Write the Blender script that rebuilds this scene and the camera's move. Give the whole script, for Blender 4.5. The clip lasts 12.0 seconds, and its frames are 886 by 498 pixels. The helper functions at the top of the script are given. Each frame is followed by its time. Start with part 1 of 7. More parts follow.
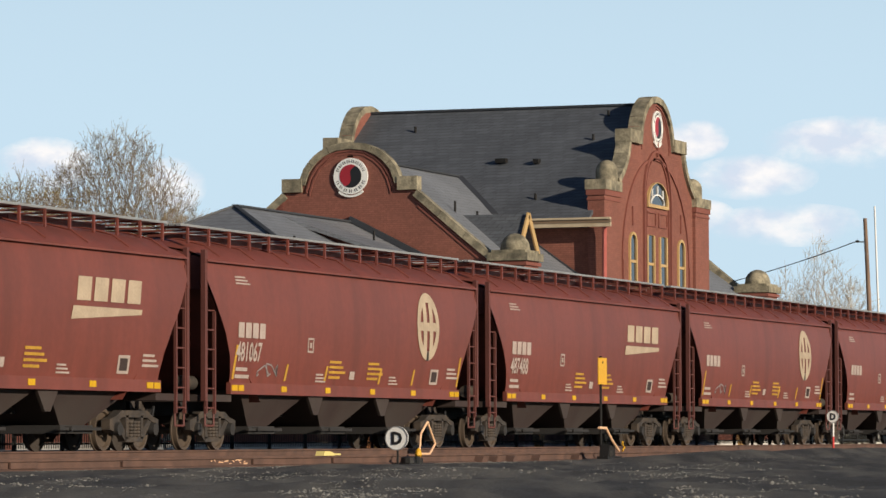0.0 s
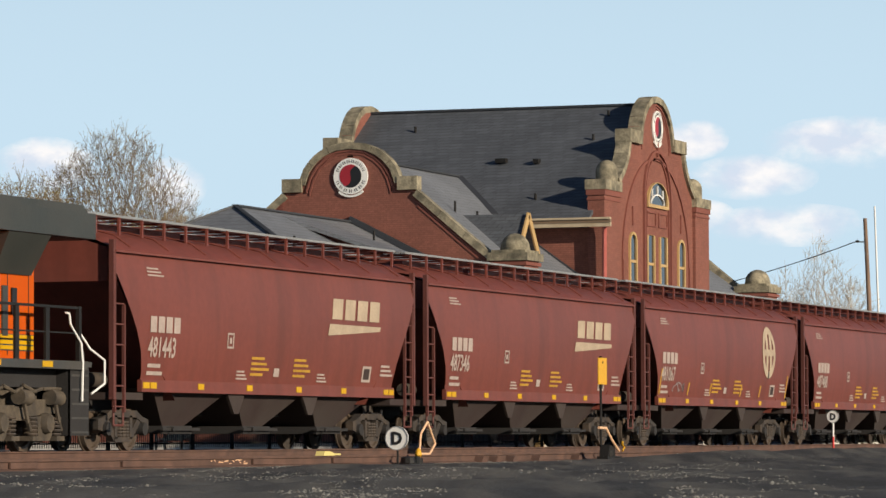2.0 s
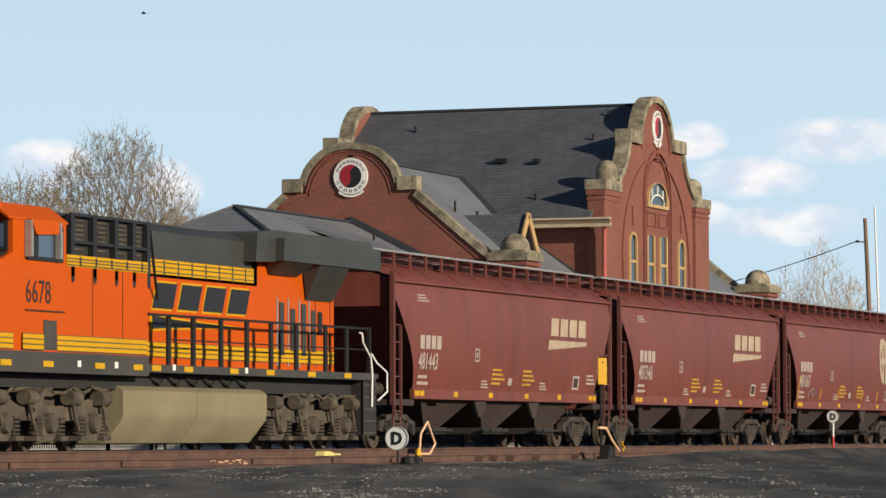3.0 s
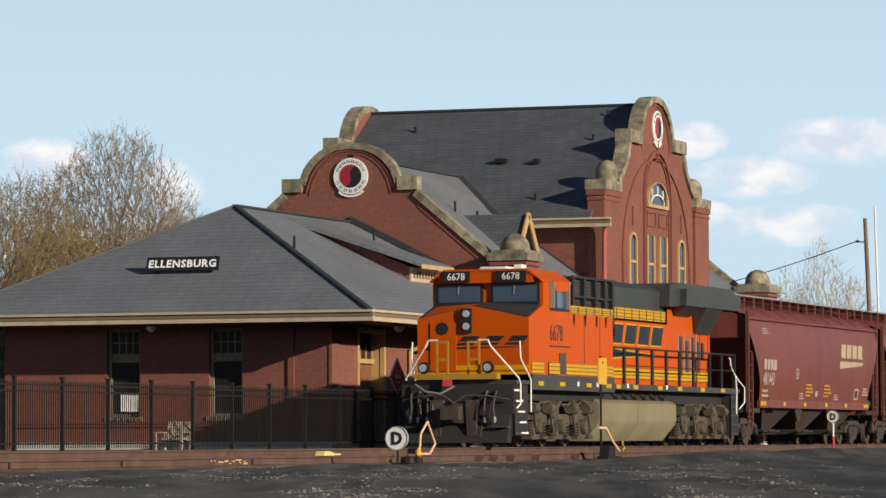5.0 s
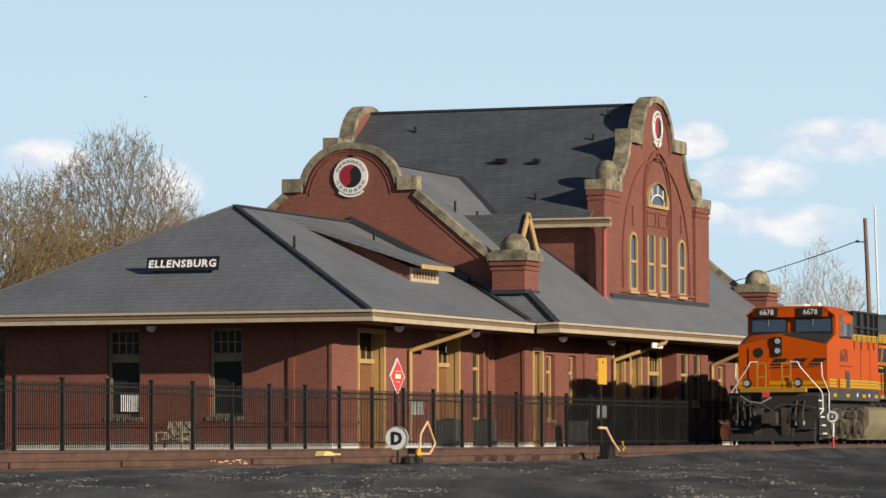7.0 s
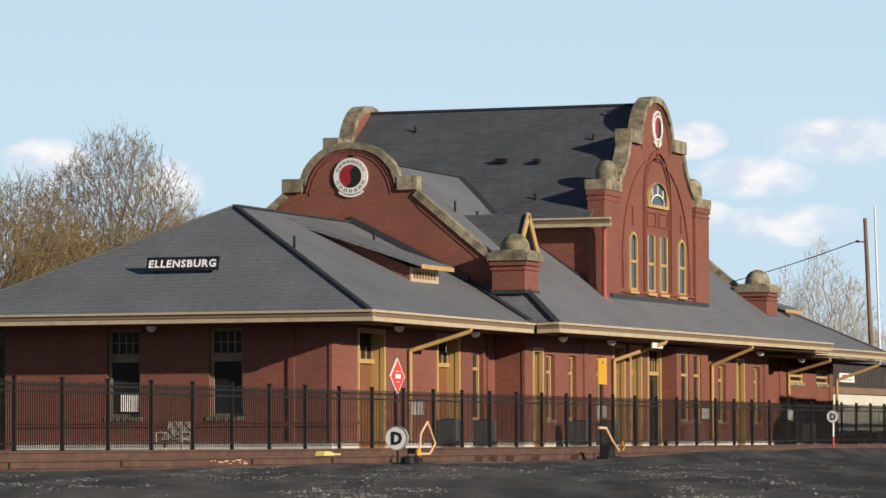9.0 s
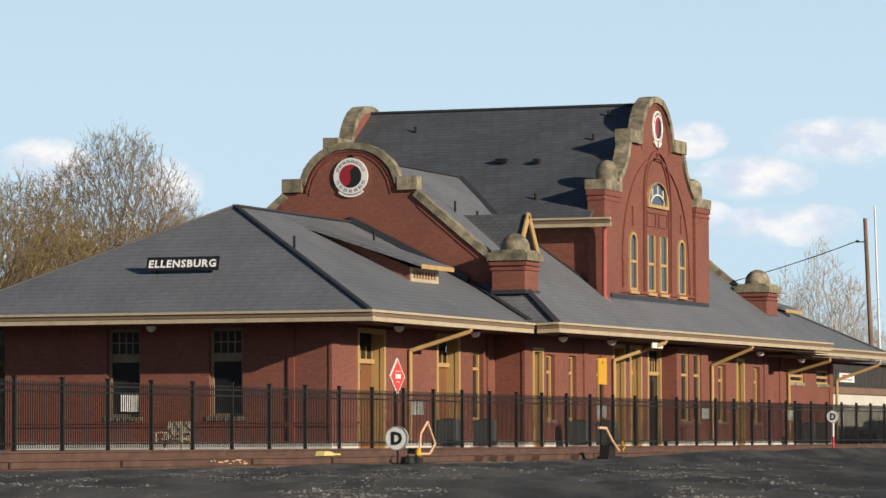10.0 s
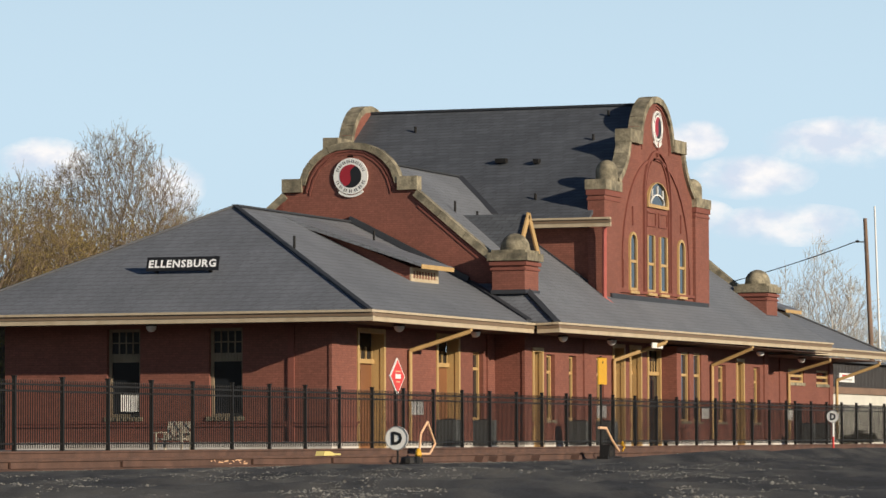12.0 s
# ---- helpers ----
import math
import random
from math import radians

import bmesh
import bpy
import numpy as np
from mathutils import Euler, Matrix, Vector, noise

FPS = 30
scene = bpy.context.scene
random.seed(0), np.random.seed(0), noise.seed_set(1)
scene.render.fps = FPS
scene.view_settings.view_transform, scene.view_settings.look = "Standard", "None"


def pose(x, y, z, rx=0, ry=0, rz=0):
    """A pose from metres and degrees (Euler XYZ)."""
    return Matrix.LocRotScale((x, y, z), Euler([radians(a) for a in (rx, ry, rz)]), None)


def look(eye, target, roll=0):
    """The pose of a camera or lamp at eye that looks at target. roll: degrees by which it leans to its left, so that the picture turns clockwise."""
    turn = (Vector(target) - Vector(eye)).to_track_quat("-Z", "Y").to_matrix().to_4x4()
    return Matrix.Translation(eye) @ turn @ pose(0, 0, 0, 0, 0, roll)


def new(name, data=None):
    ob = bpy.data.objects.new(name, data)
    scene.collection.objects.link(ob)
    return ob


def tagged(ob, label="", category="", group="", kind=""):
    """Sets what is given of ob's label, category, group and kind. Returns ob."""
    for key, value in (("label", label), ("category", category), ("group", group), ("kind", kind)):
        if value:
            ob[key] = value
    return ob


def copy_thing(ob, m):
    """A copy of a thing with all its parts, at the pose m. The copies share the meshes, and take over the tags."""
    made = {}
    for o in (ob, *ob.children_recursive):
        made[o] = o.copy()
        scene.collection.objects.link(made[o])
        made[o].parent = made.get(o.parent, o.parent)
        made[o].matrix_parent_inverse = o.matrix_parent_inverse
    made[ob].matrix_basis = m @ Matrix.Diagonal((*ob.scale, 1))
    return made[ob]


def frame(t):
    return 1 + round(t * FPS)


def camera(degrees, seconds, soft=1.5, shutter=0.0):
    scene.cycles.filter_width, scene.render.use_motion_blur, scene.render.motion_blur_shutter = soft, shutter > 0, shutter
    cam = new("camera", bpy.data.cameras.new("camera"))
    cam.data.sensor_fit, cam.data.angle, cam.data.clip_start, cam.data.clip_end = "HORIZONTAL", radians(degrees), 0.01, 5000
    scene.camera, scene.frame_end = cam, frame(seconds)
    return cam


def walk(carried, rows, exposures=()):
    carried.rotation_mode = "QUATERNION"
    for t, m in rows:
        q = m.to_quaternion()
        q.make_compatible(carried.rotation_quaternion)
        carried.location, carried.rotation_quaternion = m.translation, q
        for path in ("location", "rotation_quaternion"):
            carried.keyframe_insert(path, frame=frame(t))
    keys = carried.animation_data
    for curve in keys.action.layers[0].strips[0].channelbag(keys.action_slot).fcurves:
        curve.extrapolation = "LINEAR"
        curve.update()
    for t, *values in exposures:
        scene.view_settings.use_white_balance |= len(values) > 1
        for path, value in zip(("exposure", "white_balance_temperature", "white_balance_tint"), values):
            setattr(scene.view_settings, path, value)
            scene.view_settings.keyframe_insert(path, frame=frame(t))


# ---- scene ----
# ---------- camera: it stands still ----------
cam = camera(12.828, 12.0, soft=1.5)
HEAD, TILT = radians(19.568), radians(2.782)
EYE = Vector((0.0, 0.0, 0.18))
AIM = EYE + 100 * Vector((math.cos(HEAD) * math.cos(TILT), math.sin(HEAD) * math.cos(TILT), math.sin(TILT)))
walk(cam, [(0.0, look(EYE, AIM, -0.219)), (12.0, look(EYE, AIM, -0.219))])

# ---------- daylight: low evening sun and blue sky with far clouds ----------
SUN_TO = Vector((-0.415, -1.0, 0.312)).normalized()
sun = new("sun", bpy.data.lights.new("sun", "SUN"))
sun.data.energy, sun.data.angle, sun.data.color = 5.4, radians(0.6), (1.0, 0.87, 0.7)
sun.matrix_world = look((0, 0, 60), Vector((0, 0, 60)) - SUN_TO)
scene.view_settings.exposure = 0.0

world = bpy.data.worlds.new("world")
scene.world = world
world.use_nodes = True
wn, wl = world.node_tree.nodes, world.node_tree.links
wn.clear()
sky = wn.new("ShaderNodeTexSky")
sky.sky_type, sky.sun_disc = "NISHITA", False
sky.sun_elevation = math.asin(SUN_TO.z)
sky.sun_rotation = math.atan2(SUN_TO.x, SUN_TO.y)
sky.air_density, sky.dust_density, sky.ozone_density = 1.0, 0.25, 3.0
tc = wn.new("ShaderNodeTexCoord")
stretch = wn.new("ShaderNodeMapping")
stretch.inputs["Scale"].default_value = (1, 1, 1.7)
wl.new(tc.outputs["Generated"], stretch.inputs["Vector"])
puff = wn.new("ShaderNodeTexNoise")
puff.inputs["Scale"].default_value, puff.inputs["Detail"].default_value, puff.inputs["Roughness"].default_value = 62, 9, 0.58
wl.new(stretch.outputs["Vector"], puff.inputs["Vector"])


def cloud_mask(az, el, wide, high):
    """A soft lens of cloud round one bearing and height, in degrees."""
    d = Vector((math.cos(radians(az)) * math.cos(radians(el)), math.sin(radians(az)) * math.cos(radians(el)), math.sin(radians(el))))
    side = Vector((-math.sin(radians(az)), math.cos(radians(az)), 0))
    total = None
    for axis, size in ((side, wide), (Vector((0, 0, 1)), high)):
        dot = wn.new("ShaderNodeVectorMath")
        dot.operation = "DOT_PRODUCT"
        dot.inputs[1].default_value = axis
        wl.new(tc.outputs["Generated"], dot.inputs[0])
        off = wn.new("ShaderNodeMath")
        off.operation = "SUBTRACT"
        off.inputs[1].default_value = d.dot(axis)
        wl.new(dot.outputs["Value"], off.inputs[0])
        div = wn.new("ShaderNodeMath")
        div.operation = "DIVIDE"
        div.inputs[1].default_value = math.sin(radians(size))
        wl.new(off.outputs[0], div.inputs[0])
        sq = wn.new("ShaderNodeMath")
        sq.operation = "MULTIPLY"
        wl.new(div.outputs[0], sq.inputs[0])
        wl.new(div.outputs[0], sq.inputs[1])
        if total is None:
            total = sq
        else:
            add = wn.new("ShaderNodeMath")
            add.operation = "ADD"
            wl.new(total.outputs[0], add.inputs[0])
            wl.new(sq.outputs[0], add.inputs[1])
            total = add
    fall = wn.new("ShaderNodeMath")
    fall.operation = "SUBTRACT"
    fall.inputs[0].default_value = 1.0
    fall.use_clamp = True
    wl.new(total.outputs[0], fall.inputs[1])
    return fall


CLOUDS = [(15.05, 3.8, 0.95, 0.34), (13.7, 4.28, 1.25, 0.4), (14.5, 3.1, 1.25, 0.32), (25.35, 4.0, 0.75, 0.42), (23.5, 3.7, 0.5, 0.42), (15.9, 4.35, 0.5, 0.3),
          (12.4, 4.5, 0.8, 0.4), (15.9, 3.25, 0.6, 0.25), (40, 5, 6, 1.2), (60, 4, 8, 1.0), (-5, 5, 6, 1.2), (-40, 6, 9, 1.5), (110, 5, 9, 1.2)]
cover = None
for c in CLOUDS:
    m = cloud_mask(*c)
    if cover is None:
        cover = m
    else:
        mx = wn.new("ShaderNodeMath")
        mx.operation = "MAXIMUM"
        wl.new(cover.outputs[0], mx.inputs[0])
        wl.new(m.outputs[0], mx.inputs[1])
        cover = mx
billow = wn.new("ShaderNodeMath")
billow.operation = "MULTIPLY_ADD"
wl.new(puff.outputs["Fac"], billow.inputs[0])
billow.inputs[1].default_value, billow.inputs[2].default_value = 2.6, -1.15
shape = wn.new("ShaderNodeMath")
shape.operation = "ADD"
wl.new(cover.outputs[0], shape.inputs[0])
wl.new(billow.outputs[0], shape.inputs[1])
edge_on = wn.new("ShaderNodeMath")
edge_on.operation = "MULTIPLY"
wl.new(shape.outputs[0], edge_on.inputs[0])
present = wn.new("ShaderNodeMath")
present.operation = "GREATER_THAN"
present.inputs[1].default_value = 0.001
wl.new(cover.outputs[0], present.inputs[0])
wl.new(present.outputs[0], edge_on.inputs[1])
ramp = wn.new("ShaderNodeMapRange")
ramp.interpolation_type = "SMOOTHSTEP"
ramp.inputs["From Min"].default_value, ramp.inputs["From Max"].default_value = 0.0, 1.15
ramp.inputs["To Max"].default_value = 0.95
wl.new(edge_on.outputs[0], ramp.inputs["Value"])
# haze: brighter and paler towards the horizon all round, deeper blue overhead
up_axis = wn.new("ShaderNodeSeparateXYZ")
wl.new(tc.outputs["Generated"], up_axis.inputs[0])
low = wn.new("ShaderNodeMapRange")
low.interpolation_type = "SMOOTHSTEP"
low.inputs["From Min"].default_value, low.inputs["From Max"].default_value = 0.07, 0.34
low.inputs["To Min"].default_value, low.inputs["To Max"].default_value = 0.88, 0.0
wl.new(up_axis.outputs["Z"], low.inputs["Value"])
deep = wn.new("ShaderNodeMix")
deep.data_type, deep.blend_type = "RGBA", "MULTIPLY"
deep.inputs["Factor"].default_value = 1
deep.inputs["B"].default_value = (0.42, 0.42, 0.47, 1)
wl.new(sky.outputs["Color"], deep.inputs["A"])
haze = wn.new("ShaderNodeMix")
haze.data_type = "RGBA"
wl.new(low.outputs["Result"], haze.inputs["Factor"])
wl.new(deep.outputs["Result"], haze.inputs["A"])
haze.inputs["B"].default_value = (5.75, 7.5, 8.8, 1)
mixc = wn.new("ShaderNodeMix")
mixc.data_type = "RGBA"
wl.new(ramp.outputs["Result"], mixc.inputs["Factor"])
wl.new(haze.outputs["Result"], mixc.inputs["A"])
tone = wn.new("ShaderNodeMix")
tone.data_type = "RGBA"
shade = wn.new("ShaderNodeTexNoise")
shade.inputs["Scale"].default_value, shade.inputs["Detail"].default_value = 90, 5
wl.new(stretch.outputs["Vector"], shade.inputs["Vector"])
grey = wn.new("ShaderNodeMapRange")
grey.inputs["From Min"].default_value, grey.inputs["From Max"].default_value = 0.38, 0.6
wl.new(shade.outputs["Fac"], grey.inputs["Value"])
wl.new(grey.outputs["Result"], tone.inputs["Factor"])
tone.inputs["A"].default_value, tone.inputs["B"].default_value = (6.3, 6.9, 8.0, 1), (9.2, 8.9, 8.8, 1)
wl.new(tone.outputs["Result"], mixc.inputs["B"])
bg = wn.new("ShaderNodeBackground")
bg.inputs["Strength"].default_value = 0.11
wl.new(mixc.outputs["Result"], bg.inputs["Color"])
wo = wn.new("ShaderNodeOutputWorld")
wl.new(bg.outputs["Background"], wo.inputs["Surface"])

# ---------- materials ----------
def material(name, rgb, rough=0.7, metal=0.0, vary=0.18, scale=1.2, fine=24.0, bump=0.15, dirt=None, dirt_amount=0.0, dirt_scale=0.7, streak=False, coat=0.0, per_piece=0.0, shine=0.5, drawn=None):
    m = bpy.data.materials.new(name)
    m.use_nodes = True
    n, l = m.node_tree.nodes, m.node_tree.links
    b = n["Principled BSDF"]
    b.inputs["Roughness"].default_value, b.inputs["Metallic"].default_value = rough, metal
    b.inputs["Coat Weight"].default_value = coat
    b.inputs["Specular IOR Level"].default_value = shine
    t = n.new("ShaderNodeTexCoord")
    big, small = n.new("ShaderNodeTexNoise"), n.new("ShaderNodeTexNoise")
    big.inputs["Scale"].default_value, big.inputs["Detail"].default_value = scale, 4
    small.inputs["Scale"].default_value, small.inputs["Detail"].default_value = fine, 3
    for q in (big, small):
        l.new(t.outputs["Object"], q.inputs["Vector"])
    both = n.new("ShaderNodeMath")
    both.operation = "ADD"
    l.new(big.outputs["Fac"], both.inputs[0])
    l.new(small.outputs["Fac"], both.inputs[1])
    rng = n.new("ShaderNodeMapRange")
    rng.inputs["From Min"].default_value, rng.inputs["From Max"].default_value = 0.65, 1.35
    rng.inputs["To Min"].default_value, rng.inputs["To Max"].default_value = 1 - vary, 1 + vary
    l.new(both.outputs[0], rng.inputs["Value"])
    tint = n.new("ShaderNodeMix")
    tint.data_type, tint.blend_type = "RGBA", "MULTIPLY"
    tint.inputs["Factor"].default_value = 1
    tint.inputs["A"].default_value = (*rgb, 1)
    l.new(rng.outputs["Result"], tint.inputs["B"])
    colour = tint.outputs["Result"]
    if per_piece:
        info = n.new("ShaderNodeObjectInfo")
        pr = n.new("ShaderNodeMapRange")
        pr.inputs["To Min"].default_value, pr.inputs["To Max"].default_value = 1 - per_piece, 1 + per_piece
        l.new(info.outputs["Random"], pr.inputs["Value"])
        pm = n.new("ShaderNodeMix")
        pm.data_type, pm.blend_type = "RGBA", "MULTIPLY"
        pm.inputs["Factor"].default_value = 1
        l.new(colour, pm.inputs["A"])
        l.new(pr.outputs["Result"], pm.inputs["B"])
        colour = pm.outputs["Result"]
    if dirt:
        stain = n.new("ShaderNodeTexNoise")
        stain.inputs["Scale"].default_value, stain.inputs["Detail"].default_value = dirt_scale, 6
        sm = n.new("ShaderNodeMapping")
        sm.inputs["Scale"].default_value = (3.5, 3.5, 0.35) if streak else (drawn or (1, 1, 1))
        if drawn:
            sm.vector_type = "TEXTURE"
            sm.inputs["Rotation"].default_value = (0, 0, HEAD)
        l.new(t.outputs["Object"], sm.inputs["Vector"])
        l.new(sm.outputs["Vector"], stain.inputs["Vector"])
        sr = n.new("ShaderNodeMapRange")
        sr.inputs["From Min"].default_value, sr.inputs["From Max"].default_value = 0.42, 0.72
        sr.inputs["To Max"].default_value = dirt_amount
        l.new(stain.outputs["Fac"], sr.inputs["Value"])
        dm = n.new("ShaderNodeMix")
        dm.data_type = "RGBA"
        l.new(sr.outputs["Result"], dm.inputs["Factor"])
        l.new(colour, dm.inputs["A"])
        dm.inputs["B"].default_value = (*dirt, 1)
        colour = dm.outputs["Result"]
    l.new(colour, b.inputs["Base Color"])
    if bump:
        bp = n.new("ShaderNodeBump")
        bp.inputs["Strength"].default_value, bp.inputs["Distance"].default_value = bump, 0.02
        l.new(small.outputs["Fac"], bp.inputs["Height"])
        l.new(bp.outputs["Normal"], b.inputs["Normal"])
    return m


def coursed(name, rgb, mortar, width, height, size, rough, flat=1.0, vary=0.2, blotch=0.25):
    """Brickwork or shingles in courses: u runs along the wall, v up it."""
    m = material(name, rgb, rough, vary=vary, scale=0.5, fine=9, bump=0)
    n, l = m.node_tree.nodes, m.node_tree.links
    b = n["Principled BSDF"]
    t = n.new("ShaderNodeTexCoord")
    s = n.new("ShaderNodeSeparateXYZ")
    l.new(t.outputs["Object"], s.inputs[0])
    u = n.new("ShaderNodeMath")
    l.new(s.outputs["X"], u.inputs[0])
    l.new(s.outputs["Y"], u.inputs[1])
    v = n.new("ShaderNodeMath")
    v.operation = "MULTIPLY"
    v.inputs[1].default_value = flat
    l.new(s.outputs["Z"], v.inputs[0])
    c = n.new("ShaderNodeCombineXYZ")
    l.new(u.outputs[0], c.inputs["X"])
    l.new(v.outputs[0], c.inputs["Y"])
    br = n.new("ShaderNodeTexBrick")
    br.inputs["Scale"].default_value = 1
    br.inputs["Brick Width"].default_value, br.inputs["Row Height"].default_value, br.inputs["Mortar Size"].default_value = width, height, size
    br.inputs["Color1"].default_value = (1 - blotch, 1 - blotch, 1 - blotch, 1)
    br.inputs["Color2"].default_value = (1 + blotch, 1 + blotch, 1 + blotch, 1)
    br.inputs["Mortar"].default_value = (mortar, mortar, mortar, 1)
    l.new(c.outputs[0], br.inputs["Vector"])
    mul = n.new("ShaderNodeMix")
    mul.data_type, mul.blend_type = "RGBA", "MULTIPLY"
    mul.inputs["Factor"].default_value = 1
    l.new(b.inputs["Base Color"].links[0].from_socket, mul.inputs["A"])
    l.new(br.outputs["Color"], mul.inputs["B"])
    l.new(mul.outputs["Result"], b.inputs["Base Color"])
    bp = n.new("ShaderNodeBump")
    bp.inputs["Strength"].default_value, bp.inputs["Distance"].default_value = 0.35, 0.01
    bp.invert = True
    l.new(br.outputs["Fac"], bp.inputs["Height"])
    l.new(bp.outputs["Normal"], b.inputs["Normal"])
    return m


BRICK = coursed("red_brick", (0.205, 0.074, 0.051), 0.8, 0.21, 0.072, 0.009, 0.85, blotch=0.1)
BRICK_DARK = material("dark_brick_trim", (0.19, 0.062, 0.044), 0.85)
SLATE = coursed("slate_shingles", (0.166, 0.177, 0.194), 0.62, 0.5, 0.235, 0.016, 0.6, flat=1.9, blotch=0.05)
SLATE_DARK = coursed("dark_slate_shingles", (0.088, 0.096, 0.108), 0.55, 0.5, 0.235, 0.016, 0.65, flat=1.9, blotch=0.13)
RIDGE = material("dark_ridge_cap", (0.032, 0.035, 0.041), 0.6)
STONE = material("buff_sandstone", (0.27, 0.235, 0.16), 0.9, vary=0.4, scale=3.5, fine=16, dirt=(0.06, 0.056, 0.04), dirt_amount=0.9, dirt_scale=2.6, per_piece=0.2, bump=0.5)
CONCRETE = material("grey_concrete", (0.56, 0.53, 0.48), 0.9, vary=0.2, dirt=(0.3, 0.25, 0.2), dirt_amount=0.5)
CREAM = material("cream_paint", (0.5, 0.41, 0.28), 0.55, vary=0.1, dirt=(0.3, 0.22, 0.13), dirt_amount=0.4, streak=True)
OCHRE = material("ochre_paint", (0.47, 0.31, 0.13), 0.55, vary=0.12, dirt=(0.3, 0.18, 0.07), dirt_amount=0.35, streak=True)
DOORWOOD = material("brown_door_wood", (0.2, 0.085, 0.035), 0.5, vary=0.2)
SOFFIT = material("brown_soffit", (0.09, 0.05, 0.035), 0.8)
REDPIPE = material("red_downpipe", (0.4, 0.1, 0.08), 0.45)
BLACKIRON = material("black_iron", (0.016, 0.015, 0.014), 0.55, vary=0.25, shine=0.2)
WHITE = material("white_paint", (0.78, 0.77, 0.73), 0.6, vary=0.08)
BLACK = material("black_paint", (0.012, 0.012, 0.013), 0.5)
MUTEDRED = material("emblem_red", (0.33, 0.018, 0.03), 0.5)
SIGNRED = material("sign_red", (0.62, 0.05, 0.045), 0.5)
YELLOW = material("signal_yellow", (0.62, 0.33, 0.012), 0.5, vary=0.12)
RUST = material("rusty_rail", (0.105, 0.056, 0.039), 0.85, vary=0.35, scale=3, fine=60, dirt=(0.05, 0.029, 0.023), dirt_amount=0.7, dirt_scale=2)
TIEWOOD = material("creosote_timber", (0.1, 0.075, 0.058), 0.95, vary=0.3, scale=4, bump=0.5, per_piece=0.25)
DOME = material("white_glass_dome", (0.72, 0.7, 0.66), 0.3, vary=0.04)
GALV = material("galvanised_steel", (0.34, 0.34, 0.33), 0.5, metal=0.5)
ORANGEROD = material("orange_painted_rod", (0.74, 0.46, 0.27), 0.5)
PALEWOOD = material("weathered_pole", (0.2, 0.13, 0.09), 0.9, vary=0.3, scale=1, fine=20)

GLASS = bpy.data.materials.new("window_glass")
GLASS.use_nodes = True
gb = GLASS.node_tree.nodes["Principled BSDF"]
gb.inputs["Base Color"].default_value = (0.015, 0.018, 0.022, 1)
gb.inputs["Roughness"].default_value = 0.06


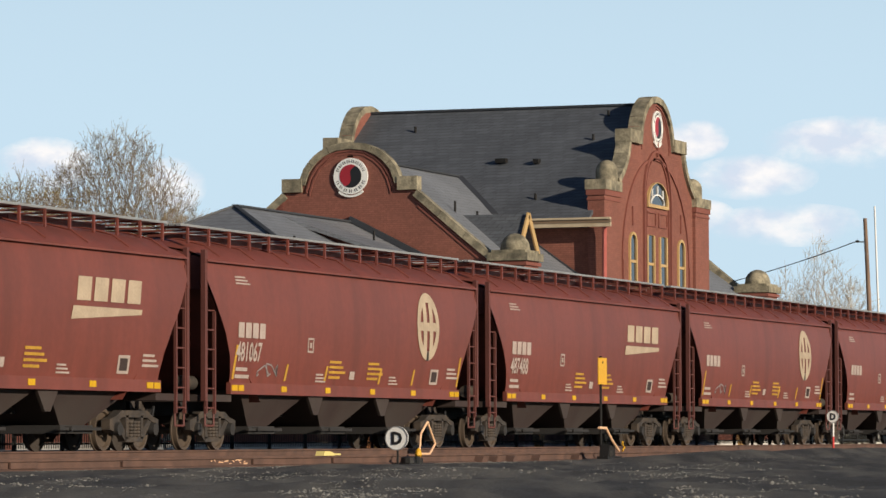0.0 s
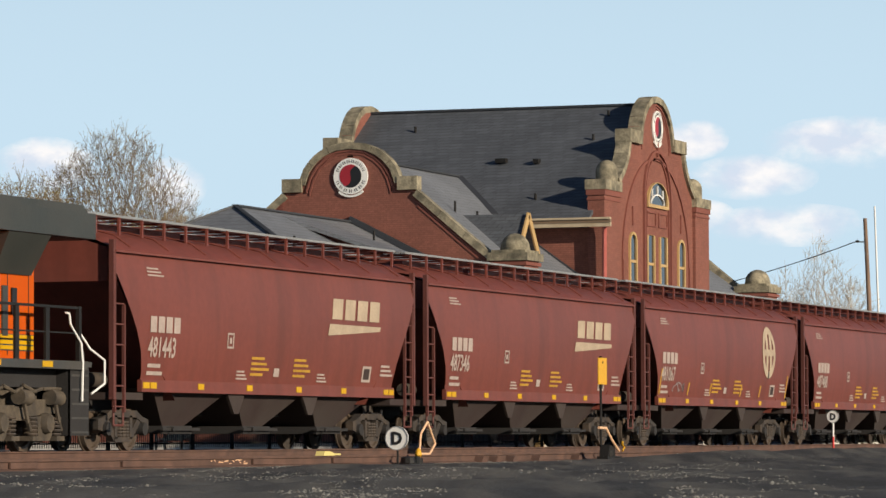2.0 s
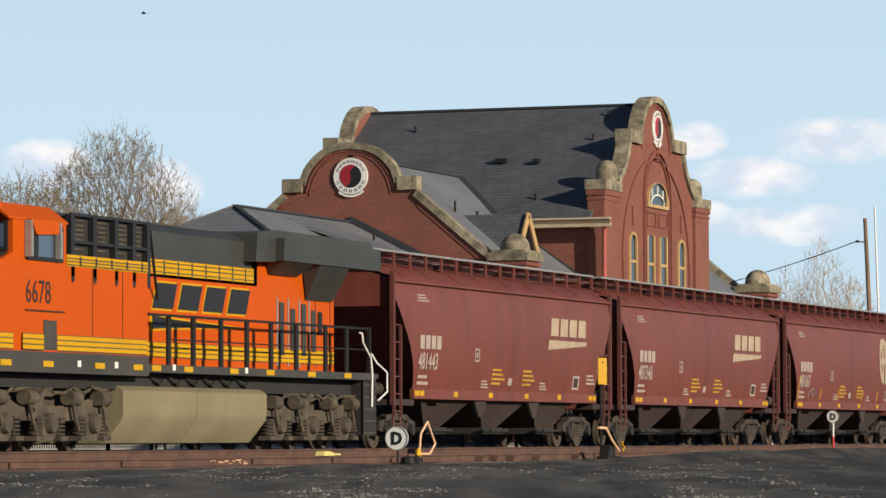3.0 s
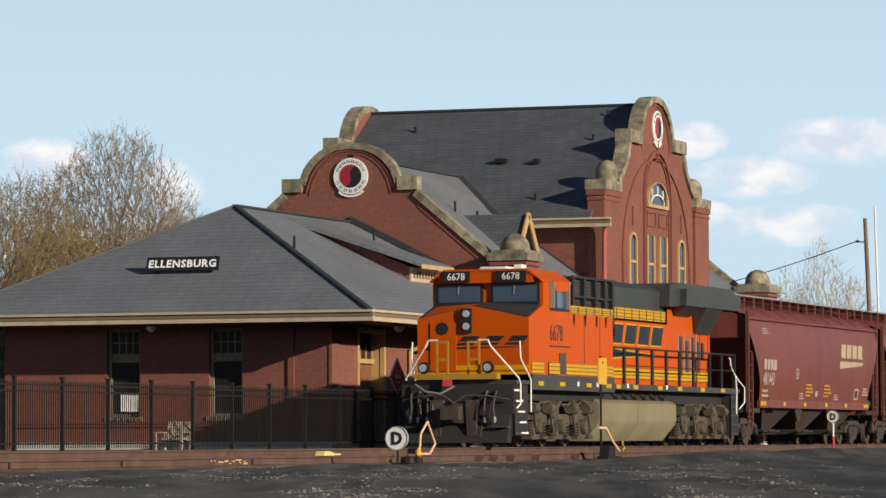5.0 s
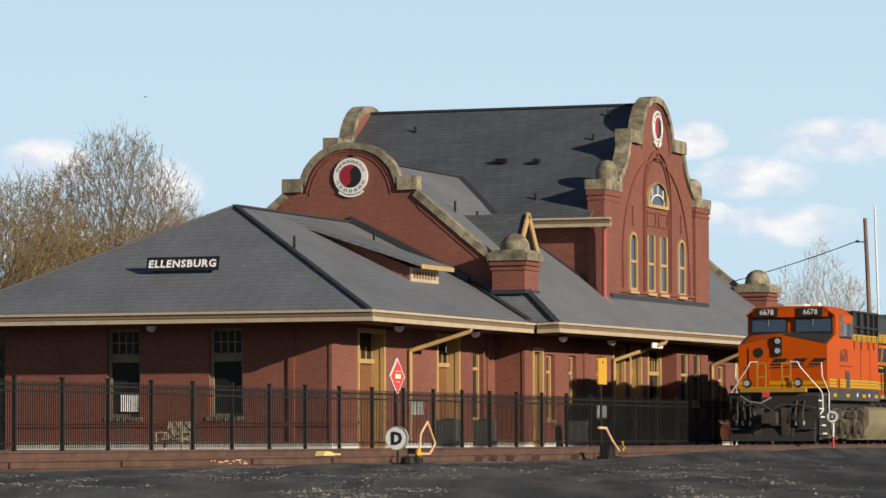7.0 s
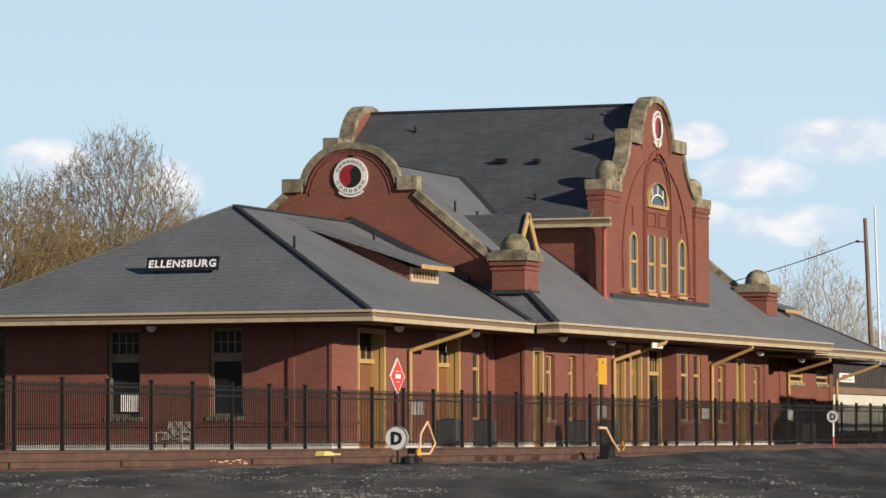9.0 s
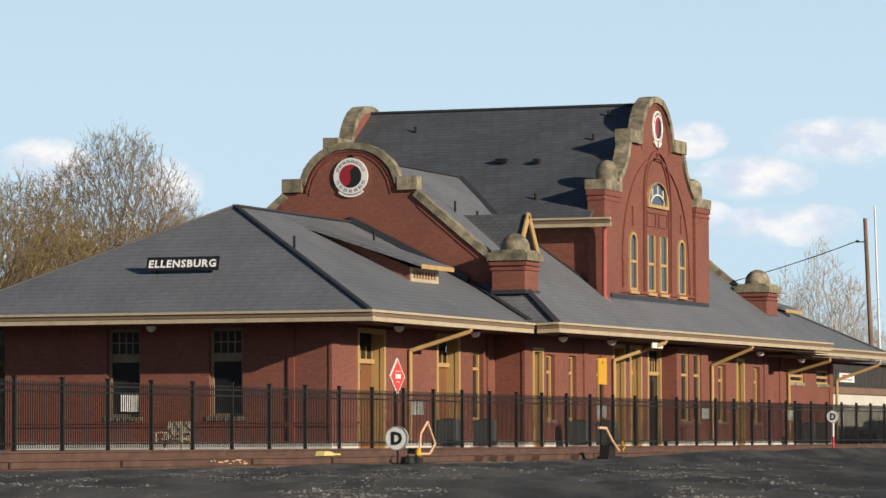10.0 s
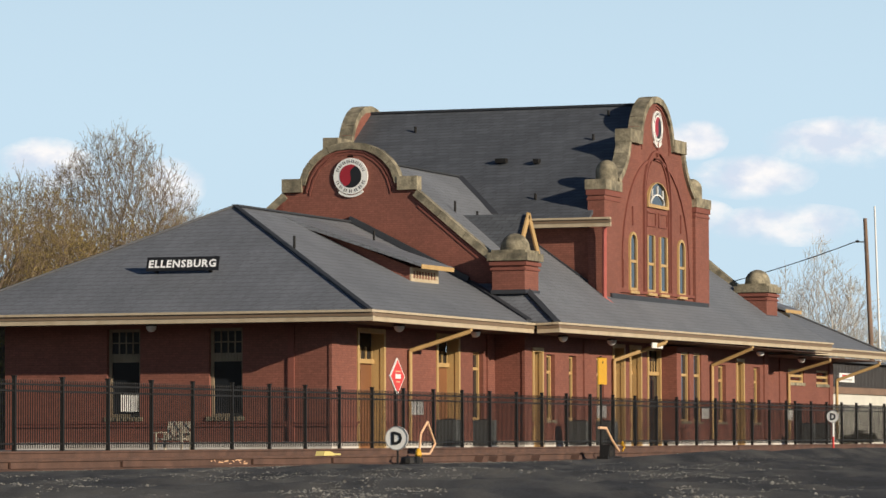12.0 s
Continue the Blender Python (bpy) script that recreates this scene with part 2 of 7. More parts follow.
# ---------- mesh builder ----------
class Mesh:
    def __init__(self):
        self.v, self.f = [], []

    def face(self, pts):
        k = len(self.v)
        self.v += [tuple(p) for p in pts]
        self.f.append(tuple(range(k, k + len(pts))))
        return self

    def box(self, x0, y0, z0, x1, y1, z1, m=None):
        k = len(self.v)
        pts = [(x0, y0, z0), (x1, y0, z0), (x1, y1, z0), (x0, y1, z0), (x0, y0, z1), (x1, y0, z1), (x1, y1, z1), (x0, y1, z1)]
        self.v += [tuple(m @ Vector(p)) for p in pts] if m else pts
        self.f += [tuple(k + i for i in q) for q in ((0, 3, 2, 1), (4, 5, 6, 7), (0, 1, 5, 4), (1, 2, 6, 5), (2, 3, 7, 6), (3, 0, 4, 7))]
        return self

    def prism(self, outline, axis, lo, hi):
        """An outline in the plane across axis, drawn out from lo to hi. For x: (y, z); y: (x, z); z: (x, y)."""
        put = {"x": lambda a, b, c: (c, a, b), "y": lambda a, b, c: (a, c, b), "z": lambda a, b, c: (a, b, c)}[axis]
        k, n = len(self.v), len(outline)
        self.v += [put(a, b, lo) for a, b in outline] + [put(a, b, hi) for a, b in outline]
        self.f += [tuple(range(k, k + n))[::-1], tuple(range(k + n, k + 2 * n))]
        self.f += [(k + i, k + (i + 1) % n, k + n + (i + 1) % n, k + n + i) for i in range(n)]
        return self

    def beam(self, a, b, w, h=None):
        a, b = Vector(a), Vector(b)
        d = (b - a)
        q = d.to_track_quat("Z", "Y").to_matrix().to_4x4()
        return self.box(-w / 2, -(h or w) / 2, 0, w / 2, (h or w) / 2, d.length, Matrix.Translation(a) @ q)

    def cyl(self, a, b, r0, r1=None, n=10):
        r1 = r0 if r1 is None else r1
        a, b = Vector(a), Vector(b)
        m = (b - a).to_track_quat("Z", "Y").to_matrix()
        k = len(self.v)
        for c, r in ((a, r0), (b, r1)):
            self.v += [tuple(c + m @ Vector((r * math.cos(2 * math.pi * i / n), r * math.sin(2 * math.pi * i / n), 0))) for i in range(n)]
        self.f += [tuple(range(k, k + n))[::-1], tuple(range(k + n, k + 2 * n))]
        self.f += [(k + i, k + (i + 1) % n, k + n + (i + 1) % n, k + n + i) for i in range(n)]
        return self

    def tube(self, pts, r, n=6):
        for a, b in zip(pts, pts[1:]):
            self.cyl(a, b, r, r, n)
        return self

    def lathe(self, c, profile, n=16, axis="z", arc=1.0):
        """A turned body round an upright (or lying) axis through c, from (radius, height) pairs."""
        put = {"z": lambda x, y, z: (x, y, z), "y": lambda x, y, z: (x, z, y), "x": lambda x, y, z: (z, x, y)}[axis]
        k, c = len(self.v), Vector(c)
        for r, h in profile:
            self.v += [tuple(c + Vector(put(r * math.cos(2 * math.pi * i / n), r * math.sin(2 * math.pi * i / n), h))) for i in range(n)]
        for j in range(len(profile) - 1):
            self.f += [(k + j * n + i, k + j * n + (i + 1) % n, k + (j + 1) * n + (i + 1) % n, k + (j + 1) * n + i) for i in range(n)]
        self.f += [tuple(range(k, k + n))[::-1], tuple(range(k + (len(profile) - 1) * n, k + len(profile) * n))]
        return self

    def data(self, name, smooth=35):
        me = bpy.data.meshes.new(name)
        me.from_pydata(self.v, [], self.f)
        bm = bmesh.new()
        bm.from_mesh(me)
        bmesh.ops.remove_doubles(bm, verts=bm.verts, dist=1e-5)
        bmesh.ops.recalc_face_normals(bm, faces=bm.faces)
        bm.to_mesh(me)
        bm.free()
        me.shade_smooth()
        me.set_sharp_from_angle(angle=radians(smooth))
        return me


def thing(name, label, category, group="", kind="", at=(0, 0, 0)):
    ob = new(name)
    ob.location = at
    ob.empty_display_size = 0.2
    return tagged(ob, label, category, group, kind)


def part(name, mesh, mat, parent=None, label="", kind=""):
    me = mesh if isinstance(mesh, bpy.types.Mesh) else mesh.data(name)
    if not me.materials:
        me.materials.append(mat)
    ob = new(name, me)
    ob.parent = parent
    return tagged(ob, label, kind=kind)


def lettering(text, size, depth=0.006, squeeze=1.0, slant=0.0, align="LEFT", bold=0.0, spacing=1.0):
    """Raised letters as a mesh in the x-z plane, facing -y."""
    cu = bpy.data.curves.new("letters", "FONT")
    cu.body, cu.size, cu.extrude, cu.shear, cu.align_x = text, size, depth / 2, slant, align
    cu.resolution_u, cu.offset, cu.space_character = 2, bold, spacing
    ob = new("letters", cu)
    me = bpy.data.meshes.new_from_object(ob.evaluated_get(bpy.context.evaluated_depsgraph_get()))
    bpy.data.objects.remove(ob)
    me.transform(Matrix.Rotation(math.pi / 2, 4, "X") @ Matrix.Diagonal((squeeze, 1, 1, 1)))
    return me

# ---------- the brick railway depot ----------
TANBAND = material("tan_fascia_paint", (0.19, 0.13, 0.08), 0.6, vary=0.12)
OLDFRAME = material("weathered_frame_paint", (0.24, 0.19, 0.125), 0.7, vary=0.2, dirt=(0.1, 0.08, 0.055), dirt_amount=0.6)
XC, YC = 140.7, 47.77            # middle of the depot along and across the tracks
WING_X, WING_Y, WING_BACK = 109.77, 42.6, 52.94
MID_X0, MID_X1, MID_Y = 125.0, 156.4, 41.6
END_X = 2 * XC - WING_X
EAVE_X, EAVE_Y, EAVE_Z = 107.83, 40.6, 4.0
MID_EAVE_Y, MID_EAVE_X0, MID_EAVE_X1 = 39.8, 123.1, 160.3
FLOOR = -0.06
depot = thing("depot", "red brick railway depot with slate roofs and curved stone gables", "building")


def wall(name, axis, plane, lo, hi, z0, z1, holes, thick, mat=BRICK, label=""):
    """A wall whose outer face lies at plane and whose body goes thick inwards, with openings (lo, z0, hi, z1) cut through."""
    a = sorted({lo, hi, *[h[0] for h in holes], *[h[2] for h in holes]})
    b = sorted({z0, z1, *[h[1] for h in holes], *[h[3] for h in holes]})
    m = Mesh()
    for a0, a1 in zip(a, a[1:]):
        for b0, b1 in zip(b, b[1:]):
            ca, cb = (a0 + a1) / 2, (b0 + b1) / 2
            if any(h[0] < ca < h[2] and h[1] < cb < h[3] for h in holes):
                continue
            if axis == "y":
                m.box(a0, plane, b0, a1, plane + thick, b1)
            else:
                m.box(plane, a0, b0, plane + thick, a1, b1)
    return part(name, m, mat, depot, label)


def turned(mesh, axis, plane, at):
    """Meshes drawn for a wall facing -y, put on a wall facing -y or -x."""
    if axis == "y":
        mesh.transform(Matrix.Translation((at, plane, 0)))
    else:
        mesh.transform(Matrix.Translation((plane, at, 0)) @ Matrix.Rotation(-math.pi / 2, 4, "Z"))
    return mesh


def window(axis, plane, lo, hi, z0, z1, deep=0.16, bar=None, trim=0.09, lights=0, mat=None, rail=0.05):
    """A sash window: painted frame with a meeting rail, glass panes and a stone sill."""
    w, mat = hi - lo, mat or OCHRE
    at = lo if axis == "y" else hi
    bar = (z0 + z1) / 2 if bar is None else bar
    f = Mesh()
    f.box(0, deep - 0.05, z0, trim, deep + 0.08, z1).box(w - trim, deep - 0.05, z0, w, deep + 0.08, z1)
    f.box(trim, deep - 0.05, z1 - trim, w - trim, deep + 0.08, z1).box(trim, deep - 0.05, z0, w - trim, deep + 0.08, z0 + trim)
    f.box(trim, deep - 0.03, bar - rail, w - trim, deep + 0.07, bar + rail)
    for i in range(lights):
        x = trim + (w - 2 * trim) * (i + 1) / (lights + 1)
        f.box(x - 0.018, deep - 0.01, bar + rail, x + 0.018, deep + 0.05, z1 - trim)
    if lights:
        zm = (bar + rail + z1 - trim) / 2
        f.box(trim, deep - 0.006, zm - 0.015, w - trim, deep + 0.046, zm + 0.015)
        f.box(trim, deep - 0.045, bar - 0.012, w - trim, deep - 0.03, bar + 0.012)
        for i in range(9):
            x = trim + (w - 2 * trim) * (i + 0.5) / 9
            f.box(x - 0.012, deep - 0.05, bar - rail, x + 0.012, deep - 0.03, bar + rail)
            f.box(x - 0.02, -0.07, z0 - 0.13, x + 0.02, -0.05, z0 - 0.02)
    win = part("window", turned(f.data("window_frame"), axis, plane, at), mat, depot)
    for b0, b1 in ((z0 + trim, bar - rail), (bar + rail, z1 - trim)):
        g = Mesh().box(trim, deep + 0.02, b0, w - trim, deep + 0.03, b1)
        part("pane", turned(g.data("pane"), axis, plane, at), GLASS, win)
    s = Mesh().box(-0.08, -0.05, z0 - 0.13, w + 0.08, deep + 0.1, z0)
    part("sill", turned(s.data("sill"), axis, plane, at), STONE, win)


def door(axis, plane, lo, hi, z1, bar, deep=0.4, dark_opening=False):
    """A deep painted doorway: casing, reveal, panelled leaf or dark sheet, and a barred transom light."""
    w = hi - lo
    at = lo if axis == "y" else hi
    c = Mesh().box(0, -0.04, FLOOR, 0.14, 0.1, z1).box(w - 0.14, -0.04, FLOOR, w, 0.1, z1).box(0.14, -0.04, z1 - 0.14, w - 0.14, 0.1, z1)
    c.box(w - 0.12, 0.1, FLOOR, w, deep, z1).box(0, 0.1, FLOOR, 0.12, deep, z1).box(0.12, deep - 0.1, bar - 0.07, w - 0.12, deep + 0.02, bar + 0.07)
    for i in range(5):
        x = 0.2 + i * (w - 0.4) / 4
        c.box(x - 0.02, deep - 0.06, bar + 0.07, x + 0.02, deep - 0.02, bar + 0.45)
    d = part("door", turned(c.data("door_casing"), axis, plane, at), OCHRE, depot)
    leaf = Mesh().box(0.12, deep, FLOOR, w - 0.12, deep + 0.06, bar - 0.07)
    for x0, x1 in ((0.24, w / 2 - 0.08), (w / 2 + 0.08, w - 0.24)):
        for b0, b1 in ((0.15, 0.85), (0.98, bar - 0.25)):
            leaf.box(x0, deep - 0.025, b0, x1, deep, b1)
    # one doorway gets a dark sheet in place of its shaded opening
    part("door_leaf", turned(leaf.data("door_leaf"), axis, plane, at), GLASS if dark_opening else DOORWOOD, d, "dark sheet for the darkness of the open doorway" if dark_opening else "brown panelled leaf")
    part("transom", turned(Mesh().box(0.12, deep + 0.02, bar + 0.07, w - 0.12, deep + 0.03, z1 - 0.14).data("transom"), axis, plane, at), GLASS, d)


# wing walls, with their doors and windows
FRONT_DOORS = [(112.0, FLOOR, 114.42, 3.62), (119.14, FLOOR, 121.4, 3.62)]
FRONT_WIN = [(122.75, 0.85, 123.8, 3.1)]
END_WIN = [(48.8, 0.93, 49.9, 3.6), (45.44, 0.93, 46.53, 3.6)]
RIGHT_WIN = [(163.9, 2.62, 166.6, 3.2), (168.8, 2.6, 171.1, 3.2)]
wall("wall", "y", WING_Y, WING_X, MID_X0, 0.16, 3.72, [(a, max(b, 0.16), c, d) for a, b, c, d in FRONT_DOORS + FRONT_WIN], 0.45)
wall("wall", "x", WING_X, WING_Y + 0.45, WING_BACK, 0.16, 3.72, END_WIN, 0.45)
wall("wall", "y", WING_BACK, WING_X, END_X, FLOOR, 3.72, [], 0.4)
wall("wall", "y", WING_Y, MID_X1, END_X, 0.16, 3.72, RIGHT_WIN, 0.45)
wall("wall", "x", END_X - 0.45, WING_Y + 0.45, WING_BACK, FLOOR, 3.72, [], 0.45)
for a, b, c, d in FRONT_DOORS:
    door("y", WING_Y, a, c, d, 2.63)
for a, b, c, d in FRONT_WIN:
    window("y", WING_Y, a, c, b, d, 0.2, 2.55)
for a, b, c, d in END_WIN:
    window("x", WING_X, a, c, b, d, 0.2, 2.72, 0.09, 3, OLDFRAME, 0.13)
for a, b, c, d in RIGHT_WIN:
    window("y", WING_Y, a, c, b, d, 0.1, (b + d) / 2)

# middle block
MID_WIN = [(127.5, 0.86, 128.42, 3.1), (130.0, 0.86, 130.85, 3.1), (133.2, 0.86, 134.05, 3.1), (149.2, 0.86, 150.3, 3.1), (154.5, 0.86, 155.5, 3.1)]
MID_DOOR = [(125.95, FLOOR, 127.1, 3.3), (135.1, FLOOR, 136.6, 3.62), (137.2, FLOOR, 138.7, 3.62), (139.45, FLOOR, 141.2, 3.62), (151.8, FLOOR, 153.0, 3.4)]
wall("wall", "y", MID_Y, MID_X0, MID_X1, 0.16, 5.0, [(a, max(b, 0.16), c, d) for a, b, c, d in MID_WIN + MID_DOOR], 0.45)
wall("wall", "x", MID_X0, MID_Y + 0.45, WING_Y + 0.45, 0.16, 5.0, [], 0.4)
wall("wall", "x", MID_X1 - 0.4, MID_Y + 0.45, WING_Y, 0.16, 5.0, [], 0.4)
for a, b, c, d in MID_WIN:
    window("y", MID_Y, a, c, b, d, 0.2, 2.5)
for a, b, c, d in MID_DOOR:
    door("y", MID_Y, a, c, d, 2.63, 0.12 if a > 139 and a < 140 else 0.4, 139 < a < 140)

# ticket bay that stands forward of the middle wall
BAY_X0, BAY_X1, BAY_Y = 141.3, 145.6, 41.0
BAY_WIN = [(141.9, 0.86, 143.0, 3.45), (143.6, 0.86, 144.65, 3.45)]
wall("bay_wall", "y", BAY_Y, BAY_X0, BAY_X1, 0.16, 3.65, BAY_WIN, 0.4)
part("bay_wall", Mesh().box(BAY_X0, BAY_Y + 0.4, 0.16, BAY_X0 + 0.4, MID_Y, 3.65), BRICK, depot)
part("bay_wall", Mesh().box(BAY_X1 - 0.4, BAY_Y + 0.4, 0.16, BAY_X1, MID_Y, 3.65), BRICK, depot)
for a, b, c, d in BAY_WIN:
    window("y", BAY_Y, a, c, b, d, 0.12, 2.6)

# concrete plinth
plinth = [("y", WING_Y - 0.05, WING_X - 0.05, MID_X0), ("y", MID_Y - 0.05, MID_X0 - 0.05, MID_X1 + 0.05), ("y", WING_Y - 0.05, MID_X1 + 0.05, END_X + 0.05), ("y", BAY_Y - 0.05, BAY_X0 - 0.05, BAY_X1 + 0.05)]
DOORWAYS = FRONT_DOORS + MID_DOOR
for ax, pl, lo, hi in plinth:
    cuts = sorted([(a, c) for a, b, c, d in DOORWAYS if lo < a < hi and pl > 41.2])
    at = lo
    for a, c in cuts + [(hi, hi)]:
        if a - at > 0.05:
            part("plinth", Mesh().box(at, pl, FLOOR, a, pl + 0.4, 0.16), CONCRETE, depot)
        at = c
part("plinth", Mesh().box(WING_X - 0.05, WING_Y + 0.36, FLOOR, WING_X + 0.35, WING_BACK, 0.16), CONCRETE, depot)
part("plinth", Mesh().box(MID_X0 - 0.05, MID_Y + 0.36, FLOOR, MID_X0 + 0.3, WING_Y - 0.06, 0.16), CONCRETE, depot)
# brick pilasters at the corners and along the fronts, and the dark sill course
for x, y in ((109.74, WING_Y - 0.06), (124.1, WING_Y - 0.06), (124.97, MID_Y - 0.06), (131.6, MID_Y - 0.06), (156.0, MID_Y - 0.06), (162.3, WING_Y - 0.06), (171.0, WING_Y - 0.06)):
    part("pilaster", Mesh().box(x, y, 0.165, x + 0.6, y + 0.1, 3.7), BRICK, depot)
part("pilaster", Mesh().box(WING_X - 0.06, 43.75, 0.165, WING_X + 0.06, 43.95, 3.7), BRICK_DARK, depot)


# moulded brick band below the sills
part("sill_course", Mesh().box(WING_X - 0.05, WING_Y + 0.02, 0.62, WING_X + 0.02, WING_BACK, 0.77).box(WING_X - 0.08, WING_Y + 0.02, 0.72, WING_X - 0.05, WING_BACK, 0.77), BRICK_DARK, depot)
for pl, lo, hi in ((WING_Y, WING_X - 0.08, MID_X0 - 0.07), (MID_Y, MID_X0, BAY_X0), (MID_Y, BAY_X1, MID_X1 + 0.05), (WING_Y, MID_X1 + 0.06, END_X), (BAY_Y, BAY_X0, BAY_X1)):
    at = lo
    for a, c in sorted([(a, c) for a, b, c, d in DOORWAYS if lo < a < hi and pl > 41.2]) + [(hi, hi)]:
        if a - at > 0.05:
            part("sill_course", Mesh().box(at, pl - 0.05, 0.62, a, pl + 0.02, 0.77).box(at, pl - 0.09, 0.72, a, pl - 0.05, 0.77), BRICK_DARK, depot)
        at = c


# roofs: thick closed slabs
def slab(name, pts, mat=SLATE, thick=0.14, label=""):
    m = Mesh()
    k = len(pts)
    top, low = [Vector(q) for q in pts], [Vector(q) - Vector((0, 0, thick)) for q in pts]
    m.face(top).face(low[::-1])
    for i in range(k):
        j = (i + 1) % k
        m.face([top[i], low[i], low[j], top[j]])
    return part(name, m, mat, depot, label)


BACK = 2 * YC - EAVE_Y
RIDGE_Z = 7.59
APEX_X = 114.8
slab("roof", [(EAVE_X, EAVE_Y, EAVE_Z), (EAVE_X, BACK, EAVE_Z), (APEX_X, YC, RIDGE_Z)][::-1])
slab("roof", [(EAVE_X, EAVE_Y, EAVE_Z), (MID_X0, EAVE_Y, EAVE_Z), (MID_X0, YC, RIDGE_Z), (APEX_X, YC, RIDGE_Z)])
slab("roof", [(EAVE_X, BACK, EAVE_Z), (APEX_X, YC, RIDGE_Z), (MID_X0, YC, RIDGE_Z), (MID_X0, BACK, EAVE_Z)])
R_EAVE, R_APEX = 2 * XC - EAVE_X, 2 * XC - APEX_X
slab("roof", [(MID_X1, EAVE_Y, EAVE_Z + 0.04), (R_EAVE, EAVE_Y, EAVE_Z + 0.04), (R_APEX, YC, RIDGE_Z), (MID_X1, YC, RIDGE_Z)])
slab("roof", [(R_EAVE, EAVE_Y, EAVE_Z + 0.04), (R_EAVE, BACK, EAVE_Z + 0.04), (R_APEX, YC, RIDGE_Z)])
slab("roof", [(MID_X1, BACK, EAVE_Z), (MID_X1, YC, RIDGE_Z), (R_APEX, YC, RIDGE_Z), (R_EAVE, BACK, EAVE_Z)])
MZ0, MZ1, MTOP = 4.03, 4.16, 9.82
SL = (MTOP - MZ0) / (YC - MID_EAVE_Y)
hipz = MZ0 + SL * 1.9
slab("roof", [(MID_EAVE_X0, MID_EAVE_Y, MZ0), (MID_EAVE_X1, MID_EAVE_Y, MZ1), (MID_X1 + 0.4, MID_EAVE_Y + 3.5, MZ1 + SL * 3.5), (MID_X1 - 0.2, YC, MTOP), (MID_X0 + 0.2, YC, MTOP), (MID_X0 + 0.2, MID_EAVE_Y + 2.1, hipz + SL * 0.2)])
slab("roof", [(MID_X0 + 0.2, 2 * YC - MID_EAVE_Y, MZ0), (MID_X0 + 0.2, YC, MTOP), (MID_X1 - 0.2, YC, MTOP), (MID_X1 - 0.2, 2 * YC - MID_EAVE_Y, MZ0)])
slab("roof", [(MID_EAVE_X0, MID_EAVE_Y, MZ0), (MID_X0, MID_EAVE_Y + 1.9, hipz), (MID_X0, 43.5, hipz + 0.04), (MID_EAVE_X0, 40.75, MZ0 + 0.05)])
# tall cross roof
CE_X, CE_Z, CR_Z = 133.35, 8.05, 12.66
BACK_G = 53.3
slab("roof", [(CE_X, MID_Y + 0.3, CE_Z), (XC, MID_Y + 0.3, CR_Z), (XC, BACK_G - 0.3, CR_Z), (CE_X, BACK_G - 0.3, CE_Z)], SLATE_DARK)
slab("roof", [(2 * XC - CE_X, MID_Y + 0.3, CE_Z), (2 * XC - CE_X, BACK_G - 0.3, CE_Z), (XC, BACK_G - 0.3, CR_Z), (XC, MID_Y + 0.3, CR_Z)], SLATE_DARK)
part("upper_wall", Mesh().box(134.05, MID_Y + 0.5, 4.9, 134.45, BACK_G - 0.5, 7.85), BRICK, depot)
part("upper_wall", Mesh().box(2 * XC - 134.45, MID_Y + 0.5, 4.9, 2 * XC - 134.05, BACK_G - 0.5, 7.85), BRICK, depot)


# ridge and hip caps, valley flashings
def strip(name, a, b, w=0.28, h=0.05, mat=RIDGE, lift=0.03):
    up = Vector((0, 0, lift))
    part(name, Mesh().beam(Vector(a) + up, Vector(b) + up, w, h), mat, depot)


strip("hip_cap", (EAVE_X, EAVE_Y, EAVE_Z), (APEX_X, YC, RIDGE_Z), 0.16, 0.05)
strip("hip_cap", (EAVE_X, BACK, EAVE_Z), (APEX_X, YC, RIDGE_Z), 0.16, 0.05)
strip("ridge_cap", (APEX_X, YC, RIDGE_Z), (MID_X0, YC, RIDGE_Z), 0.2, 0.06)
strip("ridge_cap", (XC, MID_Y, CR_Z), (XC, BACK_G, CR_Z), 0.2, 0.08)
strip("ridge_cap", (MID_X0, YC, MTOP), (136.0, YC, MTOP), 0.2, 0.06)
strip("hip_cap", (MID_EAVE_X0, MID_EAVE_Y, MZ0), (MID_X0, MID_EAVE_Y + 1.9, hipz), 0.24, 0.06)
strip("hip_cap", (R_EAVE, EAVE_Y, EAVE_Z + 0.04), (R_APEX, YC, RIDGE_Z), 0.24, 0.05)
strip("valley", (MID_EAVE_X0, 40.75, MZ0 + 0.06), (MID_X0, 43.5, hipz + 0.1), 0.22, 0.08)
xv = XC - (CR_Z - MTOP) / ((CR_Z - CE_Z) / (XC - CE_X))
strip("valley", (xv, YC, MTOP), (CE_X + 0.3, MID_EAVE_Y + (CE_Z + 0.15 - MZ0) / SL, CE_Z + 0.2), 0.3, 0.06)
strip("flashing", (134.0, MID_Y + 0.1, 5.4), (134.0, 45.3, 8.0), 0.1, 0.16)
strip("flashing", (124.9, 43.5, 5.55), (124.9, YC, RIDGE_Z + 0.1), 0.12, 0.2)
strip("flashing", (134.5, MID_Y - 0.14, 5.3), (147.2, MID_Y - 0.14, 5.32), 0.12, 0.18)


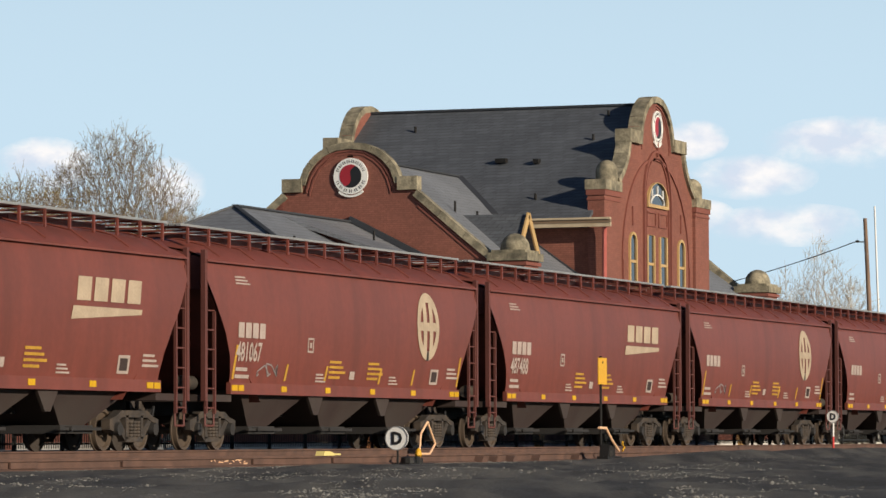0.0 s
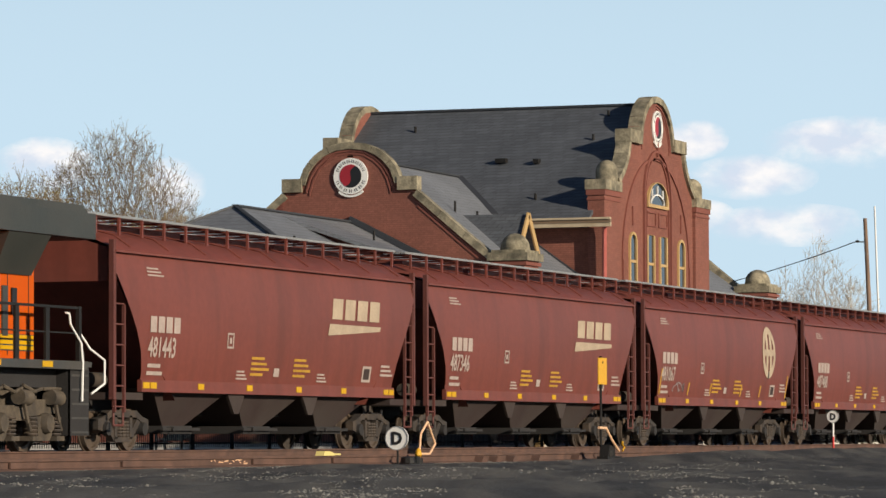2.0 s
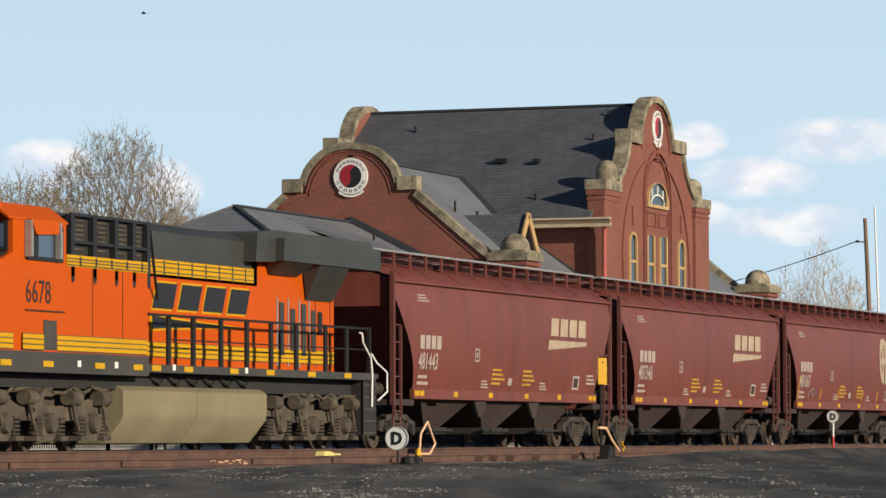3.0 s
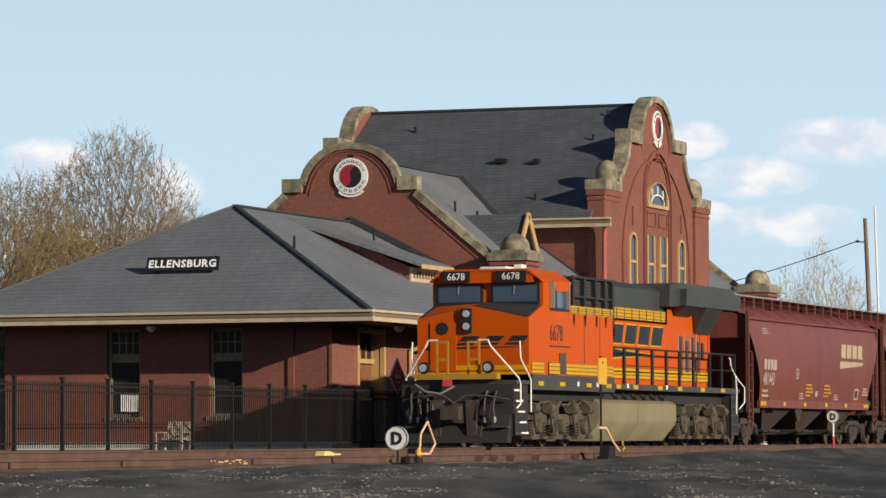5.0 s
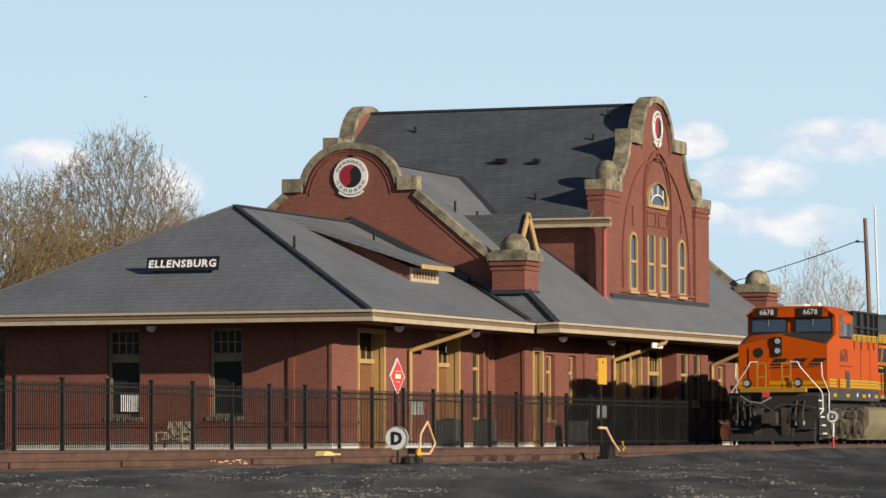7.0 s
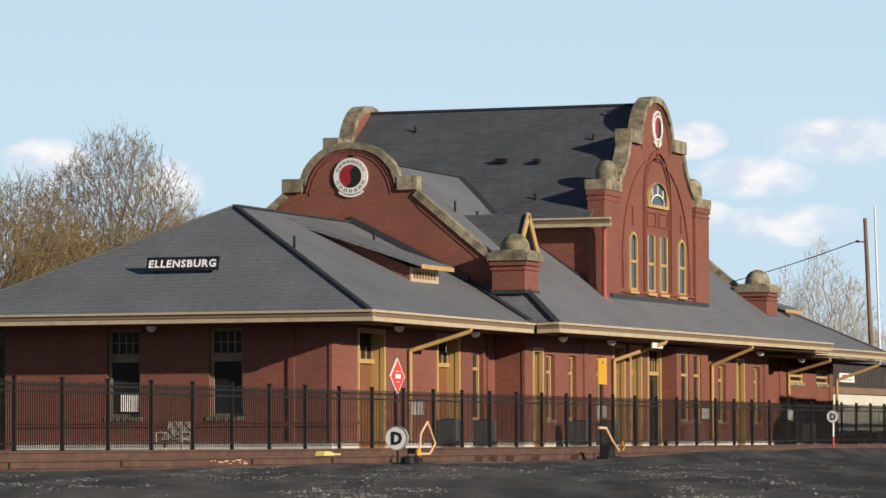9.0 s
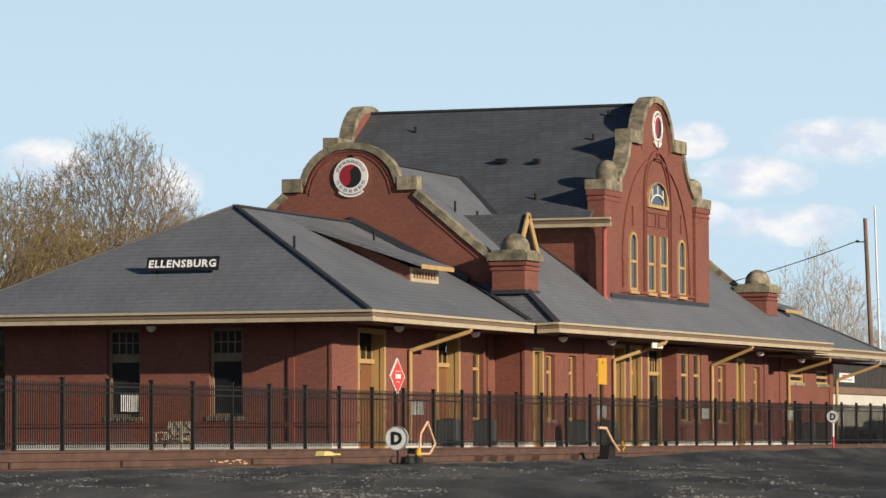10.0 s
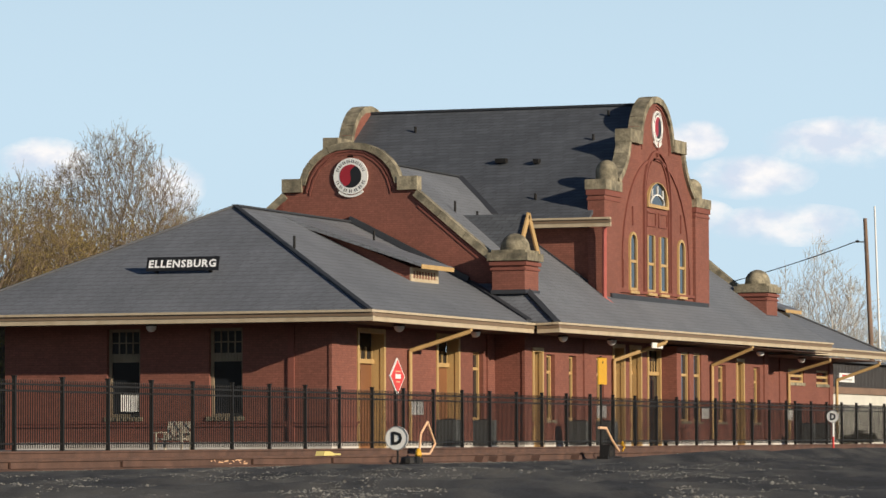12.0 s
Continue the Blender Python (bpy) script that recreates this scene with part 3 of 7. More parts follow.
# moulded gutters along the eaves, with flat boarded soffits behind them
def gutter(a, b, inward):
    """Two-stepped painted gutter from a to b; inward points under the roof."""
    a, b, n = Vector(a), Vector(b), Vector(inward)
    for out, lo, hi, mat in ((0.10, -0.05, 0.02, CREAM), (0.04, -0.17, -0.05, TANBAND), (0.01, -0.31, -0.17, CREAM)):
        m = Mesh()
        p = [a - n * out, b - n * out, b + n * 0.12, a + n * 0.12]
        k = len(m.v)
        m.v += [tuple(q + Vector((0, 0, lo))) for q in p] + [tuple(q + Vector((0, 0, hi))) for q in p]
        m.f += [tuple(k + i for i in q) for q in ((0, 3, 2, 1), (4, 5, 6, 7), (0, 1, 5, 4), (1, 2, 6, 5), (2, 3, 7, 6), (3, 0, 4, 7))]
        part("gutter", m, mat, depot, "cream painted moulded gutter")


gutter((EAVE_X, BACK, EAVE_Z), (EAVE_X, EAVE_Y - 0.1, EAVE_Z), (1, 0, 0))
gutter((EAVE_X + 0.12, EAVE_Y, EAVE_Z), (MID_EAVE_X0, EAVE_Y, EAVE_Z), (0, 1, 0))
gutter((MID_EAVE_X0, EAVE_Y - 0.12, EAVE_Z), (MID_EAVE_X0, MID_EAVE_Y - 0.1, EAVE_Z + 0.03), (1, 0, 0))
gutter((MID_EAVE_X0 + 0.12, MID_EAVE_Y, MZ0), (MID_EAVE_X1, MID_EAVE_Y, MZ1), (0, 1, 0))
gutter((MID_EAVE_X1 - 3, EAVE_Y, EAVE_Z + 0.02), (R_EAVE + 0.1, EAVE_Y, EAVE_Z + 0.04), (0, 1, 0))
gutter((CE_X, 45.3, CE_Z), (CE_X, MID_Y - 0.5, CE_Z), (1, 0, 0))
part("soffit", Mesh().box(EAVE_X + 0.13, EAVE_Y + 0.13, 3.72, MID_EAVE_X0 + 1.8, BACK, 3.76), SOFFIT, depot)
part("soffit", Mesh().box(MID_EAVE_X0 + 0.13, MID_EAVE_Y + 0.13, 3.73, MID_EAVE_X1 - 0.1, MID_Y, 3.75), SOFFIT, depot)
part("soffit", Mesh().box(MID_X1, EAVE_Y + 0.13, 3.62, R_EAVE - 0.1, BACK, 3.66), SOFFIT, depot)
part("soffit", Mesh().box(CE_X + 0.13, MID_Y + 0.5, 7.74, 134.05, 47.0, 7.78), SOFFIT, depot)


# ---------- curved parapet gables ----------
def half_to_full(half):
    return [(-u, z) for u, z in half[::-1] if u > 0] + list(half)


def coping(outline, put, lo, hi, width, piece=1.0, group="coping"):
    """Stone blocks laid end to end along an outline of (u, z); put turns (u, z, depth) into a place."""
    pts = [Vector((u, 0, z)) for u, z in outline]
    lens = [0]
    for a, b in zip(pts, pts[1:]):
        lens.append(lens[-1] + (b - a).length)

    def at(s):
        for i in range(len(pts) - 1):
            if s <= lens[i + 1] or i == len(pts) - 2:
                k = (s - lens[i]) / (lens[i + 1] - lens[i])
                return pts[i].lerp(pts[i + 1], k)

    def inner(s):
        d = (at(min(lens[-1], s + 0.08)) - at(max(0, s - 0.08))).normalized()
        return at(s) + Vector((d.z, 0, -d.x)) * width
    n = max(1, round(lens[-1] / piece))
    for i in range(n):
        s0, s1 = lens[-1] * i / n + 0.008, lens[-1] * (i + 1) / n - 0.008
        ss = [s0, s0 + (s1 - s0) / 3, s0 + 2 * (s1 - s0) / 3, s1]
        ring = [at(s) for s in ss] + [inner(s) for s in ss[::-1]]
        m = Mesh()
        k = len(ring)
        m.v = [put(q.x, q.z, lo) for q in ring] + [put(q.x, q.z, hi) for q in ring]
        m.f = [tuple(range(k))[::-1], tuple(range(k, 2 * k))] + [(j, (j + 1) % k, k + (j + 1) % k, k + j) for j in range(k)]
        part("coping_stone", m, STONE, depot)


def arc(cu, cz, r, a0, a1, n=9):
    return [(cu + r * math.sin(radians(a0 + (a1 - a0) * i / n)), cz + r * math.cos(radians(a0 + (a1 - a0) * i / n))) for i in range(n + 1)]


def end_gable(x0, sign):
    """Parapet across the depot between a wing and the middle block; sign: the way its face looks along x."""
    top = [(0, 10.33), (0.6, 10.27), (1.05, 10.08), (1.42, 9.8), (1.68, 9.45), (1.84, 9.05), (1.86, 8.92)]
    slope = [(2.44, 9.1), (2.44, 8.66), (3.2, 8.02), (4.2, 7.18), (5.1, 6.45)]
    full = half_to_full(top)
    body = [(YC + u, z - 0.06) for u, z in half_to_full(top[:-1] + [(1.84, 8.9), (2.4, 8.9), (2.4, 8.62), (5.1, 6.38), (5.1, 4.2)])]
    part("gable_wall", Mesh().prism(body, "x", x0, x0 + sign * 0.28), BRICK, depot)
    put = lambda u, z, d: (x0 + sign * d, YC + u, z)
    coping(full, put, -0.1, 0.3, 0.23, 0.85)
    for s in (-1, 1):
        sl = [(s * u, z) for u, z in slope[1:]]
        coping(sl if s > 0 else sl[::-1], put, -0.1, 0.3, 0.25, 1.0)
        a, b = sorted((s * 1.74, s * 2.46))
        part("shoulder_stone", Mesh().box(x0 - sign * 0.14, YC + a, 8.66, x0 + sign * 0.32, YC + b, 9.12), STONE, depot)
        # stepped brick mouldings under the coping
        for i in range(3):
            off = 0.31 + 0.12 * i
            pr = 0.06 - 0.015 * i
            m = Mesh()
            for (u0, z0), (u1, z1) in zip(slope[1:], slope[2:]):
                m.beam((x0 - sign * pr / 2, YC + s * u0, z0 - off), (x0 - sign * pr / 2, YC + s * u1, z1 - off), pr, 0.07)
            part("brick_moulding", m, BRICK_DARK, depot)
    for i in range(2):
        off, pr = 0.28 + 0.1 * i, 0.05 - 0.02 * i
        ring = [(u * (1.86 - off) / 1.86, z - off) for u, z in full]
        m = Mesh()
        for (u0, z0), (u1, z1) in zip(ring, ring[1:]):
            m.beam((x0 - sign * pr / 2, YC + u0, z0), (x0 - sign * pr / 2, YC + u1, z1), pr, 0.06)
        part("brick_moulding", m, BRICK_DARK, depot)


end_gable(MID_X0, 1)
end_gable(MID_X1 + 0.3, -1)


def pier(x0, y0, x1, y1, z0, z1):
    """Brick corner pier with a stone cap and a stone dome on it."""
    part("pier", Mesh().box(x0, y0, z0, x1, y1, z1 - 0.3), BRICK, depot)
    part("pier_course", Mesh().box(x0 - 0.05, y0 - 0.05, z1 - 0.62, x1 + 0.05, y1 + 0.05, z1 - 0.54).box(x0 - 0.08, y0 - 0.08, z1 - 0.46, x1 + 0.08, y1 + 0.08, z1 - 0.34), BRICK_DARK, depot)
    part("pier_cap", Mesh().box(x0 - 0.14, y0 - 0.14, z1 - 0.3, x1 + 0.14, y1 + 0.14, z1 - 0.04).box(x0 - 0.02, y0 - 0.02, z1 - 0.04, x1 + 0.02, y1 + 0.02, z1 + 0.06), STONE, depot)
    r = min(x1 - x0, y1 - y0) * 0.44
    dome = Mesh().lathe(((x0 + x1) / 2, (y0 + y1) / 2, z1 + 0.06), [(r, 0), (r, 0.1)] + [(r * 0.97 * math.cos(a), 0.1 + r * 0.95 * math.sin(a)) for a in [radians(i * 15) for i in range(6)]] + [(0.02, 0.1 + r * 0.95)], 20)
    part("dome", dome, STONE, depot)
    part("flashing", Mesh().box(x0 - 0.04, y0 - 0.04, z0, x1 + 0.04, y1 + 0.04, z0 + 0.14), RIDGE, depot)


pier(124.3, 41.3, 125.75, 42.45, 5.05, 6.46)
pier(MID_X1 - 0.9, 41.3, MID_X1 + 0.8, 42.5, 5.1, 6.46)


def tall_gable(y0, sign):
    """Tall curved gable of the cross roof; sign 1 faces the tracks, -1 the town."""
    top = [(0, 12.97), (0.75, 12.87), (1.35, 12.6), (1.8, 12.2), (2.08, 11.75), (2.2, 11.3)]
    flank = [(3.62, 11.3), (3.68, 10.9), (3.95, 10.45), (4.4, 10.0), (5.0, 9.6)]
    body = [(XC + u, z - 0.05) for u, z in half_to_full(top[:-1] + [(2.2, 11.2), (3.5, 11.2), (3.62, 10.85), (3.9, 10.4), (4.35, 9.95), (4.95, 9.5), (4.95, 5.0)])]
    part("gable_wall", Mesh().prism(body, "y", y0, y0 + sign * 0.4), BRICK, depot)
    put = lambda u, z, d: (XC + u, y0 + sign * d, z)
    coping(half_to_full(top), put, -0.12, 0.42, 0.24, 0.9)
    for s in (-1, 1):
        fl = [(s * u, z) for u, z in flank]
        coping(fl if s > 0 else fl[::-1], put, -0.12, 0.42, 0.24, 0.75)
        a, b = sorted((s * 2.1, s * 3.68))
        part("shoulder_stone", Mesh().box(XC + a, y0 - sign * 0.16, 11.02, XC + b, y0 + sign * 0.44, 11.5), STONE, depot)
        a, b = sorted((s * 4.95, s * 6.85))
        p0, p1 = sorted((y0 - sign * 0.12, y0 + sign * 0.5))
        part("pier", Mesh().box(XC + a, p0, 4.9, XC + b, p1, 9.1), BRICK, depot)
        part("pier_course", Mesh().box(XC + a - 0.03, p0 - 0.03, 8.72, XC + b + 0.03, p1 + 0.03, 8.8).box(XC + a - 0.05, p0 - 0.05, 8.9, XC + b + 0.05, p1 + 0.05, 9.1), BRICK_DARK, depot)
        part("pier_cap", Mesh().box(XC + a - 0.07, p0 - 0.08, 9.1, XC + b + 0.07, p1 + 0.08, 9.46), STONE, depot)
        c = (XC + s * 5.55, (p0 + p1) / 2, 9.46)
        part("dome", Mesh().lathe(c, [(0.4, 0), (0.4, 0.35)] + [(0.4 * math.cos(radians(i * 15)), 0.35 + 0.42 * math.sin(radians(i * 15))) for i in range(1, 6)] + [(0.02, 0.77)], 18), STONE, depot)
    for i in range(2):
        off, pr = 0.33 + 0.1 * i, 0.05 - 0.02 * i
        m = Mesh()
        ring = half_to_full([(u * (1 - off / 2.3), z - off) for u, z in top])
        for (u0, z0), (u1, z1) in zip(ring, ring[1:]):
            m.beam((XC + u0, y0 - sign * pr / 2, z0), (XC + u1, y0 - sign * pr / 2, z1), pr, 0.07)
        part("brick_moulding", m, BRICK_DARK, depot)


tall_gable(MID_Y, 1)
tall_gable(BACK_G, -1)


# relief arches and upper windows on the track-side gable
def relief(pts, w, out, mat=BRICK_DARK, y=MID_Y):
    m = Mesh()
    for (u0, z0), (u1, z1) in zip(pts, pts[1:]):
        m.beam((u0, y - out / 2, z0), (u1, y - out / 2, z1), out, w)
    part("brick_moulding", m, mat, depot)


def arch_line(c, r, spring, low, n=14):
    return [(c - r, low)] + [(c - r * math.cos(math.pi * i / n), spring + r * math.sin(math.pi * i / n)) for i in range(n + 1)] + [(c + r, low)]


relief([(XC - 4.35, 5.7)] + [(XC - 4.35 * math.cos(radians(a)), 6.7 + 3.9 * math.sin(radians(a))) for a in range(0, 181, 10)] + [(XC + 4.35, 5.7)], 0.1, 0.06)
relief(arch_line(XC + 0.1, 1.75, 9.15, 5.6), 0.1, 0.09)
relief(arch_line(XC + 0.1, 1.5, 9.15, 5.6), 0.08, 0.06)
relief([(XC + 0.1, 10.7), (XC + 0.1, 11.25)], 0.12, 0.08)
relief([(XC - 5.0, 5.55), (XC + 6.6, 5.65)], 0.1, 0.08)
for u0, u1 in ((139.5, 140.6), (141.0, 142.1)):
    relief([(u0, 8.1), (u1, 8.1), (u1, 8.6), (u0, 8.6), (u0, 8.1)], 0.06, 0.05)
for c in (137.65, 143.95):
    relief([(c, 8.0), (c, 8.7)], 0.07, 0.05)


def arched_sash(c, w, z0, z1, rise):
    """Narrow upper sash window with an arched head, standing proud in a painted casing."""
    h = w / 2
    def loop(k, top):
        return [(c - h + k, z0 + k), (c + h - k, z0 + k)] + [(c + (h - k) * math.cos(math.pi * i / 10), top + rise * (h - k) / h * math.sin(math.pi * i / 10)) for i in range(11)]
    outer, innr = loop(0, z1), loop(0.12, z1)
    m, k = Mesh(), len(outer)
    for y, pts in ((MID_Y - 0.07, outer), (MID_Y - 0.07, innr), (MID_Y + 0.05, innr), (MID_Y + 0.05, outer)):
        m.v += [(a, y, b) for a, b in pts]
    for r in range(4):
        m.f += [(r * k + i, r * k + (i + 1) % k, ((r + 1) % 4) * k + (i + 1) % k, ((r + 1) % 4) * k + i) for i in range(k)]
    mid = (z0 + z1 + rise) / 2
    m.box(c - h + 0.12, MID_Y - 0.05, mid - 0.05, c + h - 0.12, MID_Y + 0.02, mid + 0.05)
    win = part("window", m, OCHRE, depot)
    part("pane", Mesh().prism(innr, "y", MID_Y - 0.015, MID_Y - 0.005), GLASS, win)
    part("sill", Mesh().box(c - h - 0.06, MID_Y - 0.12, z0 - 0.1, c + h + 0.06, MID_Y + 0.04, z0), OCHRE, win)


arched_sash(137.65, 0.95, 5.6, 7.35, 0.42)
arched_sash(143.98, 0.95, 5.6, 7.35, 0.42)
arched_sash(139.9, 1.0, 5.6, 7.72, 0.03)
arched_sash(141.55, 1.0, 5.6, 7.72, 0.03)
# fan light high in the gable
fan = [(XC + 0.1 - 1.35, 8.78), (XC + 0.1 + 1.35, 8.78)] + [(XC + 0.1 + 1.35 * math.cos(math.pi * i / 16), 8.95 + 0.8 * math.sin(math.pi * i / 16)) for i in range(17)]
fan_in = [(XC + 0.1 + (a - XC - 0.1) * 0.86, 8.9 + (b - 8.78) * 0.85) for a, b in fan]
fm, fk = Mesh(), len(fan)
for y, pts in ((MID_Y - 0.1, fan), (MID_Y - 0.1, fan_in), (MID_Y + 0.05, fan_in), (MID_Y + 0.05, fan)):
    fm.v += [(a, y, b) for a, b in pts]
for r in range(4):
    fm.f += [(r * fk + i, r * fk + (i + 1) % fk, ((r + 1) % 4) * fk + (i + 1) % fk, ((r + 1) % 4) * fk + i) for i in range(fk)]
fan_win = part("fan_window", fm, OCHRE, depot)
part("pane", Mesh().prism(fan_in, "y", MID_Y - 0.03, MID_Y - 0.02), GLASS, fan_win)
bars = Mesh()
for x in (-0.7, 0.0, 0.7):
    bars.beam((XC + 0.1 + x, MID_Y - 0.05, 8.95 + (0.36 if x == 0 else 0.22)), (XC + 0.1 + x, MID_Y - 0.05, 8.95 + 0.66 * math.sqrt(1 - (x / 1.2) ** 2)), 0.05)
inner_arc = [(XC + 0.1 + 0.85 * math.cos(math.pi * i / 12), MID_Y - 0.05, 8.92 + 0.36 * math.sin(math.pi * i / 12)) for i in range(13)]
for p, q in zip(inner_arc, inner_arc[1:]):
    bars.beam(p, q, 0.05)
part("glazing_bar", bars, WHITE, fan_win)

# red downpipe beside the tall gable
part("downpipe", Mesh().tube([(133.55, 41.35, 7.9), (133.6, 41.4, 7.5), (133.62, 41.42, 5.2), (133.8, 41.2, 5.0)], 0.08, 8), REDPIPE, depot, "red painted downpipe")

# low louvred dormers in the wing roofs
def louvre_dormer(x0, x1, yf, zs, back):
    """Flat-roofed dormer with a louvred vent in its front."""
    part("dormer_side", Mesh().prism([(yf, zs), (yf, zs + 0.46), (back, zs + 0.5 * (back - yf) + 0.14), (back, zs + 0.5 * (back - yf))], "x", x0, x1), BRICK, depot)
    d = part("dormer_roof", Mesh().prism([(yf - 0.5, zs + 0.44), (yf - 0.5, zs + 0.54), (back + 1.0, RIDGE_Z - 0.1), (back + 1.0, RIDGE_Z - 0.25)], "x", x0 - 0.3, x1 + 0.18), SLATE, depot)
    part("fascia", Mesh().prism([(yf - 0.53, zs + 0.38), (yf - 0.53, zs + 0.52), (yf - 0.5, zs + 0.52), (yf - 0.5, zs + 0.38)], "x", x0 - 0.3, x1 + 0.18), OCHRE, d)
    f = Mesh().box(x0, yf - 0.05, zs - 0.02, x0 + 0.14, yf, zs + 0.44).box(x1 - 0.14, yf - 0.05, zs - 0.02, x1, yf, zs + 0.44)
    f.box(x0 + 0.14, yf - 0.05, zs + 0.34, x1 - 0.14, yf, zs + 0.44).box(x0 + 0.14, yf - 0.05, zs - 0.02, x1 - 0.14, yf, zs + 0.1)
    v = part("vent", f, CREAM, depot)
    n = 9
    for i in range(n):
        x = x0 + 0.2 + (x1 - x0 - 0.4) * i / (n - 1)
        part("slat", Mesh().box(x - 0.035, yf - 0.04, zs + 0.1, x + 0.035, yf - 0.01, zs + 0.34), CREAM, v)


louvre_dormer(118.35, 120.95, 43.2, 5.28, 46.6)
louvre_dormer(164.2, 166.4, 43.2, 5.22, 46.6)

# gabled dormer on the middle roof, beside the tall cross roof
dormer_roof = Mesh()
for s in (-1, 1):
    a, b = (129.45, 42.9, 8.02), (129.45, 45.6, 8.02)
    c, d = (129.45 + s * 1.15, 42.9, 6.55), (129.45 + s * 1.15, 43.6, 6.55)
    dormer_roof.face([a, b, d, c]).face([Vector(q) - Vector((0, 0, 0.12)) for q in (a, c, d, b)])
    dormer_roof.face([a, c, Vector(c) - Vector((0, 0, 0.12)), Vector(a) - Vector((0, 0, 0.12))])
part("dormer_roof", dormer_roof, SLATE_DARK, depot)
part("dormer_wall", Mesh().prism([(128.55, 6.3), (130.35, 6.3), (129.45, 7.7)], "y", 43.15, 44.6), BRICK, depot)
barge = Mesh()
for s in (-1, 1):
    barge.beam((129.45, 42.86, 7.98), (129.45 + s * 1.2, 42.86, 6.45), 0.06, 0.26)
part("bargeboard", barge, OCHRE, depot, "ochre painted bargeboard")

# iron roof vents and hooks on the slates
def on_cross(u, y):
    return CE_Z + (u - CE_X) * (CR_Z - CE_Z) / (XC - CE_X)
for u, y, big in ((139.3, 50.6, 0), (140.0, 43.2, 0), (138.4, 43.3, 0), (136.9, 45.0, 1), (137.0, 46.4, 2), (134.6, 44.3, 0)):
    z = on_cross(u, y)
    if big:
        part("roof_vent", Mesh().box(u - 0.16, y - 0.1 * big, z + 0.02, u + 0.16, y + 0.1 * big, z + 0.19), BLACKIRON, depot)
    else:
        part("vent_pipe", Mesh().cyl((u, y, z), (u, y, z + 0.22), 0.05), BLACKIRON, depot)
for x, y, z in ((111.9, 44.6, 5.95), (121.5, 45.6, 6.6), (129.0, 45.4, 8.0), (130.2, 45.0, 7.7)):
    part("vent_pipe", Mesh().cyl((x, y, z), (x, y, z + 0.5), 0.04), BLACKIRON, depot)

# sloping drain pipes from the gutters to the walls
for xt, yt, zt, xb, zb, yb in ((116.9, EAVE_Y + 0.05, 3.72, 116.45, 3.0, WING_Y - 0.1), (136.1, MID_EAVE_Y + 0.1, 3.78, 135.0, 3.02, MID_Y - 0.1), (148.0, MID_EAVE_Y + 0.1, 3.82, 147.95, 3.05, MID_Y - 0.1),
                               (163.4, EAVE_Y + 0.05, 3.6, 163.6, 2.98, WING_Y - 0.1), (172.5, EAVE_Y + 0.05, 3.6, 172.1, 2.8, WING_Y - 0.1)):
    part("drain_pipe", Mesh().tube([(xt, yt, zt), (xt, yt, zt - 0.12), (xb, yb, zb), (xb, yb, 0.2)], 0.07, 8), OCHRE, depot, "ochre drain pipe from the gutter")

# small white plate hung under the eave beside a drain pipe
part("platform_plate", Mesh().box(135.3, MID_EAVE_Y + 0.35, 3.46, 136.6, MID_EAVE_Y + 0.39, 3.66), WHITE, depot, "small white plate under the eave")

# ---------- ground, tracks ----------
TRACK_Y = 33.11                 # middle of the train's track; its rail heads lie at z = 0
BALLAST = material("dark_cinder_ballast", (0.022, 0.022, 0.023), 0.95, vary=0.7, scale=3.2, fine=26, bump=1.0, dirt=(0.13, 0.12, 0.102), dirt_amount=0.85, dirt_scale=1.0, drawn=(9.0, 0.7, 1.0))
ground_m = Mesh()


def ground_z(x, y):
    if y > 30.5:
        return -0.2 if y < 35.3 else -0.16
    near = noise.noise((x * 0.14, y * 0.2, 0)) * 0.08 + noise.noise((x * 0.42, y * 0.5, 3)) * 0.08 + noise.noise((x * 1.7, y * 2.0, 9)) * 0.04 + noise.noise((x * 4.5, y * 5.0, 5)) * 0.03
    edge = max(0.0, min(1.0, (24.2 - y) / 1.5))
    bed = 0.03 * max(0.0, min(1.0, (y - 23.0) / 1.2)) * max(0.0, min(1.0, (30.5 - y) / 2))
    mound = 0.2 * math.exp(-((y - 23.0) / 1.5) ** 2) * max(0, min(1, (x - 76) / 7))
    return -0.27 + near * edge + mound + bed + noise.noise((x * 3.1, y * 3.1, 7)) * 0.008


xs = [-900, -300, -80, 0] + [14 + 0.35 * i for i in range(190)] + [81 + 1.2 * i for i in range(70)] + [170, 200, 300, 600, 1500, 4000]
ys = [-1500, -300, -60, -10, 2] + [6 + 0.17 * i for i in range(112)] + [25.2 + 0.5 * i for i in range(24)] + [38, 42, 50, 70, 120, 300, 900, 3500]
for y in ys:
    for x in xs:
        ground_m.v.append((x, y, ground_z(x, y)))
for j in range(len(ys) - 1):
    for i in range(len(xs) - 1):
        k = j * len(xs) + i
        ground_m.f.append((k, k + 1, k + 1 + len(xs), k + len(xs)))
ground = part("ground", ground_m, BALLAST)
tagged(ground, "dark cinder and gravel rail yard ground", "ground", kind="structure")


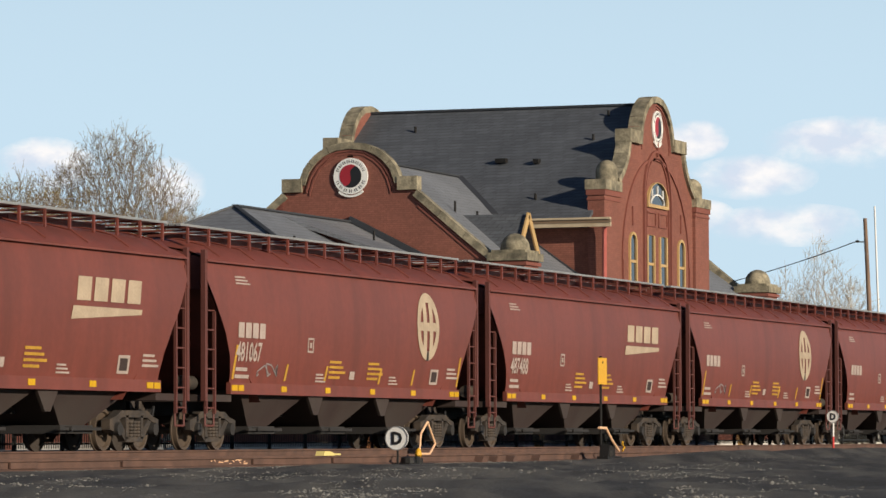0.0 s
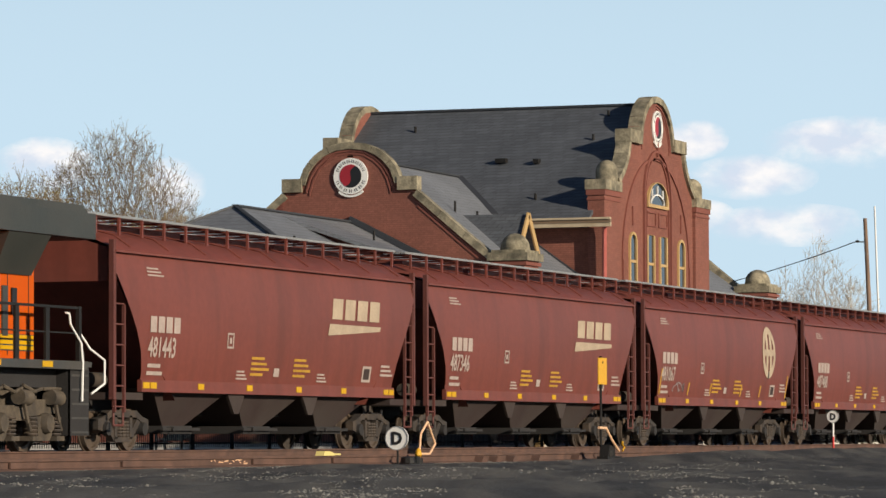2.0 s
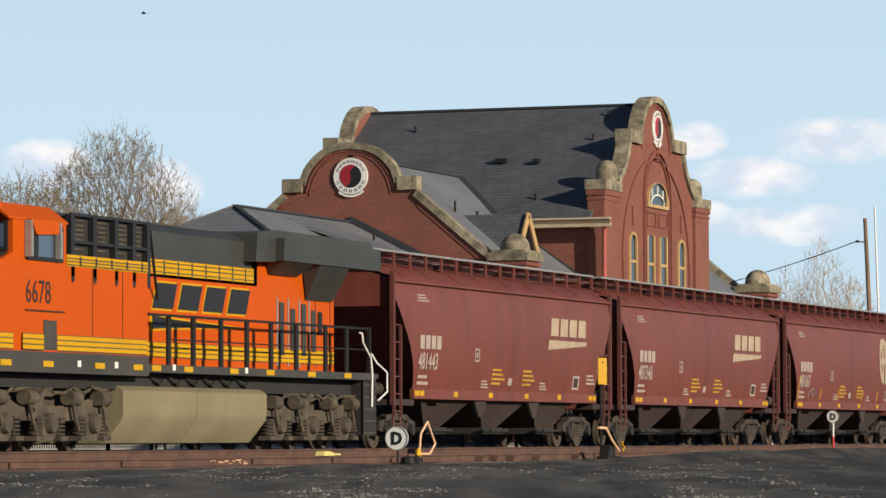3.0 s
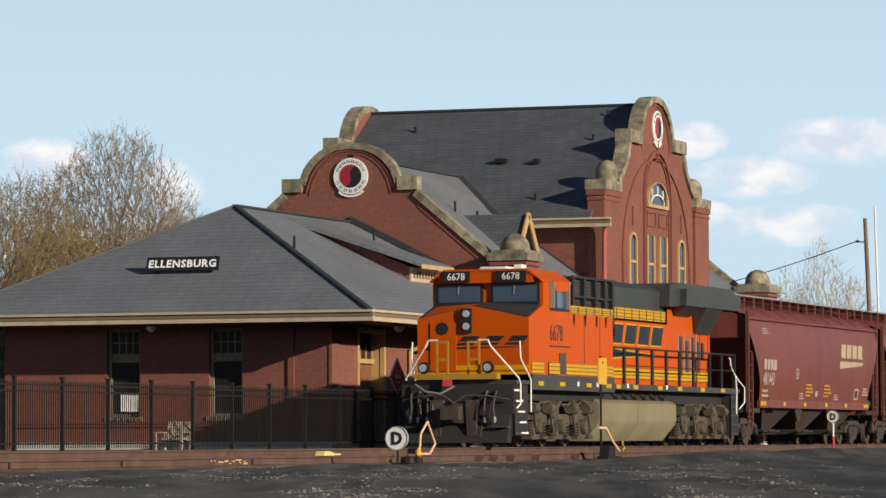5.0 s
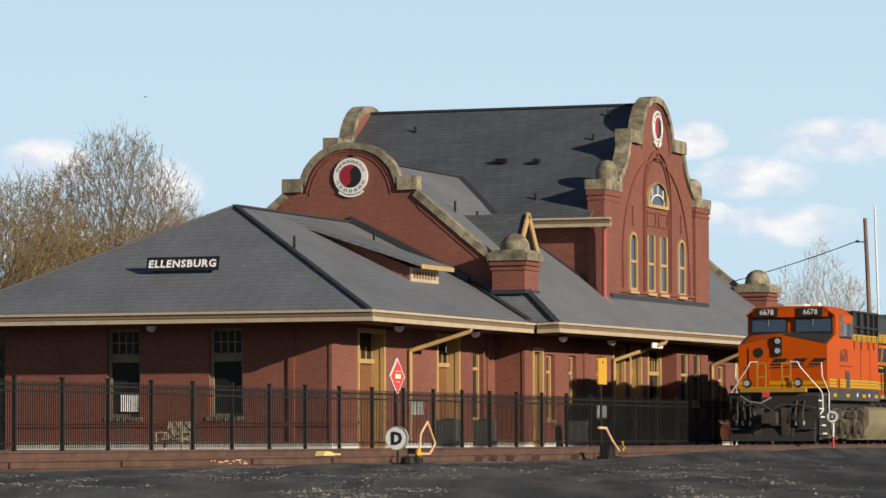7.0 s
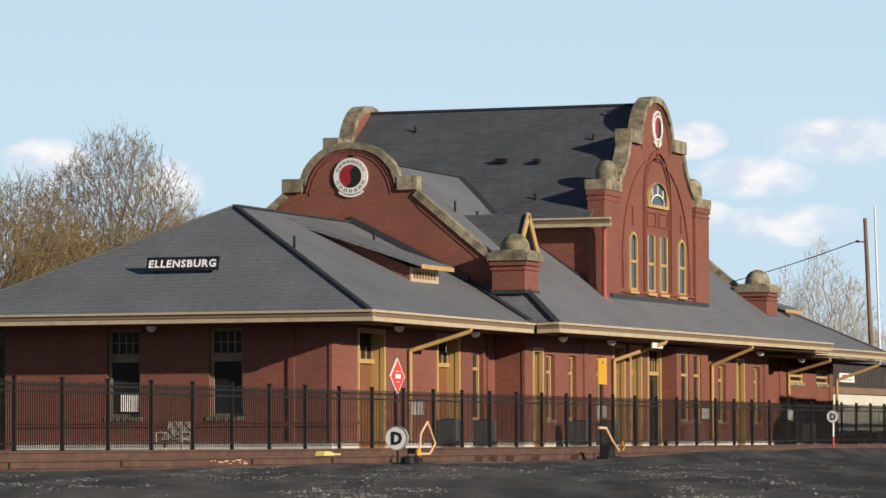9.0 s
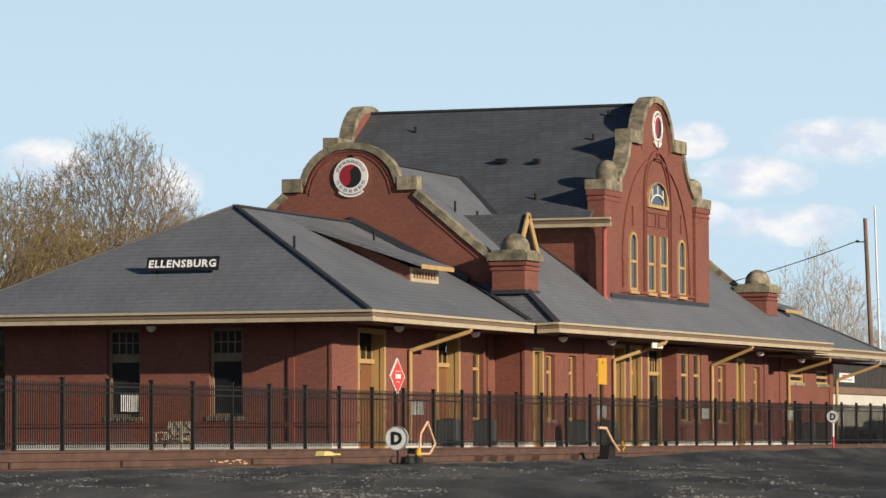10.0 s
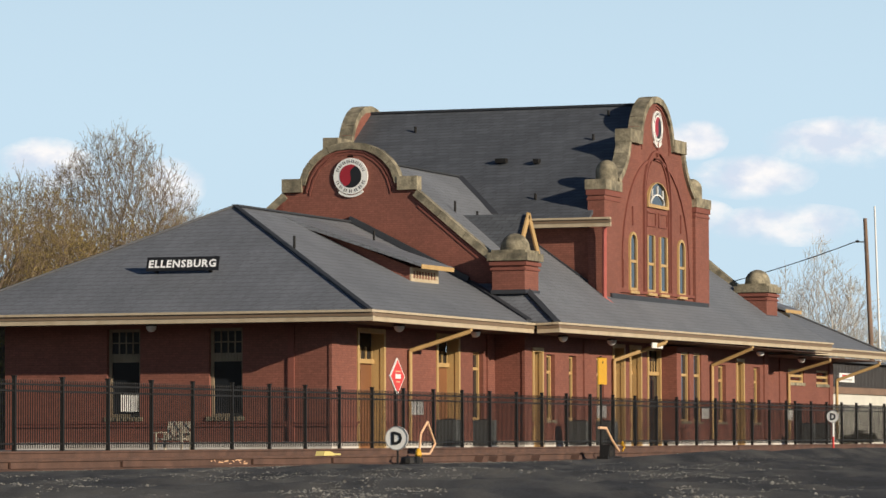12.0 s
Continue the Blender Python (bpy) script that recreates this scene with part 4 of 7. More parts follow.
# loose stones and clods lying on the cinders
CLOD = material("pale_grey_stone", (0.16, 0.155, 0.14), 0.9, vary=0.85, scale=9, fine=60)
rock_rnd = random.Random(11)
clods = Mesh()
for _ in range(150000):
    x = 24 + 66 * rock_rnd.random() ** 1.5
    y = x * rock_rnd.uniform(0.24, 0.5)
    if not 6 < y < 24.6:
        continue
    along, across = x * math.cos(HEAD) + y * math.sin(HEAD), y * math.cos(HEAD) - x * math.sin(HEAD)
    patch = noise.noise((along * 0.09, across * 0.5, 4)) + 0.6 * noise.noise((along * 0.3, across * 2.2, 8))
    if patch < 0.05 + 0.4 * rock_rnd.random():
        continue
    s = rock_rnd.uniform(0.003, 0.008) * (1 + 2.5 * rock_rnd.random() ** 12)
    z = ground_z(x, y)
    k = len(clods.v)
    c, w = rock_rnd.uniform(0, 3.14), rock_rnd.uniform(0.5, 1.1)
    ring = [(x + s * w * 1.5 * rock_rnd.uniform(0.6, 1.2) * math.cos(c + q * 1.2566), y + s * 1.3 * rock_rnd.uniform(0.6, 1.2) * math.sin(c + q * 1.2566)) for q in range(5)]
    top = z + s * rock_rnd.uniform(0.3, 0.8)
    clods.v += [(a, b, z - s * 0.2) for a, b in ring] + [(x + (a - x) * 0.55, y + (b - y) * 0.55, top + rock_rnd.uniform(-0.15, 0.15) * s) for a, b in ring]
    clods.f += [(k + q, k + (q + 1) % 5, k + 5 + (q + 1) % 5, k + 5 + q) for q in range(5)] + [tuple(range(k + 5, k + 10))]
stones = part("loose_stone", clods, CLOD)
tagged(stones, "loose pale stones scattered over dark cinders", "stones", kind="stuff")


# unseen dark screen added all round behind the viewer, to darken the window reflections
REFLECTION_SCREEN = material("dark_reflection_screen", (0.045, 0.042, 0.03), 0.95, vary=0.4, scale=0.05, fine=0.6)
woods = Mesh()
for i in range(0, 121):
    a = radians(75 + i * 2.2)
    h = 24 + 7 * noise.noise((i * 0.35, 0, 2)) + 3 * noise.noise((i * 1.7, 0, 5))
    for r, z in ((345, -2), (350, h * 0.7), (356, h), (362, h * 0.7), (368, -2)):
        woods.v.append((r * math.cos(a), r * math.sin(a), z))
for i in range(120):
    for j in range(4):
        k = i * 5 + j
        woods.f.append((k, k + 1, k + 6, k + 5))
tagged(part("backdrop", woods, REFLECTION_SCREEN), "plain dark far screen added out of view to darken window reflections", "woods", kind="structure")


def rail_profile(c):
    return [(c - 0.07, -0.17), (c + 0.07, -0.17), (c + 0.07, -0.155), (c + 0.012, -0.13), (c + 0.012, -0.045), (c + 0.037, -0.03), (c + 0.037, 0.0), (c - 0.037, 0.0), (c - 0.037, -0.03), (c - 0.012, -0.045), (c - 0.012, -0.13), (c - 0.07, -0.155)]


def track(name, yc, x0, x1, z, label, lift=0.0):
    t = thing(name, label, "railway track", kind="structure", at=(0, yc, z))
    for c in (-0.7525, 0.7525):
        part("rail", Mesh().prism(rail_profile(c), "x", x0, x1), RUST, t)
    tie = None
    for i in range(int((x1 - x0) / 0.6)):
        if i >= 290:
            break
        x = x0 + i * 0.6 + random.uniform(-0.03, 0.03)
        if tie is None:
            tie = Mesh().box(-0.115, -1.3, -0.34, 0.115, 1.3, -0.17).data("tie")
        ob = part("tie", tie, TIEWOOD, t)
        ob.location.x = x
    return t


main_track = track("main_track", TRACK_Y, 30, 200, 0.0, "main railway track with rusty rails on timber ties")
SIDE_Y = 25.6
side_track = track("side_track", SIDE_Y, 25, 199, -0.075, "rusty siding track partly buried in cinders")

# platform strip between the track and the depot
PAVING = material("worn_asphalt_paving", (0.1, 0.092, 0.085), 0.9, vary=0.25, scale=0.8, dirt=(0.16, 0.14, 0.12), dirt_amount=0.5)
platform = part("platform", Mesh().box(40, 35.3, -0.5, 200, 60, FLOOR), PAVING)
tagged(platform, "worn grey asphalt station platform", "platform", kind="structure")

# ---------- the train ----------
SPEED, LOCO_X0 = 15.63, 17.26
CAR_PITCH, CAR_MID3 = 17.893, 82.75
MAROON = material("mineral_red_paint", (0.165, 0.046, 0.033), 0.5, vary=0.12, scale=0.5, fine=7, bump=0.04, dirt=(0.085, 0.03, 0.022), dirt_amount=0.5, dirt_scale=0.6, streak=True, shine=0.3)
# underframe red, with the deep shade below the cars put into its colour
MAROON_DK = material("red_darkened_for_underside_shade", (0.032, 0.018, 0.015), 0.8, vary=0.25, dirt=(0.05, 0.04, 0.032), dirt_amount=0.7)
STENCILYEL = material("faded_yellow_stencil", (0.42, 0.23, 0.025), 0.7, vary=0.25, scale=2)
# darker than the body red, for posts, ladders and stirrups
MAROON_DEEP = material("deep_mineral_red", (0.1, 0.03, 0.023), 0.65, vary=0.2)
STENCIL = material("faded_white_stencil", (0.36, 0.29, 0.25), 0.7, vary=0.2, scale=2)
BUFFPAINT = material("cream_stencil", (0.38, 0.3, 0.21), 0.7, vary=0.2, scale=2)
REFLECT = material("yellow_reflective_tape", (0.52, 0.3, 0.01), 0.5, vary=0.15, shine=0.15)
STEEL = material("grimy_cast_steel", (0.036, 0.029, 0.024), 0.75, vary=0.35, scale=3, dirt=(0.095, 0.066, 0.043), dirt_amount=0.6, dirt_scale=3.5)
DARKSTEEL = material("sooty_steel", (0.02, 0.018, 0.017), 0.8, vary=0.3)
WHEELSTEEL = material("wheel_steel", (0.05, 0.04, 0.033), 0.6, vary=0.25, dirt=(0.14, 0.09, 0.05), dirt_amount=0.5)
ORANGE = material("orange_locomotive_paint", (0.49, 0.074, 0.002), 0.5, vary=0.05, scale=0.6, bump=0.02, dirt=(0.4, 0.085, 0.008), dirt_amount=0.35, dirt_scale=0.5, streak=True, shine=0.1)
LOCOYEL = material("yellow_locomotive_paint", (0.55, 0.3, 0.004), 0.5, vary=0.08, bump=0.02, shine=0.1)
LOCOGREY = material("dark_green_grey_paint", (0.034, 0.037, 0.033), 0.5, vary=0.15, dirt=(0.07, 0.06, 0.05), dirt_amount=0.4)
FRAMEGREY = material("grey_sill_paint", (0.042, 0.042, 0.039), 0.6, vary=0.15, dirt=(0.09, 0.07, 0.05), dirt_amount=0.5)
TANKDUST = material("dusty_tan_tank", (0.215, 0.185, 0.108), 0.85, vary=0.15, scale=0.8, dirt=(0.14, 0.118, 0.07), dirt_amount=0.5, dirt_scale=0.9)
LOCOTRUCK = material("dusty_truck_casting", (0.085, 0.066, 0.045), 0.8, vary=0.45, scale=4, dirt=(0.03, 0.025, 0.02), dirt_amount=0.9, dirt_scale=3)
CABGLASS = bpy.data.materials.new("cab_glass")
CABGLASS.use_nodes = True
cgb = CABGLASS.node_tree.nodes["Principled BSDF"]
# blue base colour holds part of the sky's reflection in the panes
cgb.inputs["Base Color"].default_value, cgb.inputs["Roughness"].default_value = (0.05, 0.08, 0.125, 1), 0.08


def flat_piece(outline, y, out=0.008):
    """A thin painted shape on a side that faces -y: outline of (x, z), standing out from y."""
    return Mesh().prism(outline, "y", y - out, y)


def bars(x, z, w, h, rows, y, gap=0.5):
    """Unreadable stencil writing as short bars."""
    m = Mesh()
    step = h / rows
    for i in range(rows):
        zz = z - i * step
        m.box(x, y - 0.006, zz - step * (1 - gap), x + w * (0.7 + 0.3 * ((i * 7) % 3) / 2), y, zz)
    return m


def slanted_blocks(x, z, w, h, lean, y, count=4):
    """A word mark drawn as plain slanted blocks, with a wedge below."""
    m = Mesh()
    s = w / count
    for i in range(count):
        x0, x1 = x + i * s, x + (i + 0.8) * s
        m.prism([(x0, z), (x1, z), (x1 + lean, z + h), (x0 + lean, z + h)], "y", y - 0.006, y)
    return m


def wheelset(parent, x, r, group):
    """An axle with its two wheels, free to turn about its own middle."""
    m = Mesh()
    for s in (-1, 1):
        prof = [(0.08, 0.60), (r * 0.32, 0.60), (r * 0.36, 0.66), (r * 0.78, 0.68), (r * 0.84, 0.655), (r * 1.05, 0.66), (r * 1.05, 0.69), (r, 0.695), (r * 0.985, 0.79), (r * 0.85, 0.79), (r * 0.8, 0.74), (r * 0.4, 0.72), (r * 0.34, 0.78), (0.09, 0.78)]
        m.lathe((0, 0, 0), [(a, s * b) for a, b in prof], 28, "y")
    m.cyl((0, -0.95, 0), (0, 0.95, 0), 0.08)
    ob = part("wheelset", m, WHEELSTEEL, parent)
    ob.location = (x, 0, r)
    TURNING.append((ob, r, group))
    return ob


TURNING = []
MOVERS = []

# ---- covered hopper car: x from its middle, z from the rail head ----
HALF = [(8.42, 3.92), (8.42, 3.45), (8.02, 2.95), (7.55, 2.4), (7.25, 1.95), (7.12, 1.55), (7.1, 1.2)]


def side_y(z):
    return 1.625 - (0.13 * ((z - 2.75) / 1.35) ** 2 if z < 2.75 else 0.14 * ((z - 2.75) / 1.17) ** 2)


def hopper_body():
    m = Mesh()
    zs = [3.92, 3.7, 3.45, 3.2, 2.95, 2.65, 2.4, 2.15, 1.95, 1.75, 1.55, 1.38]

    def xe(z):
        for (x0, z0), (x1, z1) in zip(HALF, HALF[1:]):
            if z1 <= z <= z0:
                return x1 + (x0 - x1) * (z - z1) / (z0 - z1)
        return HALF[-1][0]
    # side sheets
    for s in (-1, 1):
        k = len(m.v)
        for z in zs:
            m.v += [(-xe(z), s * side_y(z), z), (xe(z), s * side_y(z), z)]
        for i in range(len(zs) - 1):
            q = k + 2 * i
            m.f.append((q, q + 1, q + 3, q + 2))
    # roof, arched across
    arc_y = [(-1.56, 3.9), (-1.5, 3.98), (-1.15, 4.22), (-0.6, 4.36), (0, 4.4), (0.6, 4.36), (1.15, 4.22), (1.5, 3.98), (1.56, 3.9)]
    k = len(m.v)
    for x in (-8.45, -8.0, 8.0, 8.45):
        drop = 0.18 if abs(x) > 8.2 else 0.0
        m.v += [(x, y, z - drop * max(0, (z - 3.9) / 0.5)) for y, z in arc_y]
    n = len(arc_y)
    for j in range(3):
        for i in range(n - 1):
            q = k + j * n + i
            m.f.append((q, q + 1, q + 1 + n, q + n))
    # upright end panels and slope sheets running in under them
    for s in (-1, 1):
        m.face([(s * 8.42, -1.5, 3.92), (s * 8.42, 1.5, 3.92), (s * 8.42, 1.58, 3.3), (s * 8.42, -1.58, 3.3)])
        m.face([(s * 8.42, -1.5, 3.92), (s * 8.42, 1.5, 3.92), (s * 8.42, 0.6, 4.2), (s * 8.42, -0.6, 4.2)])
        m.face([(s * 8.42, -1.58, 3.3), (s * 8.42, 1.58, 3.3), (s * 5.4, 1.5, 1.0), (s * 5.4, -1.5, 1.0)])
    return m


def make_hopper():
    car = thing("hopper_car", "", "hopper car")
    part("body", hopper_body(), MAROON, car)
    # roof rib joints
    for i in range(9):
        x = -7.6 + i * 1.9
        part("roof_seam", Mesh().tube([(x, -1.5, 3.99), (x, -1.15, 4.235), (x, -0.6, 4.375), (x, 0, 4.415)], 0.02, 5), MAROON, car)
    for s in (-1, 1):
        part("roof_lip", Mesh().box(-8.45, s * 1.56 - 0.03, 3.86, 8.45, s * 1.56 + 0.005, 3.9), MAROON, car)
        part("side_sill", Mesh().box(-7.15, s * 1.5 - 0.05, 1.16, 7.15, s * 1.5 + 0.05, 1.4), MAROON, car)
    # running boards on brackets along the roof
    for y in (-0.75, 0.75):
        board = Mesh()
        for w in range(4):
            board.box(-8.6, y - 0.3 + 0.15 * w, 4.6, 8.6, y - 0.2 + 0.15 * w, 4.65)
        part("running_board", board, GALV, car)
    for i in range(16):
        x = -8.3 + i * 16.6 / 15
        part("bracket", Mesh().box(x - 0.03, -1.1, 4.24, x + 0.03, -1.05, 4.6).box(x - 0.02, -1.1, 4.56, x + 0.02, 1.1, 4.6).box(x - 0.03, 1.05, 4.24, x + 0.03, 1.1, 4.6), MAROON, car)
    hat = Mesh()
    for i in range(3):
        hat.box(-7 + 4.8 * i, -0.4, 4.36, -2.6 + 4.8 * i, 0.4, 4.52)
    part("hatch", hat, MAROON, car)
    # discharge hoppers
    for c in (-4.25, 0.0, 4.25):
        m = Mesh()
        t, b = 2.0, 0.55
        top = [(c - t, -1.38, 1.25), (c + t, -1.38, 1.25), (c + t, 1.38, 1.25), (c - t, 1.38, 1.25)]
        low = [(c - b, -0.95, 0.5), (c + b, -0.95, 0.5), (c + b, 0.95, 0.5), (c - b, 0.95, 0.5)]
        m.v = top + low
        m.f = [(0, 1, 5, 4), (1, 2, 6, 5), (2, 3, 7, 6), (3, 0, 4, 7), (4, 5, 6, 7)]
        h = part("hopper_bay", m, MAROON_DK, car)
        part("outlet_gate", Mesh().box(c - 0.75, -1.05, 0.34, c + 0.75, 1.05, 0.5).box(c - 0.95, -1.15, 0.4, c + 0.95, -1.08, 0.46).cyl((c - 0.5, -1.2, 0.43), (c - 0.5, -1.0, 0.43), 0.05), DARKSTEEL, h)
    for c in (-2.1, 2.1):
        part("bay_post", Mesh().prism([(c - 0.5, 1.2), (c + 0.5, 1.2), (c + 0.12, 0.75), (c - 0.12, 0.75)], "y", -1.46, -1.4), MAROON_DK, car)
    part("centre_sill", Mesh().box(-8.3, -0.25, 0.72, 8.3, 0.25, 1.05), DARKSTEEL, car)
    for s in (-1, 1):
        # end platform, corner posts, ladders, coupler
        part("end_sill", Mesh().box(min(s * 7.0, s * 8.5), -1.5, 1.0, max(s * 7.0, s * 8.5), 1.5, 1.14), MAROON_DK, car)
        for y in (-1.52, 1.52):
            part("corner_post", Mesh().box(s * 8.48 - 0.06, y - 0.05, 1.0, s * 8.48 + 0.06, y + 0.05, 4.1), MAROON_DEEP, car)
            lad = Mesh().box(s * 7.95 - 0.03, y - 0.03, 0.75, s * 7.95 + 0.03, y + 0.03, 2.85)
            for i in range(8):
                z = 0.85 + i * 0.4
                lad.box(min(s * 7.95, s * 8.48), y - 0.015, z, max(s * 7.95, s * 8.48), y + 0.015, z + 0.03)
            lad.box(s * 8.4 - 0.03, y - 0.03, 0.75, s * 8.4 + 0.03, y + 0.03, 3.75)
            part("ladder", lad, MAROON_DEEP, car)
        part("brake_cylinder", Mesh().cyl((s * 7.2, 0.5, 1.45), (s * 7.9, 0.5, 1.45), 0.22, None, 14), STEEL, car)
        part("air_reservoir", Mesh().cyl((s * 7.0, -0.6, 1.4), (s * 7.6, -0.6, 1.4), 0.15, None, 12), STEEL, car)
        part("coupler", Mesh().box(min(s * 8.2, s * 8.95), -0.12, 0.75, max(s * 8.2, s * 8.95), 0.12, 0.98).box(s * 8.8 - 0.15, -0.2, 0.7, s * 8.8 + 0.15, 0.2, 1.02), STEEL, car)
        part("air_hose", Mesh().tube([(s * 8.5, -0.4, 0.9), (s * 8.7, -0.42, 0.55), (s * 8.94, -0.42, 0.5)], 0.03), BLACK, car)
        part("stirrup", Mesh().tube([(s * 8.4, -1.5, 1.05), (s * 8.4, -1.5, 0.5), (s * 7.95, -1.5, 0.5), (s * 7.95, -1.5, 1.05)], 0.025), MAROON_DEEP, car)
        # truck: two cast side frames with springs, bolster, two wheelsets
        tx = s * 6.95
        tr = Mesh()
        for y in (-0.98, 0.98):
            out = [(-1.2, 0.42), (-1.2, 0.62), (-0.9, 0.66), (-0.62, 0.8), (0.62, 0.8), (0.9, 0.66), (1.2, 0.62), (1.2, 0.42), (1.0, 0.4), (0.92, 0.55), (0.74, 0.52), (0.42, 0.2), (-0.42, 0.2), (-0.74, 0.52), (-0.92, 0.55), (-1.0, 0.4)]
            ring = [(-0.4, 0.68), (0.4, 0.68), (0.34, 0.32), (-0.34, 0.32)]
            lo, hi = y - 0.09, y + 0.09
            tr.prism([(tx + a, b) for a, b in [(-1.2, 0.42), (-1.2, 0.62), (-0.9, 0.68), (-0.62, 0.8), (0.62, 0.8), (0.9, 0.68), (1.2, 0.62), (1.2, 0.42), (0.98, 0.38), (0.9, 0.56), (0.6, 0.66), (-0.6, 0.66), (-0.9, 0.56), (-0.98, 0.38)]], "y", lo, hi)
            for q in (-1, 1):
                tr.beam((tx + q * 0.8, y, 0.62), (tx + q * 0.36, y, 0.24), 0.14, 0.16)
                tr.box(tx + q * 0.36 - 0.06, lo, 0.24, tx + q * 0.36 + 0.06, hi, 0.7)
            tr.box(tx - 0.42, lo, 0.17, tx + 0.42, hi, 0.27)
            for q in (-0.17, 0, 0.17):
                for i in range(5):
                    tr.lathe((tx + q, y + math.copysign(0.05, y), 0.28 + i * 0.065), [(0.075, 0), (0.085, 0.025), (0.075, 0.05)], 8)
        tr.box(tx - 0.22, -0.95, 0.55, tx + 0.22, 0.95, 0.78)
        truck = part("truck", tr, STEEL, car)
        for q in (-0.87, 0.87):
            wheelset(truck, tx + q, 0.42, "car")
            for y in (-1.09, 1.09):
                part("axle_cap", Mesh().cyl((tx + q, y - 0.06, 0.43), (tx + q, y + 0.06, 0.43), 0.13, None, 12), DARKSTEEL, truck)
    for x in (-6.95, -6.6, -4.2, -1.6, 1.2, 3.9, 6.6, 6.95):
        part("reflector", Mesh().box(x - 0.15, -1.562, 1.23, x + 0.15, -1.552, 1.35), REFLECT, car)
    return car


SIDE = -1.628


def car_marks(car, number, style):
    """Stencilled writing on the near side."""
    y = SIDE

    def put(name, mesh, mat, label=""):
        me = mesh if isinstance(mesh, bpy.types.Mesh) else mesh.data(name)
        if name != "end_number":
            # lay the writing on the curved side
            for v in me.vertices:
                v.co.y = -side_y(v.co.z) - 0.012 + (v.co.y - SIDE) * 0.5
        part(name, me, mat, car, label)
    if number:
        put("car_number", moved(lettering(number, 0.56, 0.008, 0.82, bold=0.01), (-6.95, y, 1.86)), STENCIL)
        put("end_number", end_text(number), STENCIL)
    put("mark", slanted_blocks(-6.9, 2.34, 1.55, 0.32, 0, y), STENCIL)
    put("data_stencil", bars(-6.9, 1.72, 0.9, 0.3, 2, y), STENCIL)
    put("data_stencil", bars(-6.95, 3.62, 0.8, 0.2, 3, y), STENCIL)
    frame_mark = Mesh().box(-2.95, y - 0.006, 2.1, -2.9, y, 2.42).box(-2.65, y - 0.006, 2.1, -2.6, y, 2.42).box(-2.9, y - 0.006, 2.1, -2.65, y, 2.14).box(-2.9, y - 0.006, 2.38, -2.65, y, 2.42).box(-2.83, y - 0.006, 2.2, -2.72, y, 2.32)
    put("placard", frame_mark, STENCIL)
    for x in (-1.55, 0.85):
        put("caution_stencil", bars(x, 1.95, 1.0, 0.45, 4, y), STENCILYEL)
    put("data_stencil", bars(-2.3, 1.65, 0.6, 0.22, 3, y), STENCIL)
    put("data_stencil", bars(2.3, 1.65, 0.6, 0.22, 3, y), STENCIL)
    put("data_stencil", bars(6.2, 1.9, 0.8, 0.3, 3, y), STENCIL)
    put("small_plate", Mesh().box(-0.25, y - 0.006, 1.55, 0.05, y, 1.73), STENCIL)
    put("small_plate", Mesh().box(5.05, y - 0.006, 1.5, 5.6, y, 1.86), STENCIL)
    put("small_plate", Mesh().box(5.14, y - 0.011, 1.56, 5.5, y - 0.007, 1.8), MAROON_DK)
    if style == "wedge":
        put("mark", slanted_blocks(3.0, 2.87, 3.1, 0.46, 0.16, y), BUFFPAINT)
        put("mark_wedge", flat_piece([(2.75, 2.5), (6.0, 2.66), (6.05, 2.76), (2.85, 2.76)], y), BUFFPAINT)
    if style == "ring":
        m, n = Mesh(), 32
        for r0, r1 in ((1.0, 0.72),):
            for i in range(n):
                a, b = 2 * math.pi * i / n, 2 * math.pi * (i + 1) / n
                m.prism([(4.75 + 0.76 * r0 * math.cos(a), 2.86 + 0.8 * r0 * math.sin(a)), (4.75 + 0.76 * r0 * math.cos(b), 2.86 + 0.8 * r0 * math.sin(b)),
                         (4.75 + 0.76 * r1 * math.cos(b), 2.86 + 0.8 * r1 * math.sin(b)), (4.75 + 0.76 * r1 * math.cos(a), 2.86 + 0.8 * r1 * math.sin(a))], "y", y - 0.006, y)
        for i in range(4):
            m.box(4.42, y - 0.006, 2.3 + 0.28 * i, 4.66, y, 2.58 + 0.28 * i).box(4.84, y - 0.006, 2.3 + 0.28 * i, 5.08, y, 2.58 + 0.28 * i)
        m.box(4.2, y - 0.006, 2.76, 5.3, y, 2.96)
        put("round_mark", m, BUFFPAINT)
        for x, h in ((-7.0, 0.72), (-4.1, 0.36), (-1.75, 0.36), (1.65, 0.36), (3.85, 0.36), (7.02, 0.7)):
            put("paint_stripe", Mesh().prism([(x - 0.05, 1.47), (x + 0.06, 1.47), (x + 0.14, 1.47 + h), (x + 0.03, 1.47 + h)], "y", y - 0.006, y), STENCILYEL)
        rnd = random.Random(4)
        scrawl = Mesh()
        px, pz = -5.6, 1.6
        for i in range(16):
            qx, qz = min(-4.6, max(-5.7, px + rnd.uniform(-0.3, 0.45))), rnd.uniform(1.52, 1.85)
            scrawl.beam((px, y - 0.003, pz), (qx, y - 0.003, qz), 0.005, 0.03)
            px, pz = qx, qz
        put("scrawl", scrawl, GALV)


def moved(me, at, turn=0):
    me.transform(Matrix.Translation(at) @ Matrix.Rotation(radians(turn), 4, "Z"))
    return me


def end_text(number):
    return moved(lettering(number, 0.28, 0.008, 0.85), (-8.435, 0.95, 3.45), -90)


